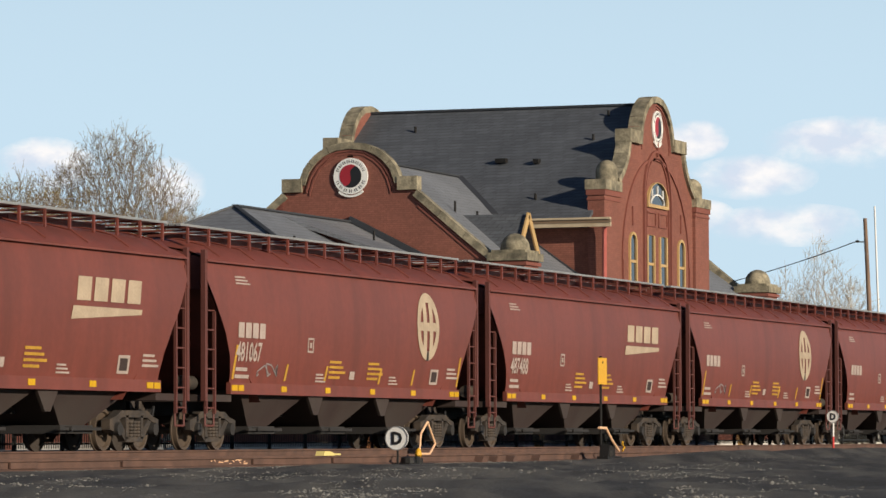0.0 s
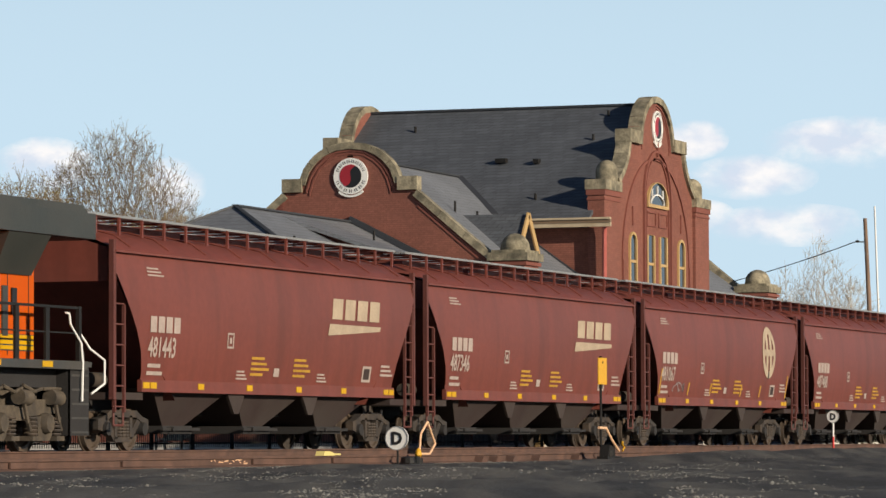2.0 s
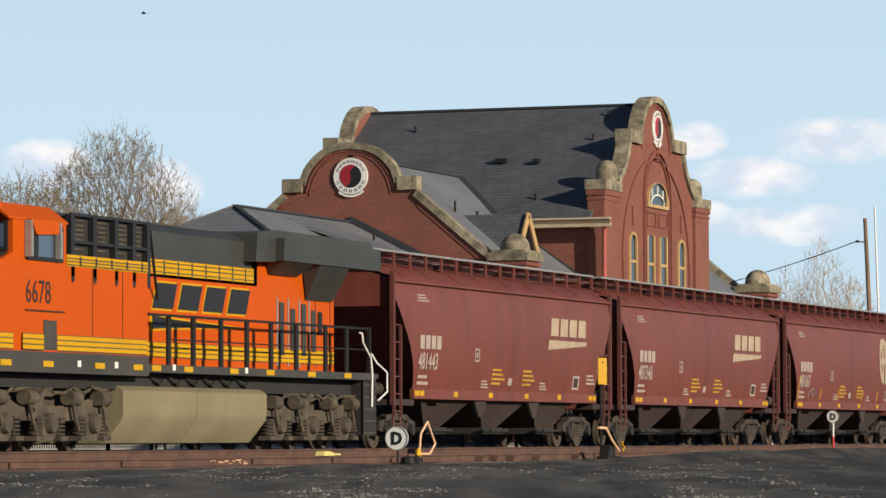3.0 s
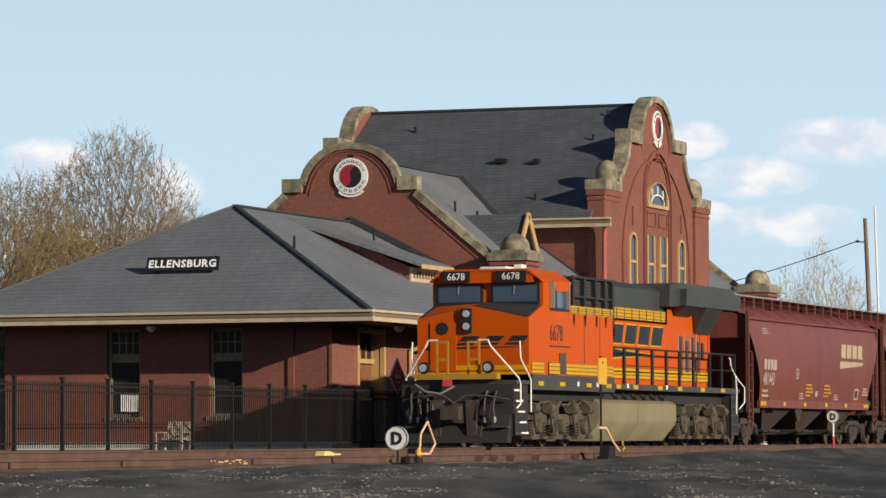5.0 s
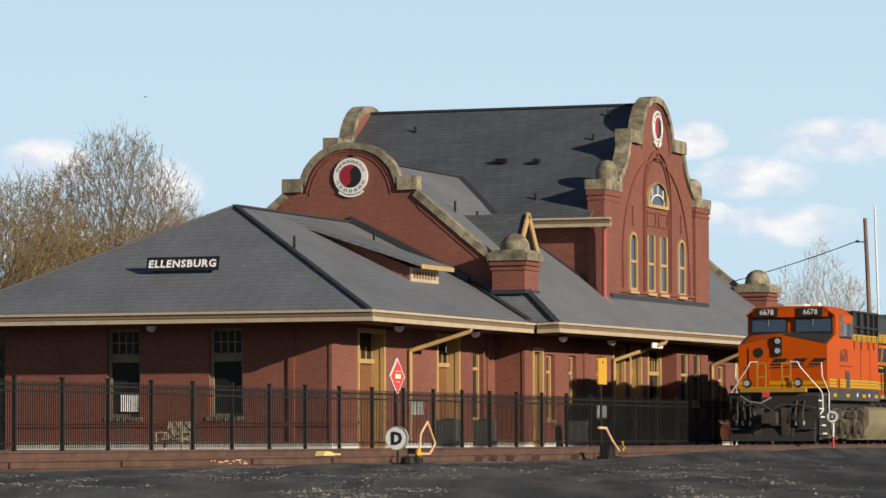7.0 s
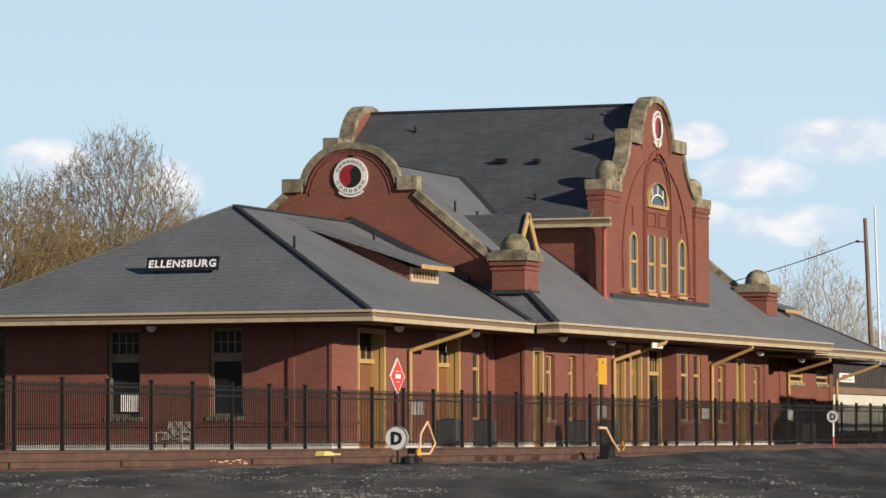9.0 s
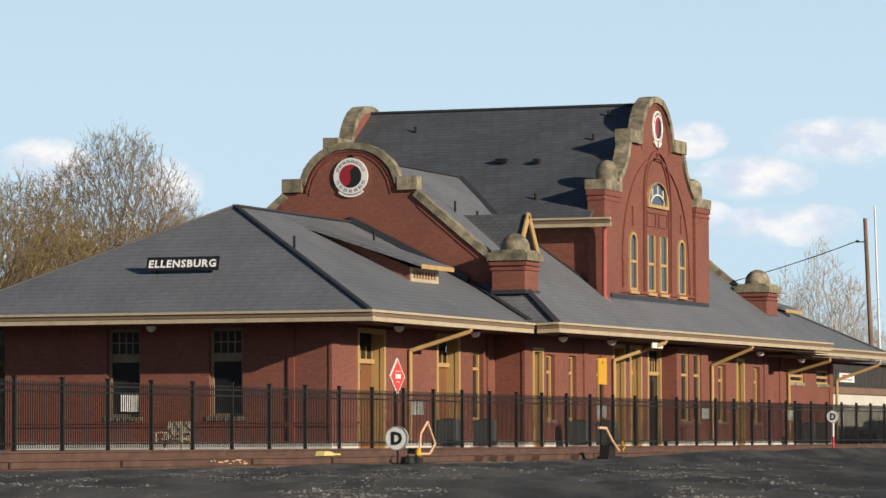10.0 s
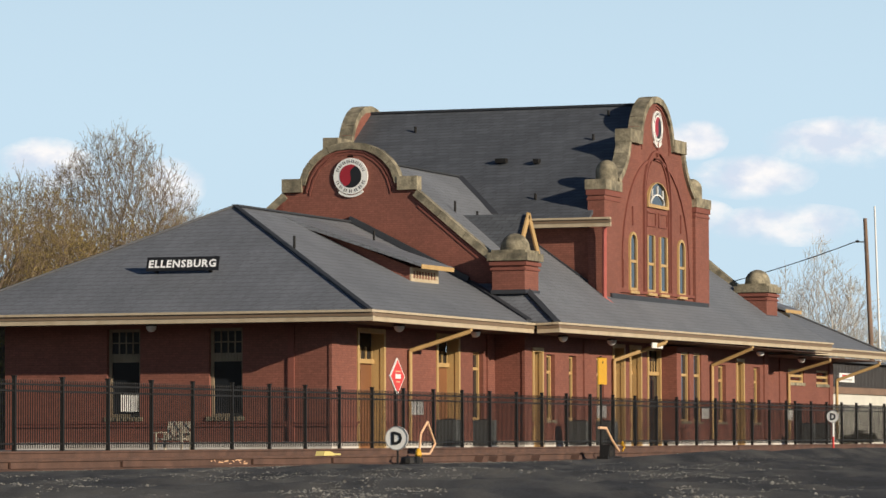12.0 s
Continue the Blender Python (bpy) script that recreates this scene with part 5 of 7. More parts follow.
HOPPER = make_hopper()
base_turning = [(ob.name, r) for ob, r, _ in TURNING]
TURNING.clear()
CARS = [("481443", "wedge", "maroon covered grain hopper car with a cream wedge mark"),
        ("487346", "wedge", "maroon covered grain hopper car with a faded wedge mark"),
        ("481067", "ring", "maroon covered grain hopper car with an oval mark and graffiti"),
        ("487488", "wedge", "maroon covered grain hopper car with white stencils"),
        ("", "ring", "maroon covered grain hopper car with an oval mark"),
        ("", "wedge", "maroon covered grain hopper car with small white stencils")]
for k, (number, style, label) in enumerate(CARS):
    m = pose(CAR_MID3 + (k - 2) * CAR_PITCH, TRACK_Y, 0)
    if k == len(CARS) - 1:
        car = HOPPER
        car.matrix_basis = m
    else:
        car = copy_thing(HOPPER, m)
    tagged(car, label, "hopper car", "train of grain cars")
    car_marks(car, number, style)
    MOVERS.append((car, CAR_MID3 + (k - 2) * CAR_PITCH))
    for o in car.children_recursive:
        if o.name.startswith("wheelset"):
            TURNING.append((o, 0.42, "car"))


# ---- locomotive: x from its nose, z from the rail head ----
def cross_box(m, x0, x1, prof):
    """A long body from a half profile of (y, z), mirrored."""
    full = [(-y, z) for y, z in prof] + [(y, z) for y, z in prof[::-1]]
    return m.prism(full, "x", x0, x1)


def make_locomotive():
    loco = thing("locomotive", "orange and black diesel freight locomotive with yellow stripes", "locomotive")
    P = lambda name, mesh, mat, parent=loco, label="": part(name, mesh, mat, parent, label)
    # underframe and deck
    P("frame", Mesh().box(-1.1, -1.2, 1.2, 20.2, 1.2, 1.62), DARKSTEEL)
    P("deck", Mesh().box(-1.12, -1.54, 1.6, 20.22, 1.54, 1.7), FRAMEGREY)
    for s in (-1, 1):
        P("side_sill", Mesh().box(0.15, s * 1.53 - 0.03, 1.47, 7.25, s * 1.53 + 0.03, 1.86), FRAMEGREY)
        P("side_sill", Mesh().box(7.25, s * 1.53 - 0.03, 1.55, 20.0, s * 1.53 + 0.03, 1.71), FRAMEGREY)
    # short hood nose
    nose = Mesh()
    prof = [(1.51, 1.86), (1.51, 3.3), (0.0, 3.66)]
    front = [(-1.51, 1.86), (-1.51, 3.3), (0, 3.62), (1.51, 3.3), (1.51, 1.86)]
    k = 5
    nose.v = [(0.0 if z > 2 else 0.0, y, z) for y, z in front] + [(1.2, y, {3.3: 3.66, 3.62: 3.74}.get(z, z)) for y, z in front]
    nose.f = [tuple(range(5))[::-1], tuple(range(5, 10))] + [(i, (i + 1) % 5, 5 + (i + 1) % 5, 5 + i) for i in range(5)]
    hood_nose = P("nose", nose, ORANGE)
    P("glare_panel", Mesh().face([(0.06, -1.47, 3.34), (0.06, 0, 3.64), (1.16, 0, 3.755), (1.16, -1.47, 3.675)]).face([(0.06, 1.47, 3.34), (0.06, 0, 3.64), (1.16, 0, 3.755), (1.16, 1.47, 3.675)]), LOCOGREY, hood_nose, "dark anti-glare panel")
    P("nose_door", Mesh().box(-0.03, 0.45, 1.95, 0.0, 1.15, 3.2), ORANGE, hood_nose)
    P("door_window", Mesh().lathe((-0.035, 0.82, 3.05), [(0.02, -0.01), (0.17, -0.01), (0.17, 0.01), (0.02, 0.01)], 8, "x"), BLACK, hood_nose)
    P("nose_stripe", Mesh().box(-0.012, -1.512, 1.98, 0.0, 1.512, 2.1).box(-0.012, -1.512, 1.86, 0.0, 1.512, 1.92), LOCOYEL, hood_nose)
    m = Mesh()
    for i in range(4):
        y0 = 1.12 - i * 0.66
        m.prism([(y0, 2.62), (y0 - 0.46, 2.62), (y0 - 0.52, 2.68), (y0 - 0.06, 2.68)], "x", -0.01, 0.0)
        m.prism([(y0 - 0.09, 2.72), (y0 - 0.52, 2.72), (y0 - 0.66, 2.85), (y0 - 0.22, 2.85)], "x", -0.01, 0.0)
    m.prism([(1.3, 2.5), (-1.25, 2.56), (-1.25, 2.575), (1.3, 2.565)], "x", -0.01, 0)
    P("nose_mark", m, BLACK, hood_nose)
    head = P("headlight_case", Mesh().box(-0.09, 0.02, 2.94, 0.0, 0.3, 3.56), BLACK, hood_nose)
    for z in (3.1, 3.42):
        P("headlight", Mesh().lathe((-0.1, 0.155, z), [(0.02, -0.02), (0.09, -0.02), (0.1, 0.02), (0.02, 0.02)], 14, "x"), LAMPGLASS, head)
    # cab
    cab = Mesh()
    ring = [(-1.51, 1.86), (-1.51, 4.29), (-1.1, 4.54), (1.1, 4.54), (1.51, 4.29), (1.51, 1.86)]
    cab.prism(ring, "x", 1.2, 3.5)
    cabp = P("cab", cab, ORANGE)
    P("cab_roof", Mesh().prism([(-1.53, 4.28), (-1.12, 4.55), (1.12, 4.55), (1.53, 4.28), (1.53, 4.32), (1.14, 4.61), (-1.14, 4.61), (-1.53, 4.32)], "x", 0.98, 3.55), ORANGE, cabp)
    P("visor", Mesh().box(1.0, -1.3, 4.25, 1.2, 1.3, 4.55), ORANGE, cabp)
    for y0, y1 in ((-1.42, -0.1), (0.12, 1.4)):
        w = P("windscreen", Mesh().box(1.14, y0, 3.7, 1.2, y1, 4.24), BLACK, cabp)
        P("pane", Mesh().box(1.12, y0 + 0.07, 3.76, 1.14, y1 - 0.07, 4.18), CABGLASS, w)
        P("wiper", Mesh().beam((1.11, (y0 + y1) / 2, 4.2), (1.11, (y0 + y1) / 2 + 0.03, 3.95), 0.02), GALV, w)
    for y0, y1 in ((-1.12, -0.3), (0.42, 1.15)):
        b = P("number_board", Mesh().box(0.94, y0, 4.28, 1.0, y1, 4.56), BLACK, cabp)
        P("number", moved(lettering("6678", 0.26, 0.008, 0.95, align="CENTER"), (0.935, (y0 + y1) / 2, 4.33), -90), WHITE, b)
    P("aerial_dome", Mesh().prism([(1.5, 4.61), (2.5, 4.61), (2.35, 4.7), (1.65, 4.7)], "y", -0.35, 0.35), WHITE, cabp)
    P("horn", Mesh().box(1.1, -0.95, 4.61, 1.5, -0.75, 4.72), WHITE, cabp)
    # cab side: window with folding mirrors, number, hatch
    win = P("side_window", Mesh().box(1.75, -1.55, 3.55, 3.3, -1.5, 4.3), BLACK, cabp)
    P("pane", Mesh().box(2.2, -1.555, 3.62, 2.85, -1.552, 4.05), CABGLASS, win)
    P("sun_shade", Mesh().prism([(1.75, 4.3), (2.0, 4.02), (2.9, 4.06), (3.25, 4.3)], "y", -1.62, -1.55), ORANGE, win)
    for x in (1.68, 2.95):
        P("wind_deflector", Mesh().box(x, -1.66, 3.6, x + 0.05, -1.52, 4.28).box(x + 0.08, -1.6, 3.62, x + 0.22, -1.57, 4.12), GALV, win)
    P("cab_number", moved(lettering("6678", 0.62, 0.008, 0.9), (1.72, -1.515, 2.76)), BLACK, cabp)
    P("grab_rail", Mesh().beam((1.7, -1.53, 2.62), (3.4, -1.53, 2.62), 0.025), DARKSTEEL, cabp)
    P("side_hatch", Mesh().box(2.5, -1.53, 1.9, 3.05, -1.51, 2.45), FRAMEGREY, cabp)
    # electrical cabinet behind the cab, full width
    cabnt = P("equipment_cabinet", Mesh().box(3.5, -1.5, 1.7, 7.3, 1.5, 3.52), ORANGE)
    P("door_seam", Mesh().box(4.7, -1.508, 1.9, 4.72, -1.5, 3.5).box(6.1, -1.508, 1.9, 6.12, -1.5, 3.5), DARKSTEEL, cabnt)
    # long hood
    hood = P("long_hood", Mesh().box(7.3, -1.02, 1.7, 18.75, 1.02, 3.56), ORANGE)
    P("upper_hood", Mesh().box(3.5, -1.02, 3.5, 14.2, 1.02, 4.42).prism([(-1.02, 4.42), (1.02, 4.42), (0.75, 4.6), (-0.75, 4.6)], "x", 3.55, 14.2), LOCOGREY)
    P("hood_band", Mesh().box(7.3, -1.045, 3.56, 13.95, -1.02, 3.86).box(3.55, -1.515, 3.5, 7.3, -1.03, 3.72), LOCOYEL)
    for i in range(14):
        x = 4.1 + i * 0.72
        y = -1.53 if x < 7.3 else -1.055
        P("louvre_bar", Mesh().box(x, y, 3.53, x + 0.05, y + 0.03, 3.85 if x > 7.3 else 3.7), LOCOGREY, hood)
    for z in (3.6, 3.7, 3.79):
        P("louvre_bar", Mesh().box(7.3, -1.055, z, 13.95, -1.045, z + 0.02), LOCOGREY, hood)
        P("louvre_bar", Mesh().box(3.55, -1.53, z - 0.08 - (z - 3.6) * 0.35, 7.3, -1.515, z - 0.06 - (z - 3.6) * 0.35), LOCOGREY, hood)
    # lower yellow stripes
    for x0, x1, y in ((0.2, 1.2, -1.52), (1.55, 2.45, -1.545), (3.1, 7.25, -1.515), (7.35, 18.7, -1.035)):
        P("stripe_ground", Mesh().box(x0, y - 0.003, 1.88, x1, y + 0.018, 2.19), LOCOGREY, hood)
        for z in (1.9, 2.0, 2.1):
            P("stripe", Mesh().box(x0, y - 0.006, z, x1, y + 0.02, z + 0.075), LOCOYEL, hood)
    # dynamic brake grid boxes with dark stanchions
    grid = P("brake_grid", Mesh().box(3.9, -1.38, 3.72, 7.35, 1.38, 4.48), DARKSTEEL, loco, "black brake grid box")
    for x in (3.75, 4.75, 5.75, 6.6, 7.3):
        P("grid_post", Mesh().box(x, -1.5, 3.32, x + 0.16, -1.36, 4.5).prism([(x, 3.32), (x + 0.16, 3.32), (x + 0.1, 3.2), (x + 0.02, 3.2)], "y", -1.51, -1.5), BLACK, grid)
    for x in (4.32, 5.35, 6.3, 7.02):
        for z in (3.84, 3.93, 4.02, 4.11, 4.2, 4.29, 4.38):
            P("louvre", Mesh().box(x - 0.2, -1.4, z, x + 0.2, -1.38, z + 0.035), LOCOTRUCK, grid)
    for z in (4.5, 3.98):
        P("grid_rail", Mesh().beam((3.8, -1.46, z), (7.5, -1.46, z), 0.06), BLACK, grid)
    P("grid_stay", Mesh().beam((7.5, -1.46, 4.5), (8.7, -1.1, 3.05), 0.05), BLACK, grid)
    P("exhaust_stack", Mesh().box(9.4, -0.4, 4.55, 11.4, 0.4, 4.68), WHEELSTEEL)
    # radiator wings at the rear
    rad = Mesh()
    side = [(13.4, 4.0), (13.5, 4.62), (14.5, 4.72), (20.3, 4.72), (20.5, 4.6), (20.5, 4.05), (14.9, 4.05)]
    rad.prism(side, "y", -1.32, 1.32)
    rad.prism([(14.5, 4.06), (14.55, 4.55), (20.45, 4.55), (20.45, 4.06)], "y", -1.52, 1.52)
    radp = P("radiator", rad, LOCOGREY)
    scr = Mesh()
    for x0, x1 in ((14.6, 16.4), (16.75, 18.55)):
        low = 3.78 if x0 < 16 else 3.3
        scr.v += []
        scr.face([(x0 + 0.2, -1.06, low), (x1, -1.06, low), (x1, -1.48, 4.05), (x0, -1.48, 4.05)])
        scr.face([(x0 + 0.2, -1.06, low), (x0, -1.48, 4.05), (x0, -1.06, 4.05)]).face([(x1, -1.06, low), (x1, -1.48, 4.05), (x1, -1.06, 4.05)])
    P("radiator_screen", scr, LOCOGREY, radp)
    P("rear_hood_top", Mesh().box(13.9, -1.02, 3.56, 18.75, 1.02, 4.04), ORANGE, hood)
    for i, x in enumerate((15.45, 16.1, 16.75, 17.35)):
        P("door_louvre", Mesh().box(x, -1.05, 2.05 + 0.1 * (i % 2), x + 0.24, -1.02, 3.2 - 0.12 * (i % 2)), LOCOGREY, hood)
        P("door_post", Mesh().box(x - 0.16, -1.04, 1.8, x - 0.1, -1.02, 3.3), GALV, hood)
    P("door_latch", Mesh().box(17.75, -1.06, 2.55, 17.95, -1.02, 3.05), BLACK, hood)
    P("door_seam", Mesh().box(17.6, -1.03, 1.8, 17.62, -1.02, 3.4).box(18.5, -1.03, 1.8, 18.52, -1.02, 3.4), DARKSTEEL, hood)
    # side marks: slanted blocks with a yellow edge, and the wedge
    P("side_mark_edge", slanted_blocks(8.55, 2.83, 5.2, 0.6, 0.25, -1.022), LOCOYEL, hood)
    P("side_mark", slanted_blocks(8.6, 2.87, 5.2, 0.52, 0.24, -1.03), BLACK, hood)
    P("mark_wedge", flat_piece([(8.6, 2.45), (9.8, 2.5), (13.4, 2.58), (9.8, 2.66), (8.6, 2.72)], -1.03), BLACK, hood)
    P("mark_wedge_edge", flat_piece([(8.5, 2.4), (9.8, 2.46), (13.7, 2.58), (9.8, 2.7), (8.5, 2.77)], -1.022), LOCOYEL, hood)
    # reflective squares along the sill
    for x in (0.8, 2.6, 4.9, 6.7, 7.6, 9.2, 11.6, 13.6, 16.0, 18.2):
        P("reflector", Mesh().box(x - 0.22, -1.575, 1.58, x + 0.22, -1.565, 1.69), REFLECT)
    for x in (3.9, 5.6, 8.4, 12.2):
        P("small_plate", Mesh().box(x, -1.575, 1.6, x + 0.14, -1.565, 1.72), WHITE)
    # fuel tank
    tank = [(0.95, 0.15), (1.34, 0.62), (1.36, 0.75), (1.36, 1.18), (1.2, 1.28)]
    tm = cross_box(Mesh(), 6.45, 13.9, tank)
    tk = P("fuel_tank", tm, TANKDUST, loco, "dusty tan fuel tank")
    P("tank_strap", cross_box(Mesh(), 10.1, 10.14, [(0.96, 0.14), (1.35, 0.62), (1.375, 0.75), (1.375, 1.19)]), TANKDUST, tk)
    for i in range(6):
        x = 8.0 + i * 0.9
        P("hose", Mesh().tube([(x, -1.2, 1.5), (x + 0.25, -1.3, 1.38), (x + 0.5, -1.25, 1.32), (x + 0.8, -1.2, 1.45)], 0.03), DARKSTEEL, tk)
    # six-wheel trucks
    for tx in (3.25, 16.75):
        tr = Mesh()
        for y in (-1.12, 1.12):
            lo, hi = y - 0.1, y + 0.1
            tr.prism([(tx + a, b) for a, b in [(-2.55, 0.72), (-2.5, 0.98), (-1.6, 0.98), (-1.2, 0.86), (1.2, 0.86), (1.6, 0.98), (2.5, 0.98), (2.55, 0.72), (1.4, 0.66), (1.1, 0.58), (-1.1, 0.58), (-1.4, 0.66)]], "y", lo, hi)
            for q in (-1.95, 0, 1.95):
                tr.prism([(tx + q + a, b) for a, b in [(-0.34, 0.66), (0.34, 0.66), (0.3, 0.3), (0.18, 0.2), (-0.18, 0.2), (-0.3, 0.3)]], "y", lo - 0.06, hi + 0.06)
        tr.box(tx - 2.2, -1.0, 0.75, tx + 2.2, 1.0, 1.15)
        truck = P("truck", tr, LOCOTRUCK, loco, "dusty cast truck frame")
        rnd = random.Random(int(tx * 10))
        for q in (-1.95, 0, 1.95):
            wheelset(truck, tx + q, 0.533, "loco")
            P("journal_box", Mesh().lathe((tx + q, -1.34, 0.53), [(0.05, -0.06), (0.17, -0.06), (0.2, 0.02), (0.2, 0.1)], 12, "y"), LOCOTRUCK, truck)
            for e in (-0.52, 0.52):
                for i in range(5):
                    P("coil_spring", Mesh().lathe((tx + q + e, -1.24, 0.3 + i * 0.075), [(0.11, 0), (0.125, 0.025), (0.11, 0.05)], 10), STEEL, truck)
                P("spring_seat", Mesh().box(tx + q + e - 0.17, -1.36, 0.2, tx + q + e + 0.17, -1.08, 0.29), LOCOTRUCK, truck)
        for q in (-2.3, -0.95, 0.95, 2.3):
            P("brake_cylinder", Mesh().cyl((tx + q - 0.2, -1.3, 1.02), (tx + q + 0.22, -1.3, 1.0), 0.15, None, 12), LOCOTRUCK, truck)
            P("brake_rod", Mesh().tube([(tx + q, -1.33, 0.9), (tx + q + 0.15, -1.33, 0.55), (tx + q + 0.3, -1.3, 0.4)], 0.045), LOCOTRUCK, truck)
        for i in range(6):
            x = tx - 2.4 + i * 0.85
            P("air_pipe", Mesh().tube([(x, -1.28, 1.15 + rnd.uniform(-0.05, 0.1)), (x + 0.4, -1.32, 1.1 + rnd.uniform(-0.1, 0.1)), (x + 0.8, -1.28, 1.18)], 0.035), LOCOTRUCK, truck)
        P("damper", Mesh().cyl((tx - 0.9, -1.35, 0.78), (tx - 0.3, -1.35, 1.18), 0.07), LOCOTRUCK, truck)
    # ends: plough, coupler, steps, hoses
    P("plough", Mesh().prism([(-1.5, 0.12), (-1.12, 0.12), (-1.0, 0.85), (-1.2, 0.85)], "y", -1.4, 1.4), DARKSTEEL, loco, "sooty pilot plough")
    P("pilot", Mesh().box(-1.2, -1.5, 0.85, -1.05, 1.5, 1.6), DARKSTEEL)
    P("anticlimber", Mesh().box(-1.35, -1.1, 1.72, -1.05, 1.1, 1.86), OCHREDK)
    for x, s in ((-1.2, -1), (20.3, 1)):
        P("coupler", Mesh().box(min(x, x + s * 0.6), -0.14, 0.75, max(x, x + s * 0.6), 0.14, 1.0).box(x + s * 0.5 - 0.16, -0.24, 0.7, x + s * 0.5 + 0.16, 0.24, 1.05), STEEL)
    P("end_plate", Mesh().box(20.1, -1.45, 0.7, 20.25, 1.45, 1.65), DARKSTEEL)
    for y in (-0.95, -0.6, 0.6, 0.95):
        P("air_hose", Mesh().tube([(-1.2, y, 1.35), (-1.42, y, 1.1), (-1.45, y * 0.95, 0.75), (-1.35, y * 0.9, 0.55)], 0.035), BLACK)
    for y in (-0.45, 0.5):
        P("pilot_bracket", Mesh().prism([(y - 0.12, 0.3), (y + 0.12, 0.3), (y + 0.16, 1.2), (y - 0.16, 1.2)], "x", -1.45, -1.2), STEEL)
    P("cable", Mesh().tube([(-1.3, 1.1, 1.6), (-1.42, 0.8, 1.42), (-1.42, 0.4, 1.36), (-1.3, 0.05, 1.55)], 0.03), GALV)
    P("uncoupling_rod", Mesh().tube([(-1.3, -1.45, 1.2), (-1.42, -0.9, 1.3), (-1.45, -0.3, 1.32), (-1.5, 0.0, 1.12), (-1.45, 0.3, 1.32), (-1.42, 0.9, 1.3), (-1.3, 1.45, 1.2)], 0.022), LOCOTRUCK)
    for y in (-1.05, -0.8, 0.75, 1.0, 1.2):
        P("hose_coupling", Mesh().lathe((-1.4, y, 0.62), [(0.03, 0), (0.05, 0.05), (0.05, 0.12), (0.03, 0.16)], 8), GALV)
        P("air_hose", Mesh().tube([(-1.22, y, 1.42), (-1.36, y, 1.3), (-1.42, y * 0.97, 1.0), (-1.4, y, 0.72)], 0.03), LOCOTRUCK)
    P("draft_gear_box", Mesh().box(-1.42, -0.42, 0.62, -1.2, 0.42, 1.12), STEEL)
    P("pilot_step", Mesh().box(-1.5, -1.42, 0.5, -1.2, -1.0, 0.54).box(-1.5, 1.0, 0.5, -1.2, 1.42, 0.54), FRAMEGREY)
    P("plough_rib", Mesh().beam((-1.46, -0.7, 0.14), (-1.2, -0.7, 0.84), 0.05).beam((-1.46, 0.7, 0.14), (-1.2, 0.7, 0.84), 0.05), LOCOTRUCK)
    P("red_marker", Mesh().box(-1.38, 0.1, 1.55, -1.34, 0.34, 1.72), SIGNRED)
    for s in (-1, 1):
        for x0, x1 in ((-1.1, -0.05), (19.35, 20.2)):
            st = P("step_well", Mesh().box(x0, s * 1.45 - 0.04, 0.3, x1, s * 1.45, 1.62).box(x0, s * 1.2, 0.3, x0 + 0.05, s * 1.5, 1.62), DARKSTEEL)
            for i in range(5):
                z = 0.34 + i * 0.27
                inset = 0.03 * i
                a, b = sorted((s * 1.5, s * (1.1 - inset)))
                P("step", Mesh().box(x0 + 0.04, a, z, x1 - 0.02 - 0.16 * i * (x0 < 0), b, z + 0.04), FRAMEGREY, st)
                if x0 > 0:
                    continue
                P("step_edge", Mesh().box(x1 - 0.55 - 0.14 * i * (x0 < 0), s * 1.5 - 0.012, z, x1 - 0.02 - 0.14 * i * (x0 < 0), s * 1.5 + 0.012, z + 0.045), WHITE, st)
        ditch = P("ditch_light", Mesh().lathe((-1.32, s * 0.86, 2.02), [(0.02, -0.08), (0.14, -0.08), (0.16, 0.0), (0.14, 0.1), (0.05, 0.14)], 14, "x"), BLACKIRON)
        P("lens", Mesh().lathe((-1.41, s * 0.86, 2.02), [(0.01, -0.01), (0.1, -0.01), (0.1, 0.01), (0.01, 0.01)], 14, "x"), LAMPGLASS, ditch)
        # white hand rails at the front corners
        P("white_rail", Mesh().tube([(-1.15, s * 0.55, 2.72), (-1.15, s * 0.8, 2.72), (-1.15, s * 0.88, 2.55), (-0.85, s * 1.52, 1.75), (-0.8, s * 1.55, 1.6), (-0.8, s * 1.55, 1.1), (-1.0, s * 1.5, 0.98)], 0.022), WHITE)
        P("white_rail", Mesh().tube([(-0.55, s * 1.45, 2.7), (-0.55, s * 1.47, 2.25), (-0.03, s * 1.57, 1.72), (-0.03, s * 1.57, 0.9)], 0.022), WHITE)
        P("white_rail", Mesh().tube([(19.15, s * 1.5, 2.62), (19.3, s * 1.5, 2.6), (19.35, s * 1.5, 2.4), (19.75, s * 1.54, 2.05), (19.78, s * 1.56, 1.7), (19.75, s * 1.56, 0.95)], 0.022), WHITE)
        P("white_rail", Mesh().tube([(20.15, s * 1.3, 2.3), (20.25, s * 1.5, 1.95), (20.9, s * 1.5, 1.75), (20.9, s * 1.5, 1.3), (20.3, s * 1.5, 1.1)], 0.022), WHITE)
        P("end_ladder", Mesh().box(-1.18, s * 0.42 - 0.17, 1.86, -1.14, s * 0.42 - 0.12, 2.7).box(-1.18, s * 0.42 + 0.12, 1.86, -1.14, s * 0.42 + 0.17, 2.7).box(-1.18, s * 0.42 - 0.12, 2.64, -1.14, s * 0.42 + 0.12, 2.7).box(-1.18, s * 0.42 - 0.12, 2.2, -1.14, s * 0.42 + 0.12, 2.26), OCHREDK)
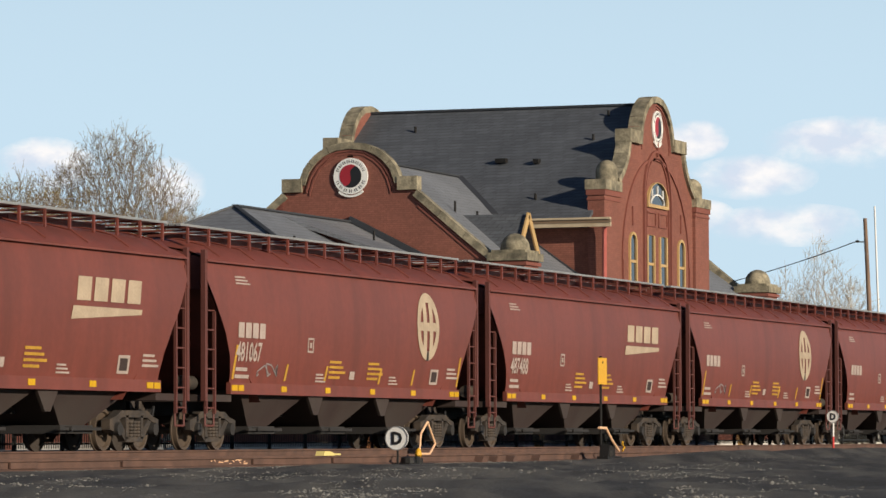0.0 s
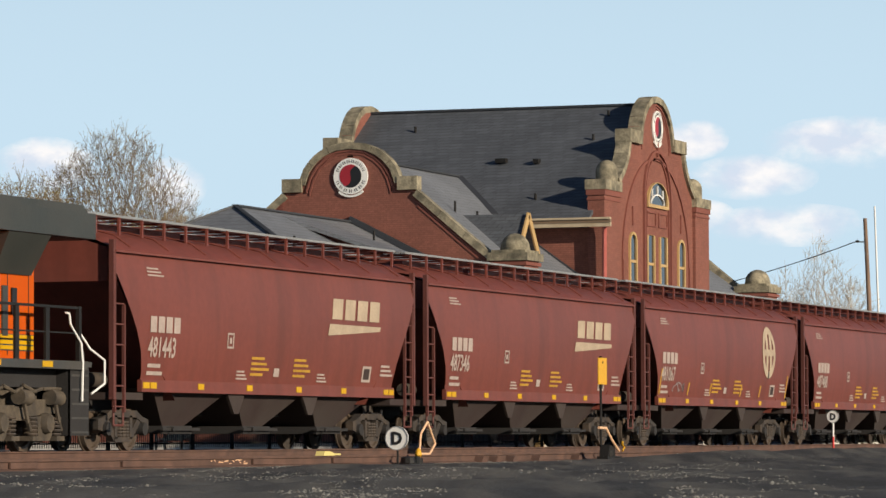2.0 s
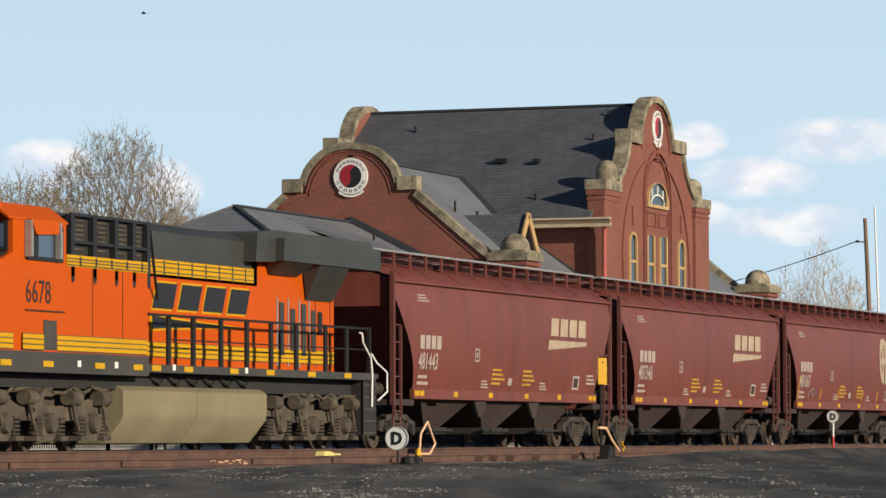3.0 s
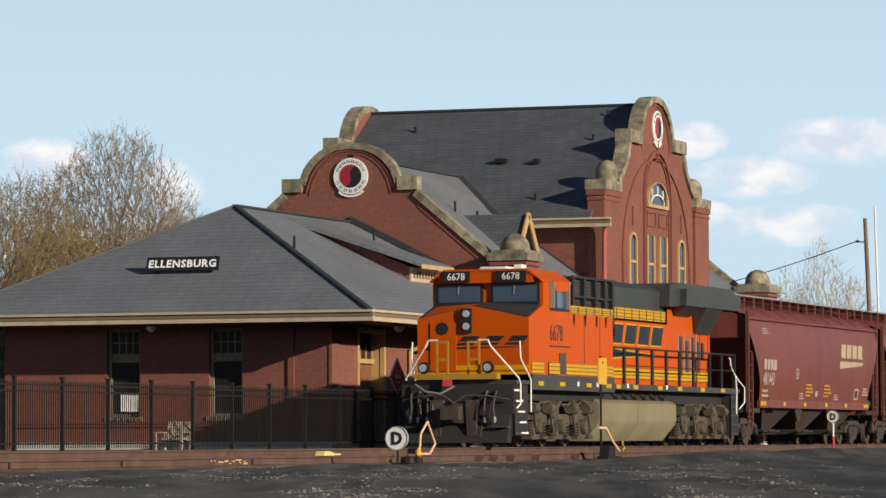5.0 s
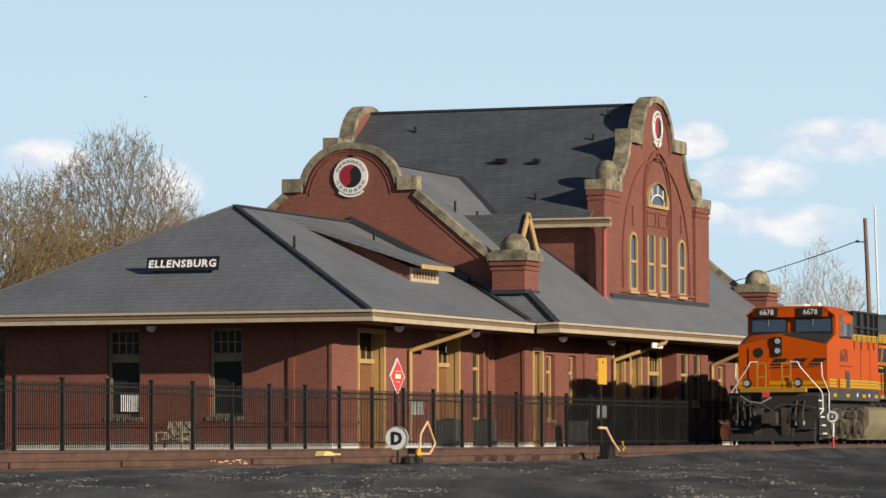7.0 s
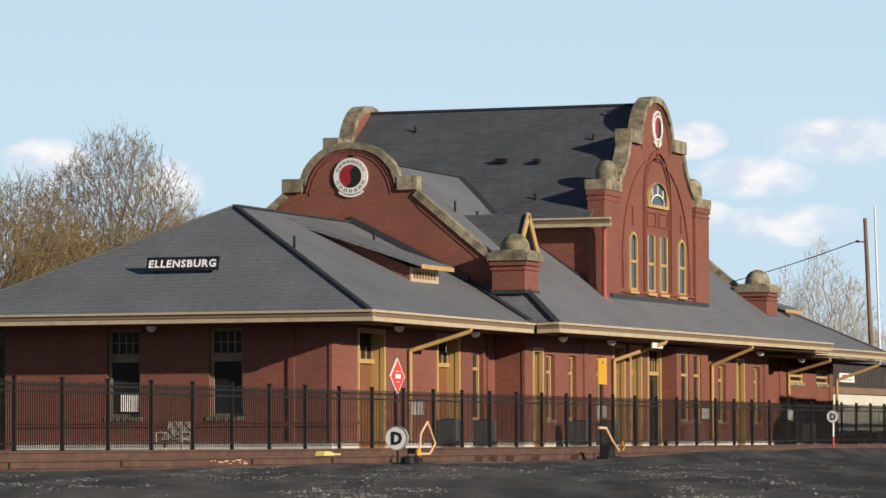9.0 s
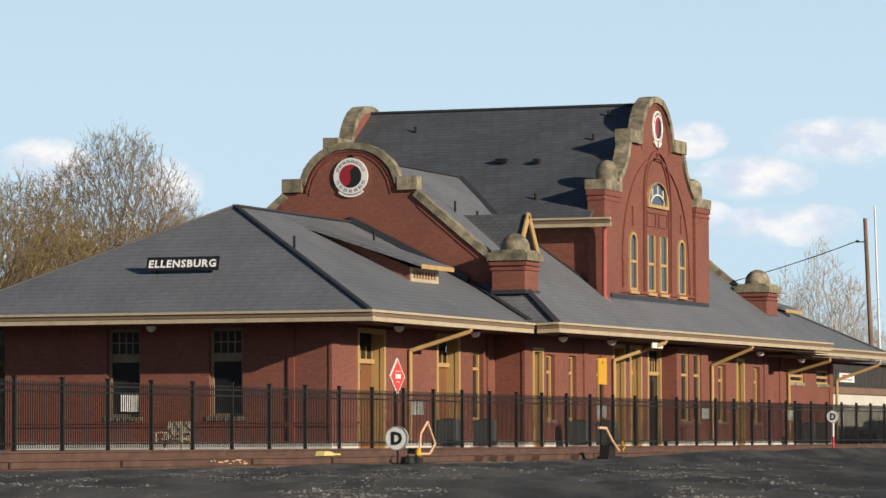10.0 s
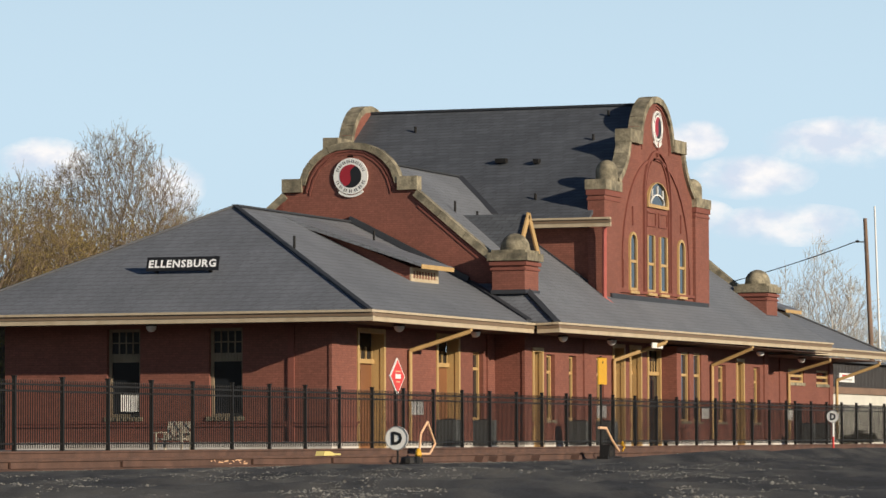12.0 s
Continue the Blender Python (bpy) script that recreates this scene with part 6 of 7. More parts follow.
        # walkway hand rails
        P("hand_rail", Mesh().beam((7.35, s * 1.5, 2.7), (19.7, s * 1.5, 2.72), 0.05), BLACKIRON)
        P("hand_rail", Mesh().beam((8.3, s * 1.5, 2.22), (19.7, s * 1.5, 2.24), 0.03), BLACKIRON)
        for x in (8.35, 9.6, 11.05, 12.45, 13.8, 15.25, 17.0, 18.3):
            P("stanchion", Mesh().box(x - 0.08, s * 1.5 - 0.025, 1.7, x + 0.08, s * 1.5 + 0.025, 2.7), BLACKIRON)
        P("end_post", Mesh().box(19.66, s * 1.5 - 0.04, 1.7, 19.76, s * 1.5 + 0.04, 2.75), BLACKIRON)
    P("rear_cabinet", Mesh().box(18.75, -0.9, 1.7, 19.0, 0.9, 3.2), ORANGE)
    return loco


LAMPGLASS = material("silver_lamp_glass", (0.62, 0.62, 0.6), 0.15, metal=0.6, vary=0.05)
OCHREDK = material("dull_yellow_edge", (0.36, 0.2, 0.02), 0.6)
LOCO = make_locomotive()
LOCO.matrix_basis = pose(LOCO_X0, TRACK_Y, 0)
MOVERS.append((LOCO, LOCO_X0))


# ---------- iron fence along the platform ----------
FENCE_Y, BAY = 36.2, 2.37
fence = thing("fence", "black iron picket fence along the platform", "fence")
pick = Mesh()
for i in range(20):
    x = 0.1 + i * 0.1145
    pick.box(x - 0.009, -0.009, 0.1, x + 0.009, 0.009, 1.53)
    pick.v += [(x - 0.012, -0.012, 1.53), (x + 0.012, -0.012, 1.53), (x + 0.012, 0.012, 1.53), (x - 0.012, 0.012, 1.53), (x, 0, 1.57)]
    k = len(pick.v) - 5
    pick.f += [(k, k + 1, k + 4), (k + 1, k + 2, k + 4), (k + 2, k + 3, k + 4), (k + 3, k, k + 4)]
pick = pick.data("picketing")
single = Mesh().box(-0.009, -0.009, 0.1, 0.009, 0.009, 1.53).cyl((0, 0, 1.53), (0, 0, 1.57), 0.016, 0.002, 4).data("picket")
post = Mesh().box(-0.04, -0.04, 0, 0.04, 0.04, 1.61).box(-0.05, -0.05, 1.61, 0.05, 0.05, 1.64).data("post")
rail = Mesh().box(0.04, -0.02, -0.02, BAY - 0.04, 0.02, 0.02).data("rail")
for i in range(42):
    x = 72.57 + i * BAY - (1.08 if i > 28 else 0)
    ob = part("post", post, BLACKIRON, fence)
    ob.location = (x, FENCE_Y, FLOOR)
    if i < 15:
        for j in range(20):
            ob = part("picket", single, BLACKIRON, fence)
            ob.location = (x + 0.1 + j * 0.1145, FENCE_Y, FLOOR)
    else:
        ob = part("picketing", pick, BLACKIRON, fence, kind="stuff")
        ob.location = (x, FENCE_Y, FLOOR)
    for z in (0.2, 1.32, 1.46):
        ob = part("rail", rail, BLACKIRON, fence)
        ob.location = (x, FENCE_Y, FLOOR + z)

# white notices wired to the fence
for x, z, w, h in ((80.44, 0.85, 0.93, 0.4), (99.4, 0.87, 0.88, 0.39), (116.1, 0.86, 0.95, 0.41), (127.88, 0.88, 0.83, 0.4), (139.23, 0.87, 0.8, 0.42)):
    n = thing("notice", "plain white notice board on the iron fence", "notice board", "fence notices")
    part("board", Mesh().box(x, FENCE_Y + 0.025, z, x + w, FENCE_Y + 0.05, z + h), WHITE, n)

# ---------- signs ----------
def ring_disc(m, c, r0, r1, depth, axis, n=36):
    """A flat ring (or disc, r0 = 0) facing -x or -y."""
    pts = []
    for i in range(n):
        a, b = 2 * math.pi * i / n, 2 * math.pi * (i + 1) / n
        q = [(r1 * math.cos(a), r1 * math.sin(a)), (r1 * math.cos(b), r1 * math.sin(b)), (r0 * math.cos(b), r0 * math.sin(b)), (r0 * math.cos(a), r0 * math.sin(a))]
        if r0 == 0:
            q = q[:3]
        if axis == "x":
            m.prism([(c[1] + u, c[2] + v) for u, v in q], "x", c[0] - depth, c[0])
        else:
            m.prism([(c[0] + u, c[2] + v) for u, v in q], "y", c[1] - depth, c[1])
    return m


def monad(c, r, axis, label):
    """Round railway emblem: white ring, red and black halves with an S-shaped border, dark bars for the lettering."""
    s = thing("emblem", label, "sign", "gable emblems")
    part("disc", ring_disc(Mesh(), c, 0, r, 0.06, axis), WHITE, s)

    def put(u, v, d):
        return (c[0] - 0.06 - d, c[1] - u, c[2] + v) if axis == "x" else (c[0] + u, c[1] - 0.06 - d, c[2] + v)

    def blade(flip):
        q = r * 0.64
        pts = [(q * math.cos(radians(a)), q * math.sin(radians(a))) for a in range(60, 241, 12)]
        k = len(pts)
        a0 = radians(240)
        # back along the S curve
        d = Vector((math.cos(a0), math.sin(a0)))
        sc = []
        for i in range(1, 16):
            t = 1 - 2 * i / 16
            nrm = Vector((-d.y, d.x))
            off = math.sin(t * math.pi) * 0.24 * q
            p = d * (q * t) + nrm * off
            sc.append((p.x, p.y))
        out = pts + sc
        return [(-u, -v) for u, v in out] if flip else out
    for flip, mat in ((False, MUTEDRED), (True, BLACK)):
        o = blade(flip)
        m = Mesh()
        k = len(o)
        m.v = [put(u, v, 0.0) for u, v in o] + [put(u, v, 0.012) for u, v in o]
        m.f = [tuple(range(k)), tuple(range(k, 2 * k))] + [(i, (i + 1) % k, k + (i + 1) % k, k + i) for i in range(k)]
        part("half", m, mat, s)
    for span, count in (((155, 25), 8), ((205, 335), 7)):
        for i in range(count):
            a = radians(span[0] + (span[1] - span[0]) * i / (count - 1))
            rim = Mesh()
            for e in (-1, 1):
                ca, sa = math.cos(a + e * 0.07), math.sin(a + e * 0.07)
                k = len(rim.v)
                w = 0.011
                n0 = [(r * 0.74 * ca + w * sa, r * 0.74 * sa - w * ca), (r * 0.91 * ca + w * sa, r * 0.91 * sa - w * ca), (r * 0.91 * ca - w * sa, r * 0.91 * sa + w * ca), (r * 0.74 * ca - w * sa, r * 0.74 * sa + w * ca)]
                rim.v += [put(u, v, 0) for u, v in n0] + [put(u, v, 0.01) for u, v in n0]
                rim.f += [tuple(k + j for j in q) for q in ((0, 1, 2, 3), (4, 7, 6, 5), (0, 4, 5, 1), (1, 5, 6, 2), (2, 6, 7, 3), (3, 7, 4, 0))]
            part("rim_mark", rim, BLACK, s)
    tail = Mesh()
    for i in range(9):
        a, b = radians(230 + i * 9), radians(230 + (i + 1) * 9)
        q = [(r * 1.05 * math.cos(a), r * 1.05 * math.sin(a)), (r * 1.05 * math.cos(b), r * 1.05 * math.sin(b)), (r * 1.16 * math.cos(b), r * 1.16 * math.sin(b)), (r * 1.16 * math.cos(a), r * 1.16 * math.sin(a))]
        k = len(tail.v)
        tail.v += [put(u, v, -0.06) for u, v in q] + [put(u, v, 0) for u, v in q]
        tail.f += [tuple(k + j for j in g) for g in ((0, 1, 2, 3), (4, 7, 6, 5), (0, 4, 5, 1), (1, 5, 6, 2), (2, 6, 7, 3), (3, 7, 4, 0))]
    part("lower_plate", tail, WHITE, s)


monad((MID_X0 - 0.02, 47.73, 9.17), 0.62, "x", "round white emblem with red and black halves on the brick gable")
monad((XC + 0.12, MID_Y - 0.02, 11.79), 0.64, "y", "round white emblem with red and black halves high on the gable")

# white raised to make up for the weak grazing sun on the letters
SIGNWHITE = material("brightened_white_letters", (0.9, 0.9, 0.88), 0.5, vary=0.03)
name_sign = thing("name_sign", "black board with white station name standing on the slate roof", "sign")
NX0, NY0, NY1, NZ = 110.2, 46.42, 48.8, 5.38
LEAN = Matrix.Translation((NX0, 0, NZ)) @ Matrix.Rotation(radians(17), 4, "Y") @ Matrix.Translation((-NX0, 0, -NZ))


def leaned(me):
    me.transform(LEAN)
    return me


part("board", leaned(Mesh().box(NX0, NY0, NZ, NX0 + 0.05, NY1, NZ + 0.44).data("board")), BLACK, name_sign)
word = lettering("ELLENSBURG", 0.33, 0.004, 1.0, bold=0.011, spacing=1.14)
wx = [v.co.x for v in word.vertices]
word.transform(Matrix.Diagonal(((NY1 - NY0 - 0.16) / (max(wx) - min(wx)), 1, 1, 1)))
wx = [v.co.x for v in word.vertices]
part("letters", leaned(moved(word, (NX0 - 0.008, NY1 - 0.08 + min(wx), NZ + 0.105), -90)), SIGNWHITE, name_sign)
for y in (NY0 + 0.3, NY1 - 0.3):
    part("foot", leaned(Mesh().box(NX0 + 0.05, y - 0.03, NZ - 0.02, NX0 + 0.25, y + 0.03, NZ + 0.05).data("foot")), BLACKIRON, name_sign)

# red diamond board on a post behind the fence
dia = thing("diamond_sign", "red diamond warning board with a white edge on a post", "sign")
DX, DY, DZ = 99.2, 36.6, 1.9
for k, (hw, hh, mat, d) in enumerate(((0.58, 0.5, WHITE, 0.0), (0.51, 0.44, SIGNRED, 0.012))):
    part("board", Mesh().prism([(DX - hw, DZ), (DX, DZ - hh), (DX + hw, DZ), (DX, DZ + hh)], "y", DY - 0.03 - d, DY - d + 0.0), mat, dia)
part("writing", Mesh().box(DX - 0.2, DY - 0.05, DZ - 0.06, DX + 0.2, DY - 0.043, DZ + 0.06), WHITE, dia)
part("writing", Mesh().box(DX - 0.18, DY - 0.05, DZ + 0.12, DX + 0.18, DY - 0.043, DZ + 0.15).box(DX - 0.16, DY - 0.05, DZ - 0.16, DX + 0.16, DY - 0.043, DZ - 0.13), ORANGEROD, dia)
part("post", Mesh().box(DX - 0.04, DY, FLOOR, DX + 0.04, DY + 0.06, DZ + 0.3), BLACKIRON, dia)


def derail_sign(x, y, z, r, pole_red):
    s = thing("derail_sign", "round white board with a black letter beside the track", "sign", "derail signs")
    part("board", ring_disc(Mesh(), (x, y, z), 0, r, 0.02, "x"), WHITE, s)
    part("rim", ring_disc(Mesh(), (x - 0.02, y, z), r * 0.93, r * 1.0, 0.008, "x"), GALV, s)
    le = lettering("D", r * 1.42, 0.01, 0.92, align="CENTER", bold=0.012)
    part("letter", moved(le, (x - 0.024, y, z - r * 0.49), -90), BLACK, s)
    low = -0.2
    part("pole", Mesh().cyl((x + 0.03, y, low), (x + 0.03, y, z), 0.03 if pole_red else 0.02, None, 8), WHITE if pole_red else BLACKIRON, s)
    if pole_red:
        part("band", Mesh().cyl((x + 0.03, y, low), (x + 0.03, y, low + 0.45), 0.034, None, 8), SIGNRED, s)


derail_sign(61.0, 22.5, 0.22, 0.2, False)
derail_sign(116.9, 29.0, 0.86, 0.19, True)


# ---------- switch stands and lineside bits ----------
def place(x_px, y):
    """Distance along the track at which the line of sight of that bearing crosses y."""
    return y / math.tan(HEAD - math.atan((x_px - 784) / 6974.2))


def at_bearing(px, dist):
    a = HEAD - math.atan((px - 784) / 6974.2)
    return dist * math.cos(a), dist * math.sin(a)


sw = thing("switch_stand", "low switch stand with an orange lever beside the siding", "switch stand")
sx, sy = place(1077, 24.2), 24.2
part("base", Mesh().box(sx - 0.5, sy - 0.12, -0.3, sx + 0.5, sy + 0.12, -0.16).lathe((sx - 0.15, sy, -0.16), [(0.16, 0), (0.17, 0.12), (0.12, 0.2), (0.05, 0.22)], 12), BLACKIRON, sw)
part("housing", Mesh().prism([(sx - 0.4, -0.16), (sx + 0.1, -0.16), (sx + 0.02, 0.06), (sx - 0.3, 0.08)], "y", sy - 0.1, sy + 0.1), BLACKIRON, sw)
part("lever", Mesh().tube([(sx + 0.2, sy - 0.14, -0.05), (sx - 0.35, sy - 0.16, 0.18), (sx - 0.75, sy - 0.16, 0.42), (sx - 1.25, sy - 0.16, 0.43)], 0.028, 8), ORANGEROD, sw, "orange painted lever")
part("hook", Mesh().tube([(sx + 0.6, sy - 0.1, -0.05), (sx + 0.72, sy - 0.1, 0.02), (sx + 0.58, sy - 0.1, 0.1), (sx + 0.62, sy - 0.1, 0.14)], 0.02), YELLOW, sw)

tgt = thing("switch_target", "yellow rectangular target on a tall dark pole", "signal target")
tx, ty = place(1062, 26.9), 26.9
part("pole", Mesh().cyl((tx, ty, -0.25), (tx, ty, 2.1), 0.03, None, 8), BLACKIRON, tgt)
part("target", Mesh().box(tx - 0.32, ty - 0.05, 1.45, tx + 0.32, ty - 0.03, 2.06), YELLOW, tgt)
part("target_bolt", Mesh().cyl((tx, ty - 0.06, 1.96), (tx, ty - 0.05, 1.96), 0.03), BLACK, tgt)

th = thing("switch_lever", "bent orange and white lever loop of a hand switch", "switch lever")
hx, hy = place(744, 24.2), 24.2
part("loop", Mesh().tube([(hx - 0.1, hy, -0.06), (hx - 0.02, hy, 0.3), (hx + 0.34, hy, 0.52), (hx + 0.75, hy, 0.12), (hx + 0.45, hy, -0.06), (hx - 0.1, hy, -0.06)], 0.022, 8), ORANGEROD, th)
part("weight", Mesh().lathe((hx - 0.15, hy, -0.12), [(0.03, 0), (0.07, 0.04), (0.05, 0.12), (0.02, 0.16)], 10), YELLOW, th)
part("base", Mesh().box(hx - 1.0, hy - 0.15, -0.32, hx + 0.3, hy + 0.15, -0.22).lathe((hx - 0.7, hy, -0.22), [(0.14, 0), (0.12, 0.1), (0.04, 0.12)], 10).lathe((hx - 0.2, hy, -0.22), [(0.1, 0), (0.1, 0.08), (0.04, 0.1)], 10).box(hx - 0.5, hy - 0.1, -0.22, hx - 0.35, hy + 0.1, -0.1), BLACKIRON, th)

ch = thing("rail_chock", "yellow painted wheel chock lying on the siding rail", "wheel chock")
PALEYELLOW = material("sun_bleached_yellow", (0.68, 0.56, 0.2), 0.6, vary=0.1)
cx = place(575, 24.85)
part("block", Mesh().prism([(cx - 0.26, -0.075), (cx + 0.26, -0.075), (cx + 0.22, -0.03), (cx + 0.05, 0.0), (cx - 0.2, 0.005)], "y", 24.78, 24.94), PALEYELLOW, ch)
part("handle", Mesh().cyl((cx + 0.24, 24.86, -0.055), (cx + 0.72, 24.86, -0.055), 0.018), PALEYELLOW, ch)

# joint bars and rail braces on the near rail of the siding
for x in (place(840, 24.85), place(865, 24.85), place(895, 24.85), place(940, 24.85), place(1010, 24.85)):
    b = Mesh().prism([(x - 0.18, -0.2), (x + 0.18, -0.2), (x + 0.06, -0.07), (x - 0.06, -0.07)], "y", 24.66, 24.84)
    part("rail_brace", moved(b.data("rail_brace"), (0, -SIDE_Y, 0.02)), RUST, side_track)
for px in (36, 232, 460, 600):
    x = place(px, 24.85)
    part("joint_bar", moved(Mesh().box(x - 0.45, 24.79, -0.15, x + 0.45, 24.815, -0.06).data("joint_bar"), (0, -SIDE_Y, 0.02)), RUST, side_track)

scrawl_rnd = random.Random(6)
for px0, px1, n in ((372, 405, 7), (408, 440, 7)):
    scrawl = Mesh()
    for i in range(n):
        x, z = place(px0 + (px1 - px0) * (i + scrawl_rnd.random()) / n, 24.8), scrawl_rnd.uniform(-0.14, -0.07)
        scrawl.beam((x, 24.832, z), (x + scrawl_rnd.uniform(-0.15, 0.2), 24.832, z + scrawl_rnd.uniform(-0.02, 0.04)), 0.008, 0.016)
    part("paint_mark", moved(scrawl.data("paint_mark"), (0, -SIDE_Y, 0.02)), ORANGEROD, side_track, "faded orange paint scrawl")

# ---------- cooling units and bits behind the fence ----------
def cooler(x, y, w, d, h):
    c = thing("cooling_unit", "dark metal outdoor cooling unit on the platform", "air conditioner", "cooling units")
    part("case", Mesh().box(x, y, FLOOR + 0.06, x + w, y + d, FLOOR + h), COOLER, c)
    part("top_grille", Mesh().lathe((x + w / 2, y + d / 2, FLOOR + h), [(w * 0.38, 0), (w * 0.38, 0.03), (0.05, 0.05)], 16), BLACKIRON, c)
    for i in range(8):
        z = FLOOR + 0.14 + i * (h - 0.25) / 8
        part("slat", Mesh().box(x + 0.05, y - 0.012, z, x + w - 0.05, y, z + 0.03), COOLER, c)
    part("pad", Mesh().box(x - 0.06, y - 0.06, FLOOR, x + w + 0.06, y + d + 0.06, FLOOR + 0.06), CONCRETE, c)


COOLER = material("grey_green_case", (0.1, 0.105, 0.1), 0.6, vary=0.2)
for px, w in ((804, 0.55), (868, 0.55), (1036, 0.6), (1083, 0.6), (1436, 0.6), (1462, 0.6)):
    cooler(place(px, 40.4), 40.4, w, 0.62, 0.88)

seat = thing("slatted_chair", "pale slatted metal chair on the platform", "chair")
bx, by = place(312, 37.6), 37.6
CHAIRWOOD = material("pale_weathered_wood", (0.42, 0.37, 0.29), 0.8, vary=0.2)
for i in range(7):
    y = by - 0.255 + i * 0.085
    part("back_slat", Mesh().prism([(bx, 0.2), (bx + 0.03, 0.2), (bx + 0.2, 0.66), (bx + 0.17, 0.66)], "y", y - 0.03, y + 0.03), CHAIRWOOD, seat)
part("back_rail", Mesh().box(bx + 0.13, by - 0.3, 0.5, bx + 0.18, by + 0.3, 0.56), CHAIRWOOD, seat)
part("seat", Mesh().box(bx - 0.5, by - 0.28, 0.22, bx, by + 0.28, 0.26), CHAIRWOOD, seat)
for y in (by - 0.33, by + 0.33):
    part("armrest", Mesh().box(bx - 0.55, y - 0.05, 0.38, bx + 0.12, y + 0.05, 0.41), CHAIRWOOD, seat)
    for x in (bx - 0.48, bx + 0.06):
        part("leg", Mesh().box(x - 0.03, y - 0.02, FLOOR, x + 0.03, y + 0.02, 0.38), CHAIRWOOD, seat)

# lamps under the eaves
for px, y in ((285, 0), (706, 41.3), (841, 41.3), (996, 40.6), (1082, 40.6), (1345, 40.6), (1418, 41.2)):
    if y:
        p = (place(px, y), y, 3.7 if px < 1400 else 3.6)
    else:
        p = (108.8, 48.0, 3.7)
    la = thing("eave_lamp", "white glass dome lamp under the eaves", "lamp", "eave lamps", at=p)
    part("base", Mesh().cyl((0, 0, 0), (0, 0, -0.05), 0.17, None, 16), BLACKIRON, la)
    part("dome", Mesh().lathe((0, 0, -0.05), [(0.16, 0), (0.155, -0.06), (0.12, -0.13), (0.06, -0.17), (0.01, -0.18)], 16), DOME, la)

# street lamp arm behind the far chimney
sl = thing("street_lamp", "dark street lamp with a short arm", "street lamp")
lx, ly = place(1376, 64), 64
part("pole", Mesh().cyl((lx, ly, FLOOR), (lx, ly, 8.6), 0.1, 0.08), BLACKIRON, sl)
part("arm", Mesh().beam((lx, ly, 8.5), (lx - 0.6, ly + 0.3, 8.5), 0.08), BLACKIRON, sl)
part("head", Mesh().box(lx - 1.2, ly + 0.1, 8.35, lx - 0.5, ly + 0.5, 8.6), BLACKIRON, sl)

# utility pole with cable, and a thin white mast
up = thing("utility_pole", "weathered wooden utility pole with a cross cable", "utility pole")
ux, uy = place(1548, 52), 52.0
part("pole", Mesh().cyl((ux, uy, FLOOR), (ux - 0.1, uy + 0.5, 12.75), 0.16, 0.11, 12), PALEWOOD, up)
part("insulator", Mesh().lathe((ux - 0.3, uy + 0.9, 11.35), [(0.03, 0), (0.1, 0.05), (0.1, 0.12), (0.04, 0.16)], 10).beam((ux - 0.1, uy + 0.4, 11.4), (ux - 0.4, uy + 1.0, 11.4), 0.07), BLACKIRON, up)
span = []
a, b = Vector((ux - 0.3, uy + 0.9, 11.45)), Vector((*at_bearing(1120, 262), 9.3))
for i in range(13):
    t = i / 12
    q = a.lerp(b, t)
    q.z -= 1.6 * t * (1 - t)
    span.append(q)
part("cable", Mesh().tube(span, 0.03, 5), BLACK, up)
mast = thing("white_mast", "thin white metal mast", "mast")
wx_, wy_ = place(1561, 50), 50.0
part("pole", Mesh().cyl((wx_, wy_, FLOOR), (wx_ - 0.3, wy_ + 0.3, 13.0), 0.07, 0.05, 8), WHITE, mast)

# ---------- low buildings and fence beyond the depot ----------
BARK = material("grey_brown_bark", (0.16, 0.115, 0.075), 0.9, vary=0.3, scale=2)
SHED = material("dark_corrugated_metal", (0.075, 0.07, 0.068), 0.6, vary=0.2)
ROOFW = material("pale_metal_wall", (0.62, 0.6, 0.52), 0.6, vary=0.1)
shed = thing("freight_shed", "low dark corrugated freight shed with a pale lower wall", "shed")
SX0, SX1, SY = 177.0, 216.0, 46.0
part("wall", Mesh().box(SX0, SY, FLOOR, SX1, SY + 14, 2.38), ROOFW, shed)
part("fascia", Mesh().box(SX0 - 0.1, SY - 0.12, 2.38, SX1, SY + 14, 2.7), PALEWOOD, shed)
part("upper_wall", Mesh().box(SX0, SY - 0.02, 2.7, SX1, SY + 14, 3.9), SHED, shed)
for i in range(130):
    part("rib", Mesh().box(SX0 + 0.1 + i * 0.3, SY - 0.07, 2.72, SX0 + 0.2 + i * 0.3, SY - 0.02, 3.88), SHED, shed)
part("roof", Mesh().prism([(SY - 0.4, 3.9), (SY + 14.4, 3.9), (SY + 14.4, 4.0), (SY + 7, 4.25), (SY - 0.4, 4.0)], "x", SX0 - 0.3, SX1 + 0.3), SLATE_DARK, shed)
sb = thing("shop_sign", "white sign board with a red mark on a dark shed", "sign")
sgx = place(1484, SY - 0.1)
part("board", Mesh().box(sgx, SY - 0.13, 2.94, sgx + 3.0, SY - 0.08, 3.38), WHITE, sb)
part("mark", Mesh().box(sgx + 0.5, SY - 0.15, 3.2, sgx + 1.5, SY - 0.135, 3.3).box(sgx + 1.7, SY - 0.15, 3.22, sgx + 2.5, SY - 0.135, 3.3), SIGNRED, sb)
part("mark", Mesh().box(sgx + 0.5, SY - 0.15, 3.04, sgx + 2.4, SY - 0.135, 3.1), GALV, sb)
SHRUB = material("dark_shrub_leaves", (0.045, 0.05, 0.03), 0.8, vary=0.4, scale=3)
shrub_rnd = random.Random(19)
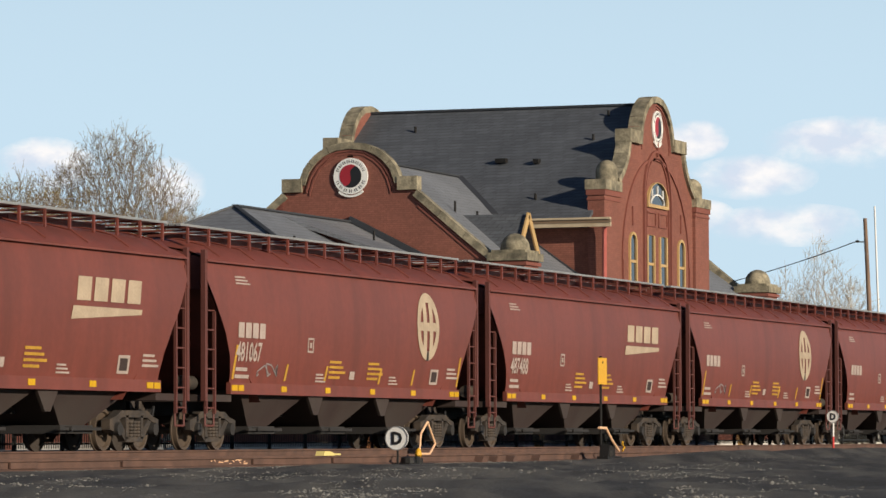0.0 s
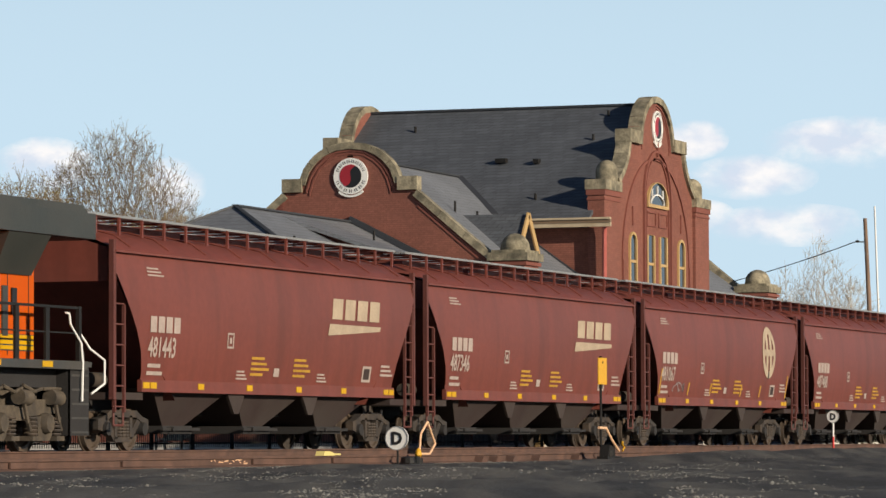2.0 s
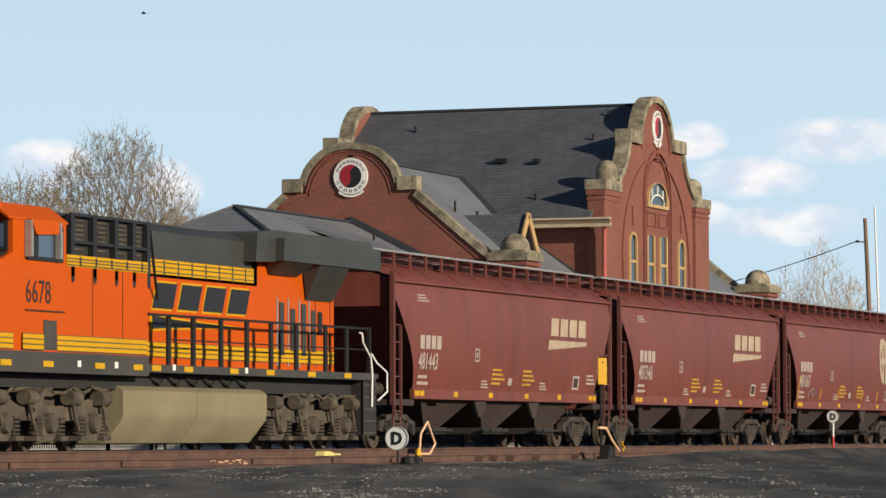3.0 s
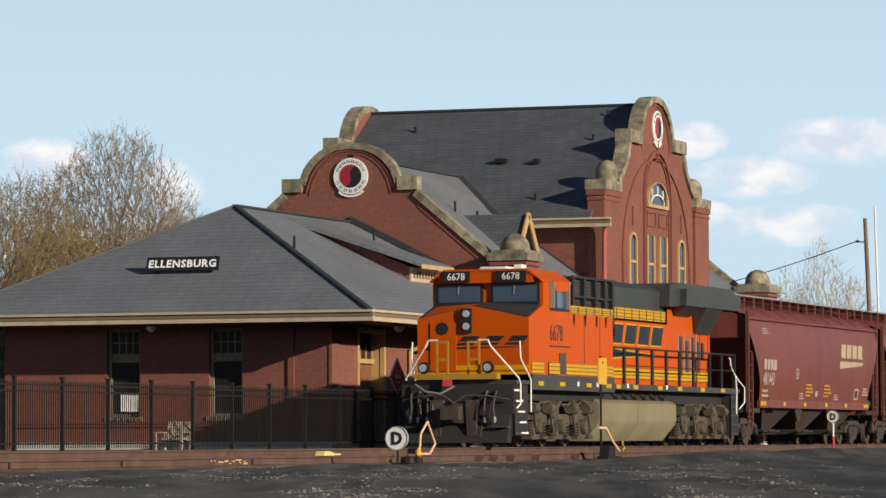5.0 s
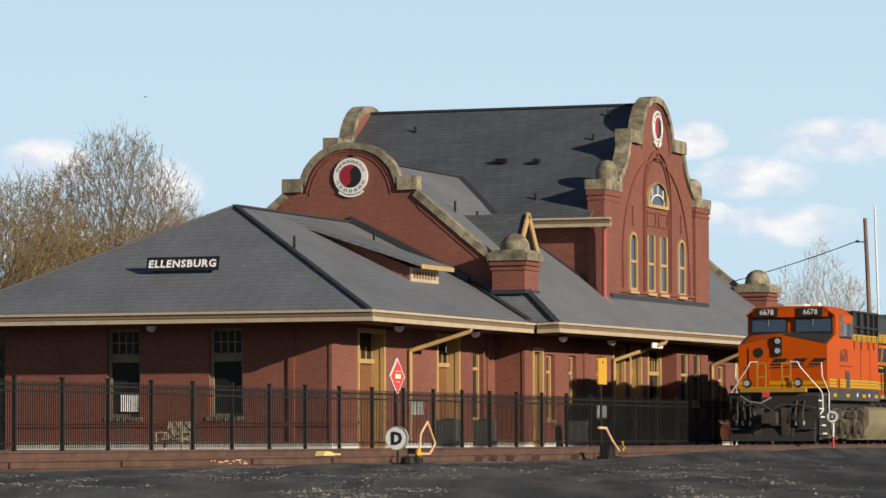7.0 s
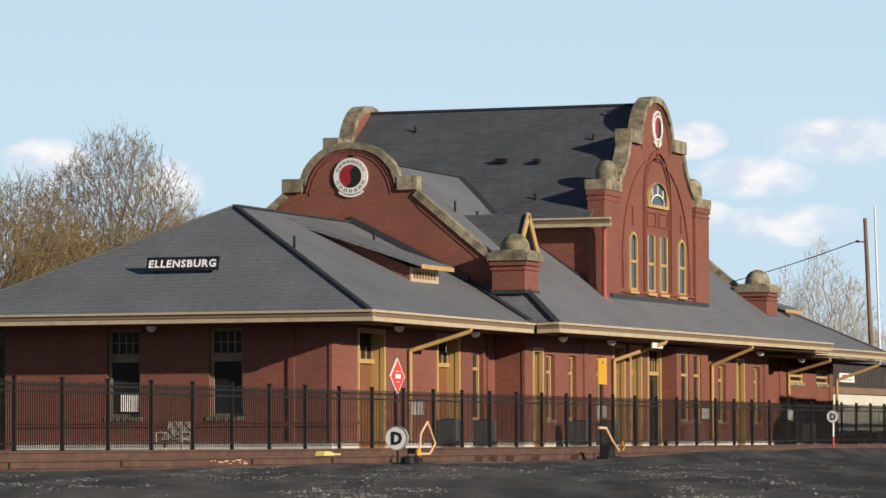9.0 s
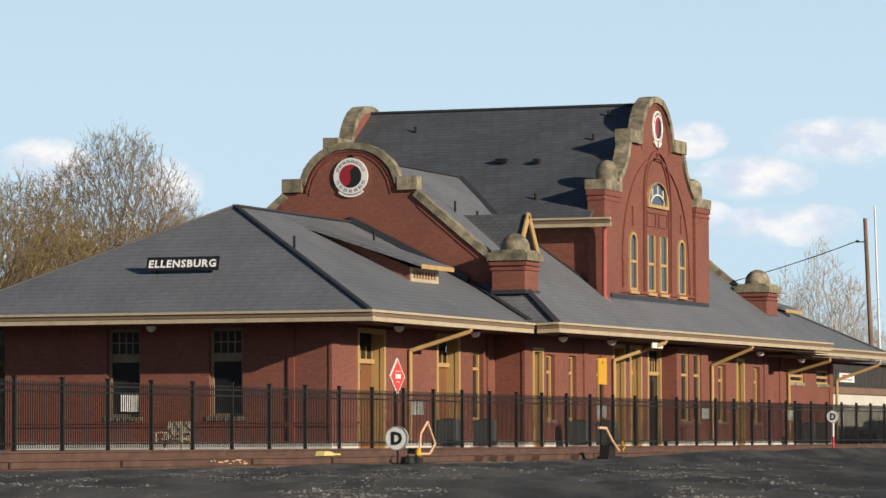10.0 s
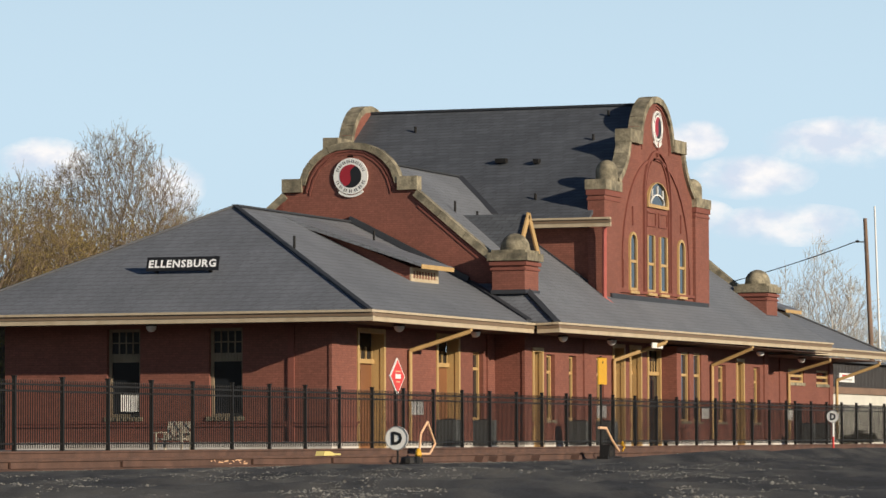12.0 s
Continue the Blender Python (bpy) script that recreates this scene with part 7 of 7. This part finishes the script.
for px, wide, high in ((1498, 0.9, 0.4), (1512, 1.1, 0.55), (1526, 1.2, 0.62), (1536, 0.8, 0.5)):
    bush_x = place(px, 44.0)
    bush = thing("shrub", "low dark shrub growing beside the shed", "shrub", "shrubs by the shed", at=(bush_x, 44.0, FLOOR))
    stems, leaves = Mesh(), Mesh()
    for i in range(26):
        a, lean = shrub_rnd.uniform(0, 6.28), shrub_rnd.uniform(0.1, 1.0)
        tip = Vector((wide * lean * math.cos(a), 0.5 * lean * math.sin(a), high * (1.05 - 0.5 * lean * lean) * shrub_rnd.uniform(0.7, 1.05)))
        stems.cyl((0.1 * math.cos(a), 0.1 * math.sin(a), 0), tip, 0.012, 0.005, 4)
        for _ in range(24):
            c = tip * shrub_rnd.uniform(0.45, 1.0) + Vector((shrub_rnd.gauss(0, 0.09), shrub_rnd.gauss(0, 0.09), shrub_rnd.gauss(0, 0.06)))
            n = Vector((shrub_rnd.gauss(0, 1), shrub_rnd.gauss(0, 1), shrub_rnd.gauss(0, 1))).normalized()
            u = n.orthogonal().normalized() * 0.05
            leaves.face([c - u, c - n.cross(u) * 0.6, c + u, c + n.cross(u) * 0.6])
    part("stem", stems, BARK, bush)
    part("foliage", leaves, SHRUB, bush, kind="stuff")


# ---------- trees just coming into bud ----------
TWIG = material("pale_twigs", (0.17, 0.125, 0.085), 0.9, vary=0.3)
PALETWIG = material("pale_grey_twigs", (0.42, 0.37, 0.3), 0.9, vary=0.2)
BUD = material("yellow_green_buds", (0.27, 0.2, 0.045), 0.8, vary=0.35, scale=0.6, fine=3)
BUD2 = material("pale_green_buds", (0.26, 0.22, 0.1), 0.8, vary=0.35, scale=0.6, fine=3)


def tree(x, y, height, wide, seed, label, tips=1900, buds=3, bud_mat=None, trunk_r=0.28, twig_r=0.0095, twig_mat=None, low=0.2):
    """A bare crown grown from a trunk: each new tip joins the limb that gives it the shortest way down."""
    rnd = np.random.default_rng(seed)
    t = thing("tree", label, "tree", "bare trees", at=(x, y, -0.16))
    fork = height * low
    room = np.zeros((tips * 12 + 8, 3))
    way = np.zeros(tips * 12 + 8)
    for k in range(5):
        room[k], way[k] = (0, 0, fork * k / 4), fork * k / 4
    up, count = [-1, 0, 1, 2, 3], 5
    pts = []
    while len(pts) < tips:
        u = rnd.uniform(-1, 1, 3)
        rr = math.hypot(u[0], u[1])
        h = (u[2] + 1) / 2
        lobes = 1 + 0.1 * math.sin(3 * math.atan2(u[1], u[0]) + seed) + 0.08 * math.sin(7 * math.atan2(u[1], u[0]) + 5 * h)
        full = lobes * math.sin(math.pi * min(1.0, h * 0.93 + 0.07) ** 0.8) ** 0.62
        if rr < full and rnd.random() < 0.35 + 0.65 * max(rr / full, h) ** 1.5:
            pts.append((u[0] * wide, u[1] * wide, fork * 0.8 + h * (height - fork * 0.8)))
    pts.sort(key=lambda p: math.hypot(p[0], p[1], p[2] - fork))
    for p in pts:
        p = np.array(p)
        gap = np.sqrt(((room[3:count] - p) ** 2).sum(axis=1))
        rise = np.maximum(0, room[3:count, 2] - p[2])
        k = int(np.argmin(gap + 0.66 * way[3:count] + 1.2 * rise)) + 3
        d = gap[k - 3]
        n = min(10, max(1, int(d / 0.7)))
        start, last = room[k].copy(), k
        for i in range(1, n + 1):
            q = start + (p - start) * i / n
            if i < n:
                q = q + rnd.normal(0, 0.03, 3) + np.array((0, 0, -0.12 * d * math.sin(math.pi * i / n) / n))
            way[count] = way[last] + math.dist(q, room[last])
            room[count] = q
            up.append(last)
            last = count
            count += 1
    nodes = room[:count]
    load = [0] * len(nodes)
    ends = [True] * len(nodes)
    for i in range(len(nodes) - 1, 0, -1):
        load[i] += 1
        load[up[i]] += load[i]
        ends[up[i]] = False
    limbs, twigs, leaf = Mesh(), Mesh(), Mesh()
    thick = [max(twig_r, trunk_r * (c / load[0]) ** 0.46) for c in load]
    for i in range(1, len(nodes)):
        r = thick[i]
        (limbs if r > 0.05 else twigs).cyl(nodes[up[i]], nodes[i], min(thick[up[i]], r * 1.25), r, 7 if r > 0.05 else 3)
    for i in range(5, len(nodes)):
        if not ends[i] and load[i] > 6:
            continue
        d = nodes[i] - nodes[up[i]]
        d = d / (np.linalg.norm(d) + 1e-6)
        for _ in range(3 if ends[i] else 1):
            e = nodes[i] + (d + rnd.normal(0, 0.4, 3) + np.array((0, 0, 0.2))) * rnd.uniform(0.25, 0.55)
            twigs.cyl(nodes[i], e, twig_r, twig_r * 0.5, 3)
            for _ in range(buds):
                c = Vector(nodes[i] + (e - nodes[i]) * rnd.uniform(0.3, 1.05) + rnd.normal(0, 0.05, 3))
                n = Vector(rnd.normal(0, 1, 3)).normalized()
                u = n.orthogonal().normalized() * rnd.uniform(0.02, 0.042)
                v = n.cross(u) * 0.6
                leaf.face([c - u, c - v, c + u, c + v])
    part("trunk", limbs, BARK, t)
    part("twig_mass", twigs_data(twigs), twig_mat or TWIG, t, kind="stuff")
    if leaf.v:
        part("bud_mass", twigs_data(leaf), bud_mat, t, kind="stuff")
    return t


def twigs_data(m):
    me = bpy.data.meshes.new("twigs")
    me.from_pydata(m.v, [], m.f)
    return me


for px, dist, h, wide, seed, tips, buds in ((208, 190, 15.5, 5.0, 3, 7500, 3), (55, 178, 12.4, 3.9, 8, 4500, 4), (-45, 170, 12.0, 3.4, 12, 2600, 5), (300, 196, 11.7, 3.0, 17, 2800, 3),
                                            (5, 166, 6.6, 2.8, 23, 2400, 7), (110, 172, 9.6, 3.6, 41, 4200, 7), (225, 175, 10.2, 3.4, 47, 3600, 6)):
    tree(*at_bearing(px, dist), h, wide, seed, "broad bare tree with yellow-green spring buds", tips, buds, BUD, low=0.18)
for px, dist, h, wide, seed, tips, buds in ((1452, 260, 13.6, 2.7, 31, 1700, 0), (1505, 265, 11.6, 2.4, 35, 1300, 2), (1392, 270, 11.9, 2.3, 39, 1200, 0), (1540, 240, 7.0, 2.4, 52, 1000, 4)):
    tree(*at_bearing(px, dist), h, wide, seed, "slender bare tree with a few pale buds", tips, buds, BUD2, trunk_r=0.16, twig_r=0.01, twig_mat=PALETWIG, low=0.12)


# ---------- two small birds crossing the sky ----------
FEATHER = material("dark_feathers", (0.03, 0.03, 0.034), 0.8)
SIDEWAYS = Vector((math.sin(HEAD), -math.cos(HEAD), 0))
AHEAD = (AIM - EYE).normalized()
ABOVE = SIDEWAYS.cross(AHEAD)


def in_sky(px, py, dist):
    return EYE + dist * (AHEAD + SIDEWAYS * ((px - 784) / 6974.2) + ABOVE * ((441 - py) / 6974.2))


def make_bird(size, label):
    b = thing("bird", label, "bird", "birds in flight")
    part("body", Mesh().lathe((0, 0, 0), [(0.004 * size, -0.5 * size), (0.1 * size, -0.3 * size), (0.13 * size, 0), (0.09 * size, 0.3 * size), (0.06 * size, 0.42 * size), (0.01 * size, 0.55 * size)], 10, "x"), FEATHER, b)
    part("tail", Mesh().prism([(-0.45 * size, -0.05 * size), (-0.8 * size, -0.12 * size), (-0.8 * size, 0.12 * size), (-0.45 * size, 0.05 * size)], "z", -0.01 * size, 0.01 * size), FEATHER, b)
    for s in (-1, 1):
        w = part("wing", Mesh().prism([(0.25 * size, 0), (0.12 * size, s * 0.9 * size), (-0.05 * size, s * 0.95 * size), (-0.22 * size, s * 0.3 * size), (-0.22 * size, 0)], "z", 0, 0.02 * size), FEATHER, b)
        w.location = (0, s * 0.08 * size, 0.03 * size)
        WINGS.append((w, s))
    return b


WINGS = []
BIRD_A = make_bird(0.14, "small dark bird gliding low over the roofs")
BIRD_B = make_bird(0.13, "small dark bird dipping behind the depot roof")
PATH_A = [(0.0, 1135, -420), (2.0, 550, -50), (2.3, 461, -8), (2.4, 432, 4), (2.5, 403, 14), (2.8, 315, 22), (3.2, 197, 22), (4.0, -40, 20), (8.0, -1200, 0), (12.0, -2400, -40)]
PATH_B = [(0.0, -1100, -420), (5.5, 10, 22), (6.0, 76, 48), (6.4, 145, 72), (6.6, 182, 93), (6.8, 215, 125), (7.0, 258, 170), (7.2, 322, 203), (7.6, 470, 268), (8.2, 640, 345), (9.0, 760, 420), (12.0, 900, 560)]


def motions():
    # the train runs past at one steady speed, its wheels rolling
    for ob, x in MOVERS:
        walk(ob, [(0.0, pose(x, TRACK_Y, 0)), (12.0, pose(x + SPEED * 12.0, TRACK_Y, 0))])
    for ob, r, _ in TURNING:
        x, y, z = ob.location
        walk(ob, [(i / 30, pose(x, y, z, 0, math.degrees(SPEED * min(i / 30, 8.5) / r) % 360, 0)) for i in (*range(256), 360)])
    for bird, path, dist in ((BIRD_A, PATH_A, 92), (BIRD_B, PATH_B, 165)):
        spots = [in_sky(px, py, dist) for _, px, py in path]
        rows = []
        for i, (t, _, _) in enumerate(path):
            d = spots[min(i + 1, len(spots) - 1)] - spots[max(i - 1, 0)]
            rows.append((t, Matrix.Translation(spots[i]) @ pose(0, 0, 0, 0, 0, math.degrees(math.atan2(d.y, d.x)))))
        walk(bird, rows)
    for wing, s in WINGS:
        x, y, z = wing.location
        walk(wing, [(i * 0.1, pose(x, y, z, s * (12 + 28 * math.sin(i * 2.2)), 0, 0)) for i in range(121)])


motions()
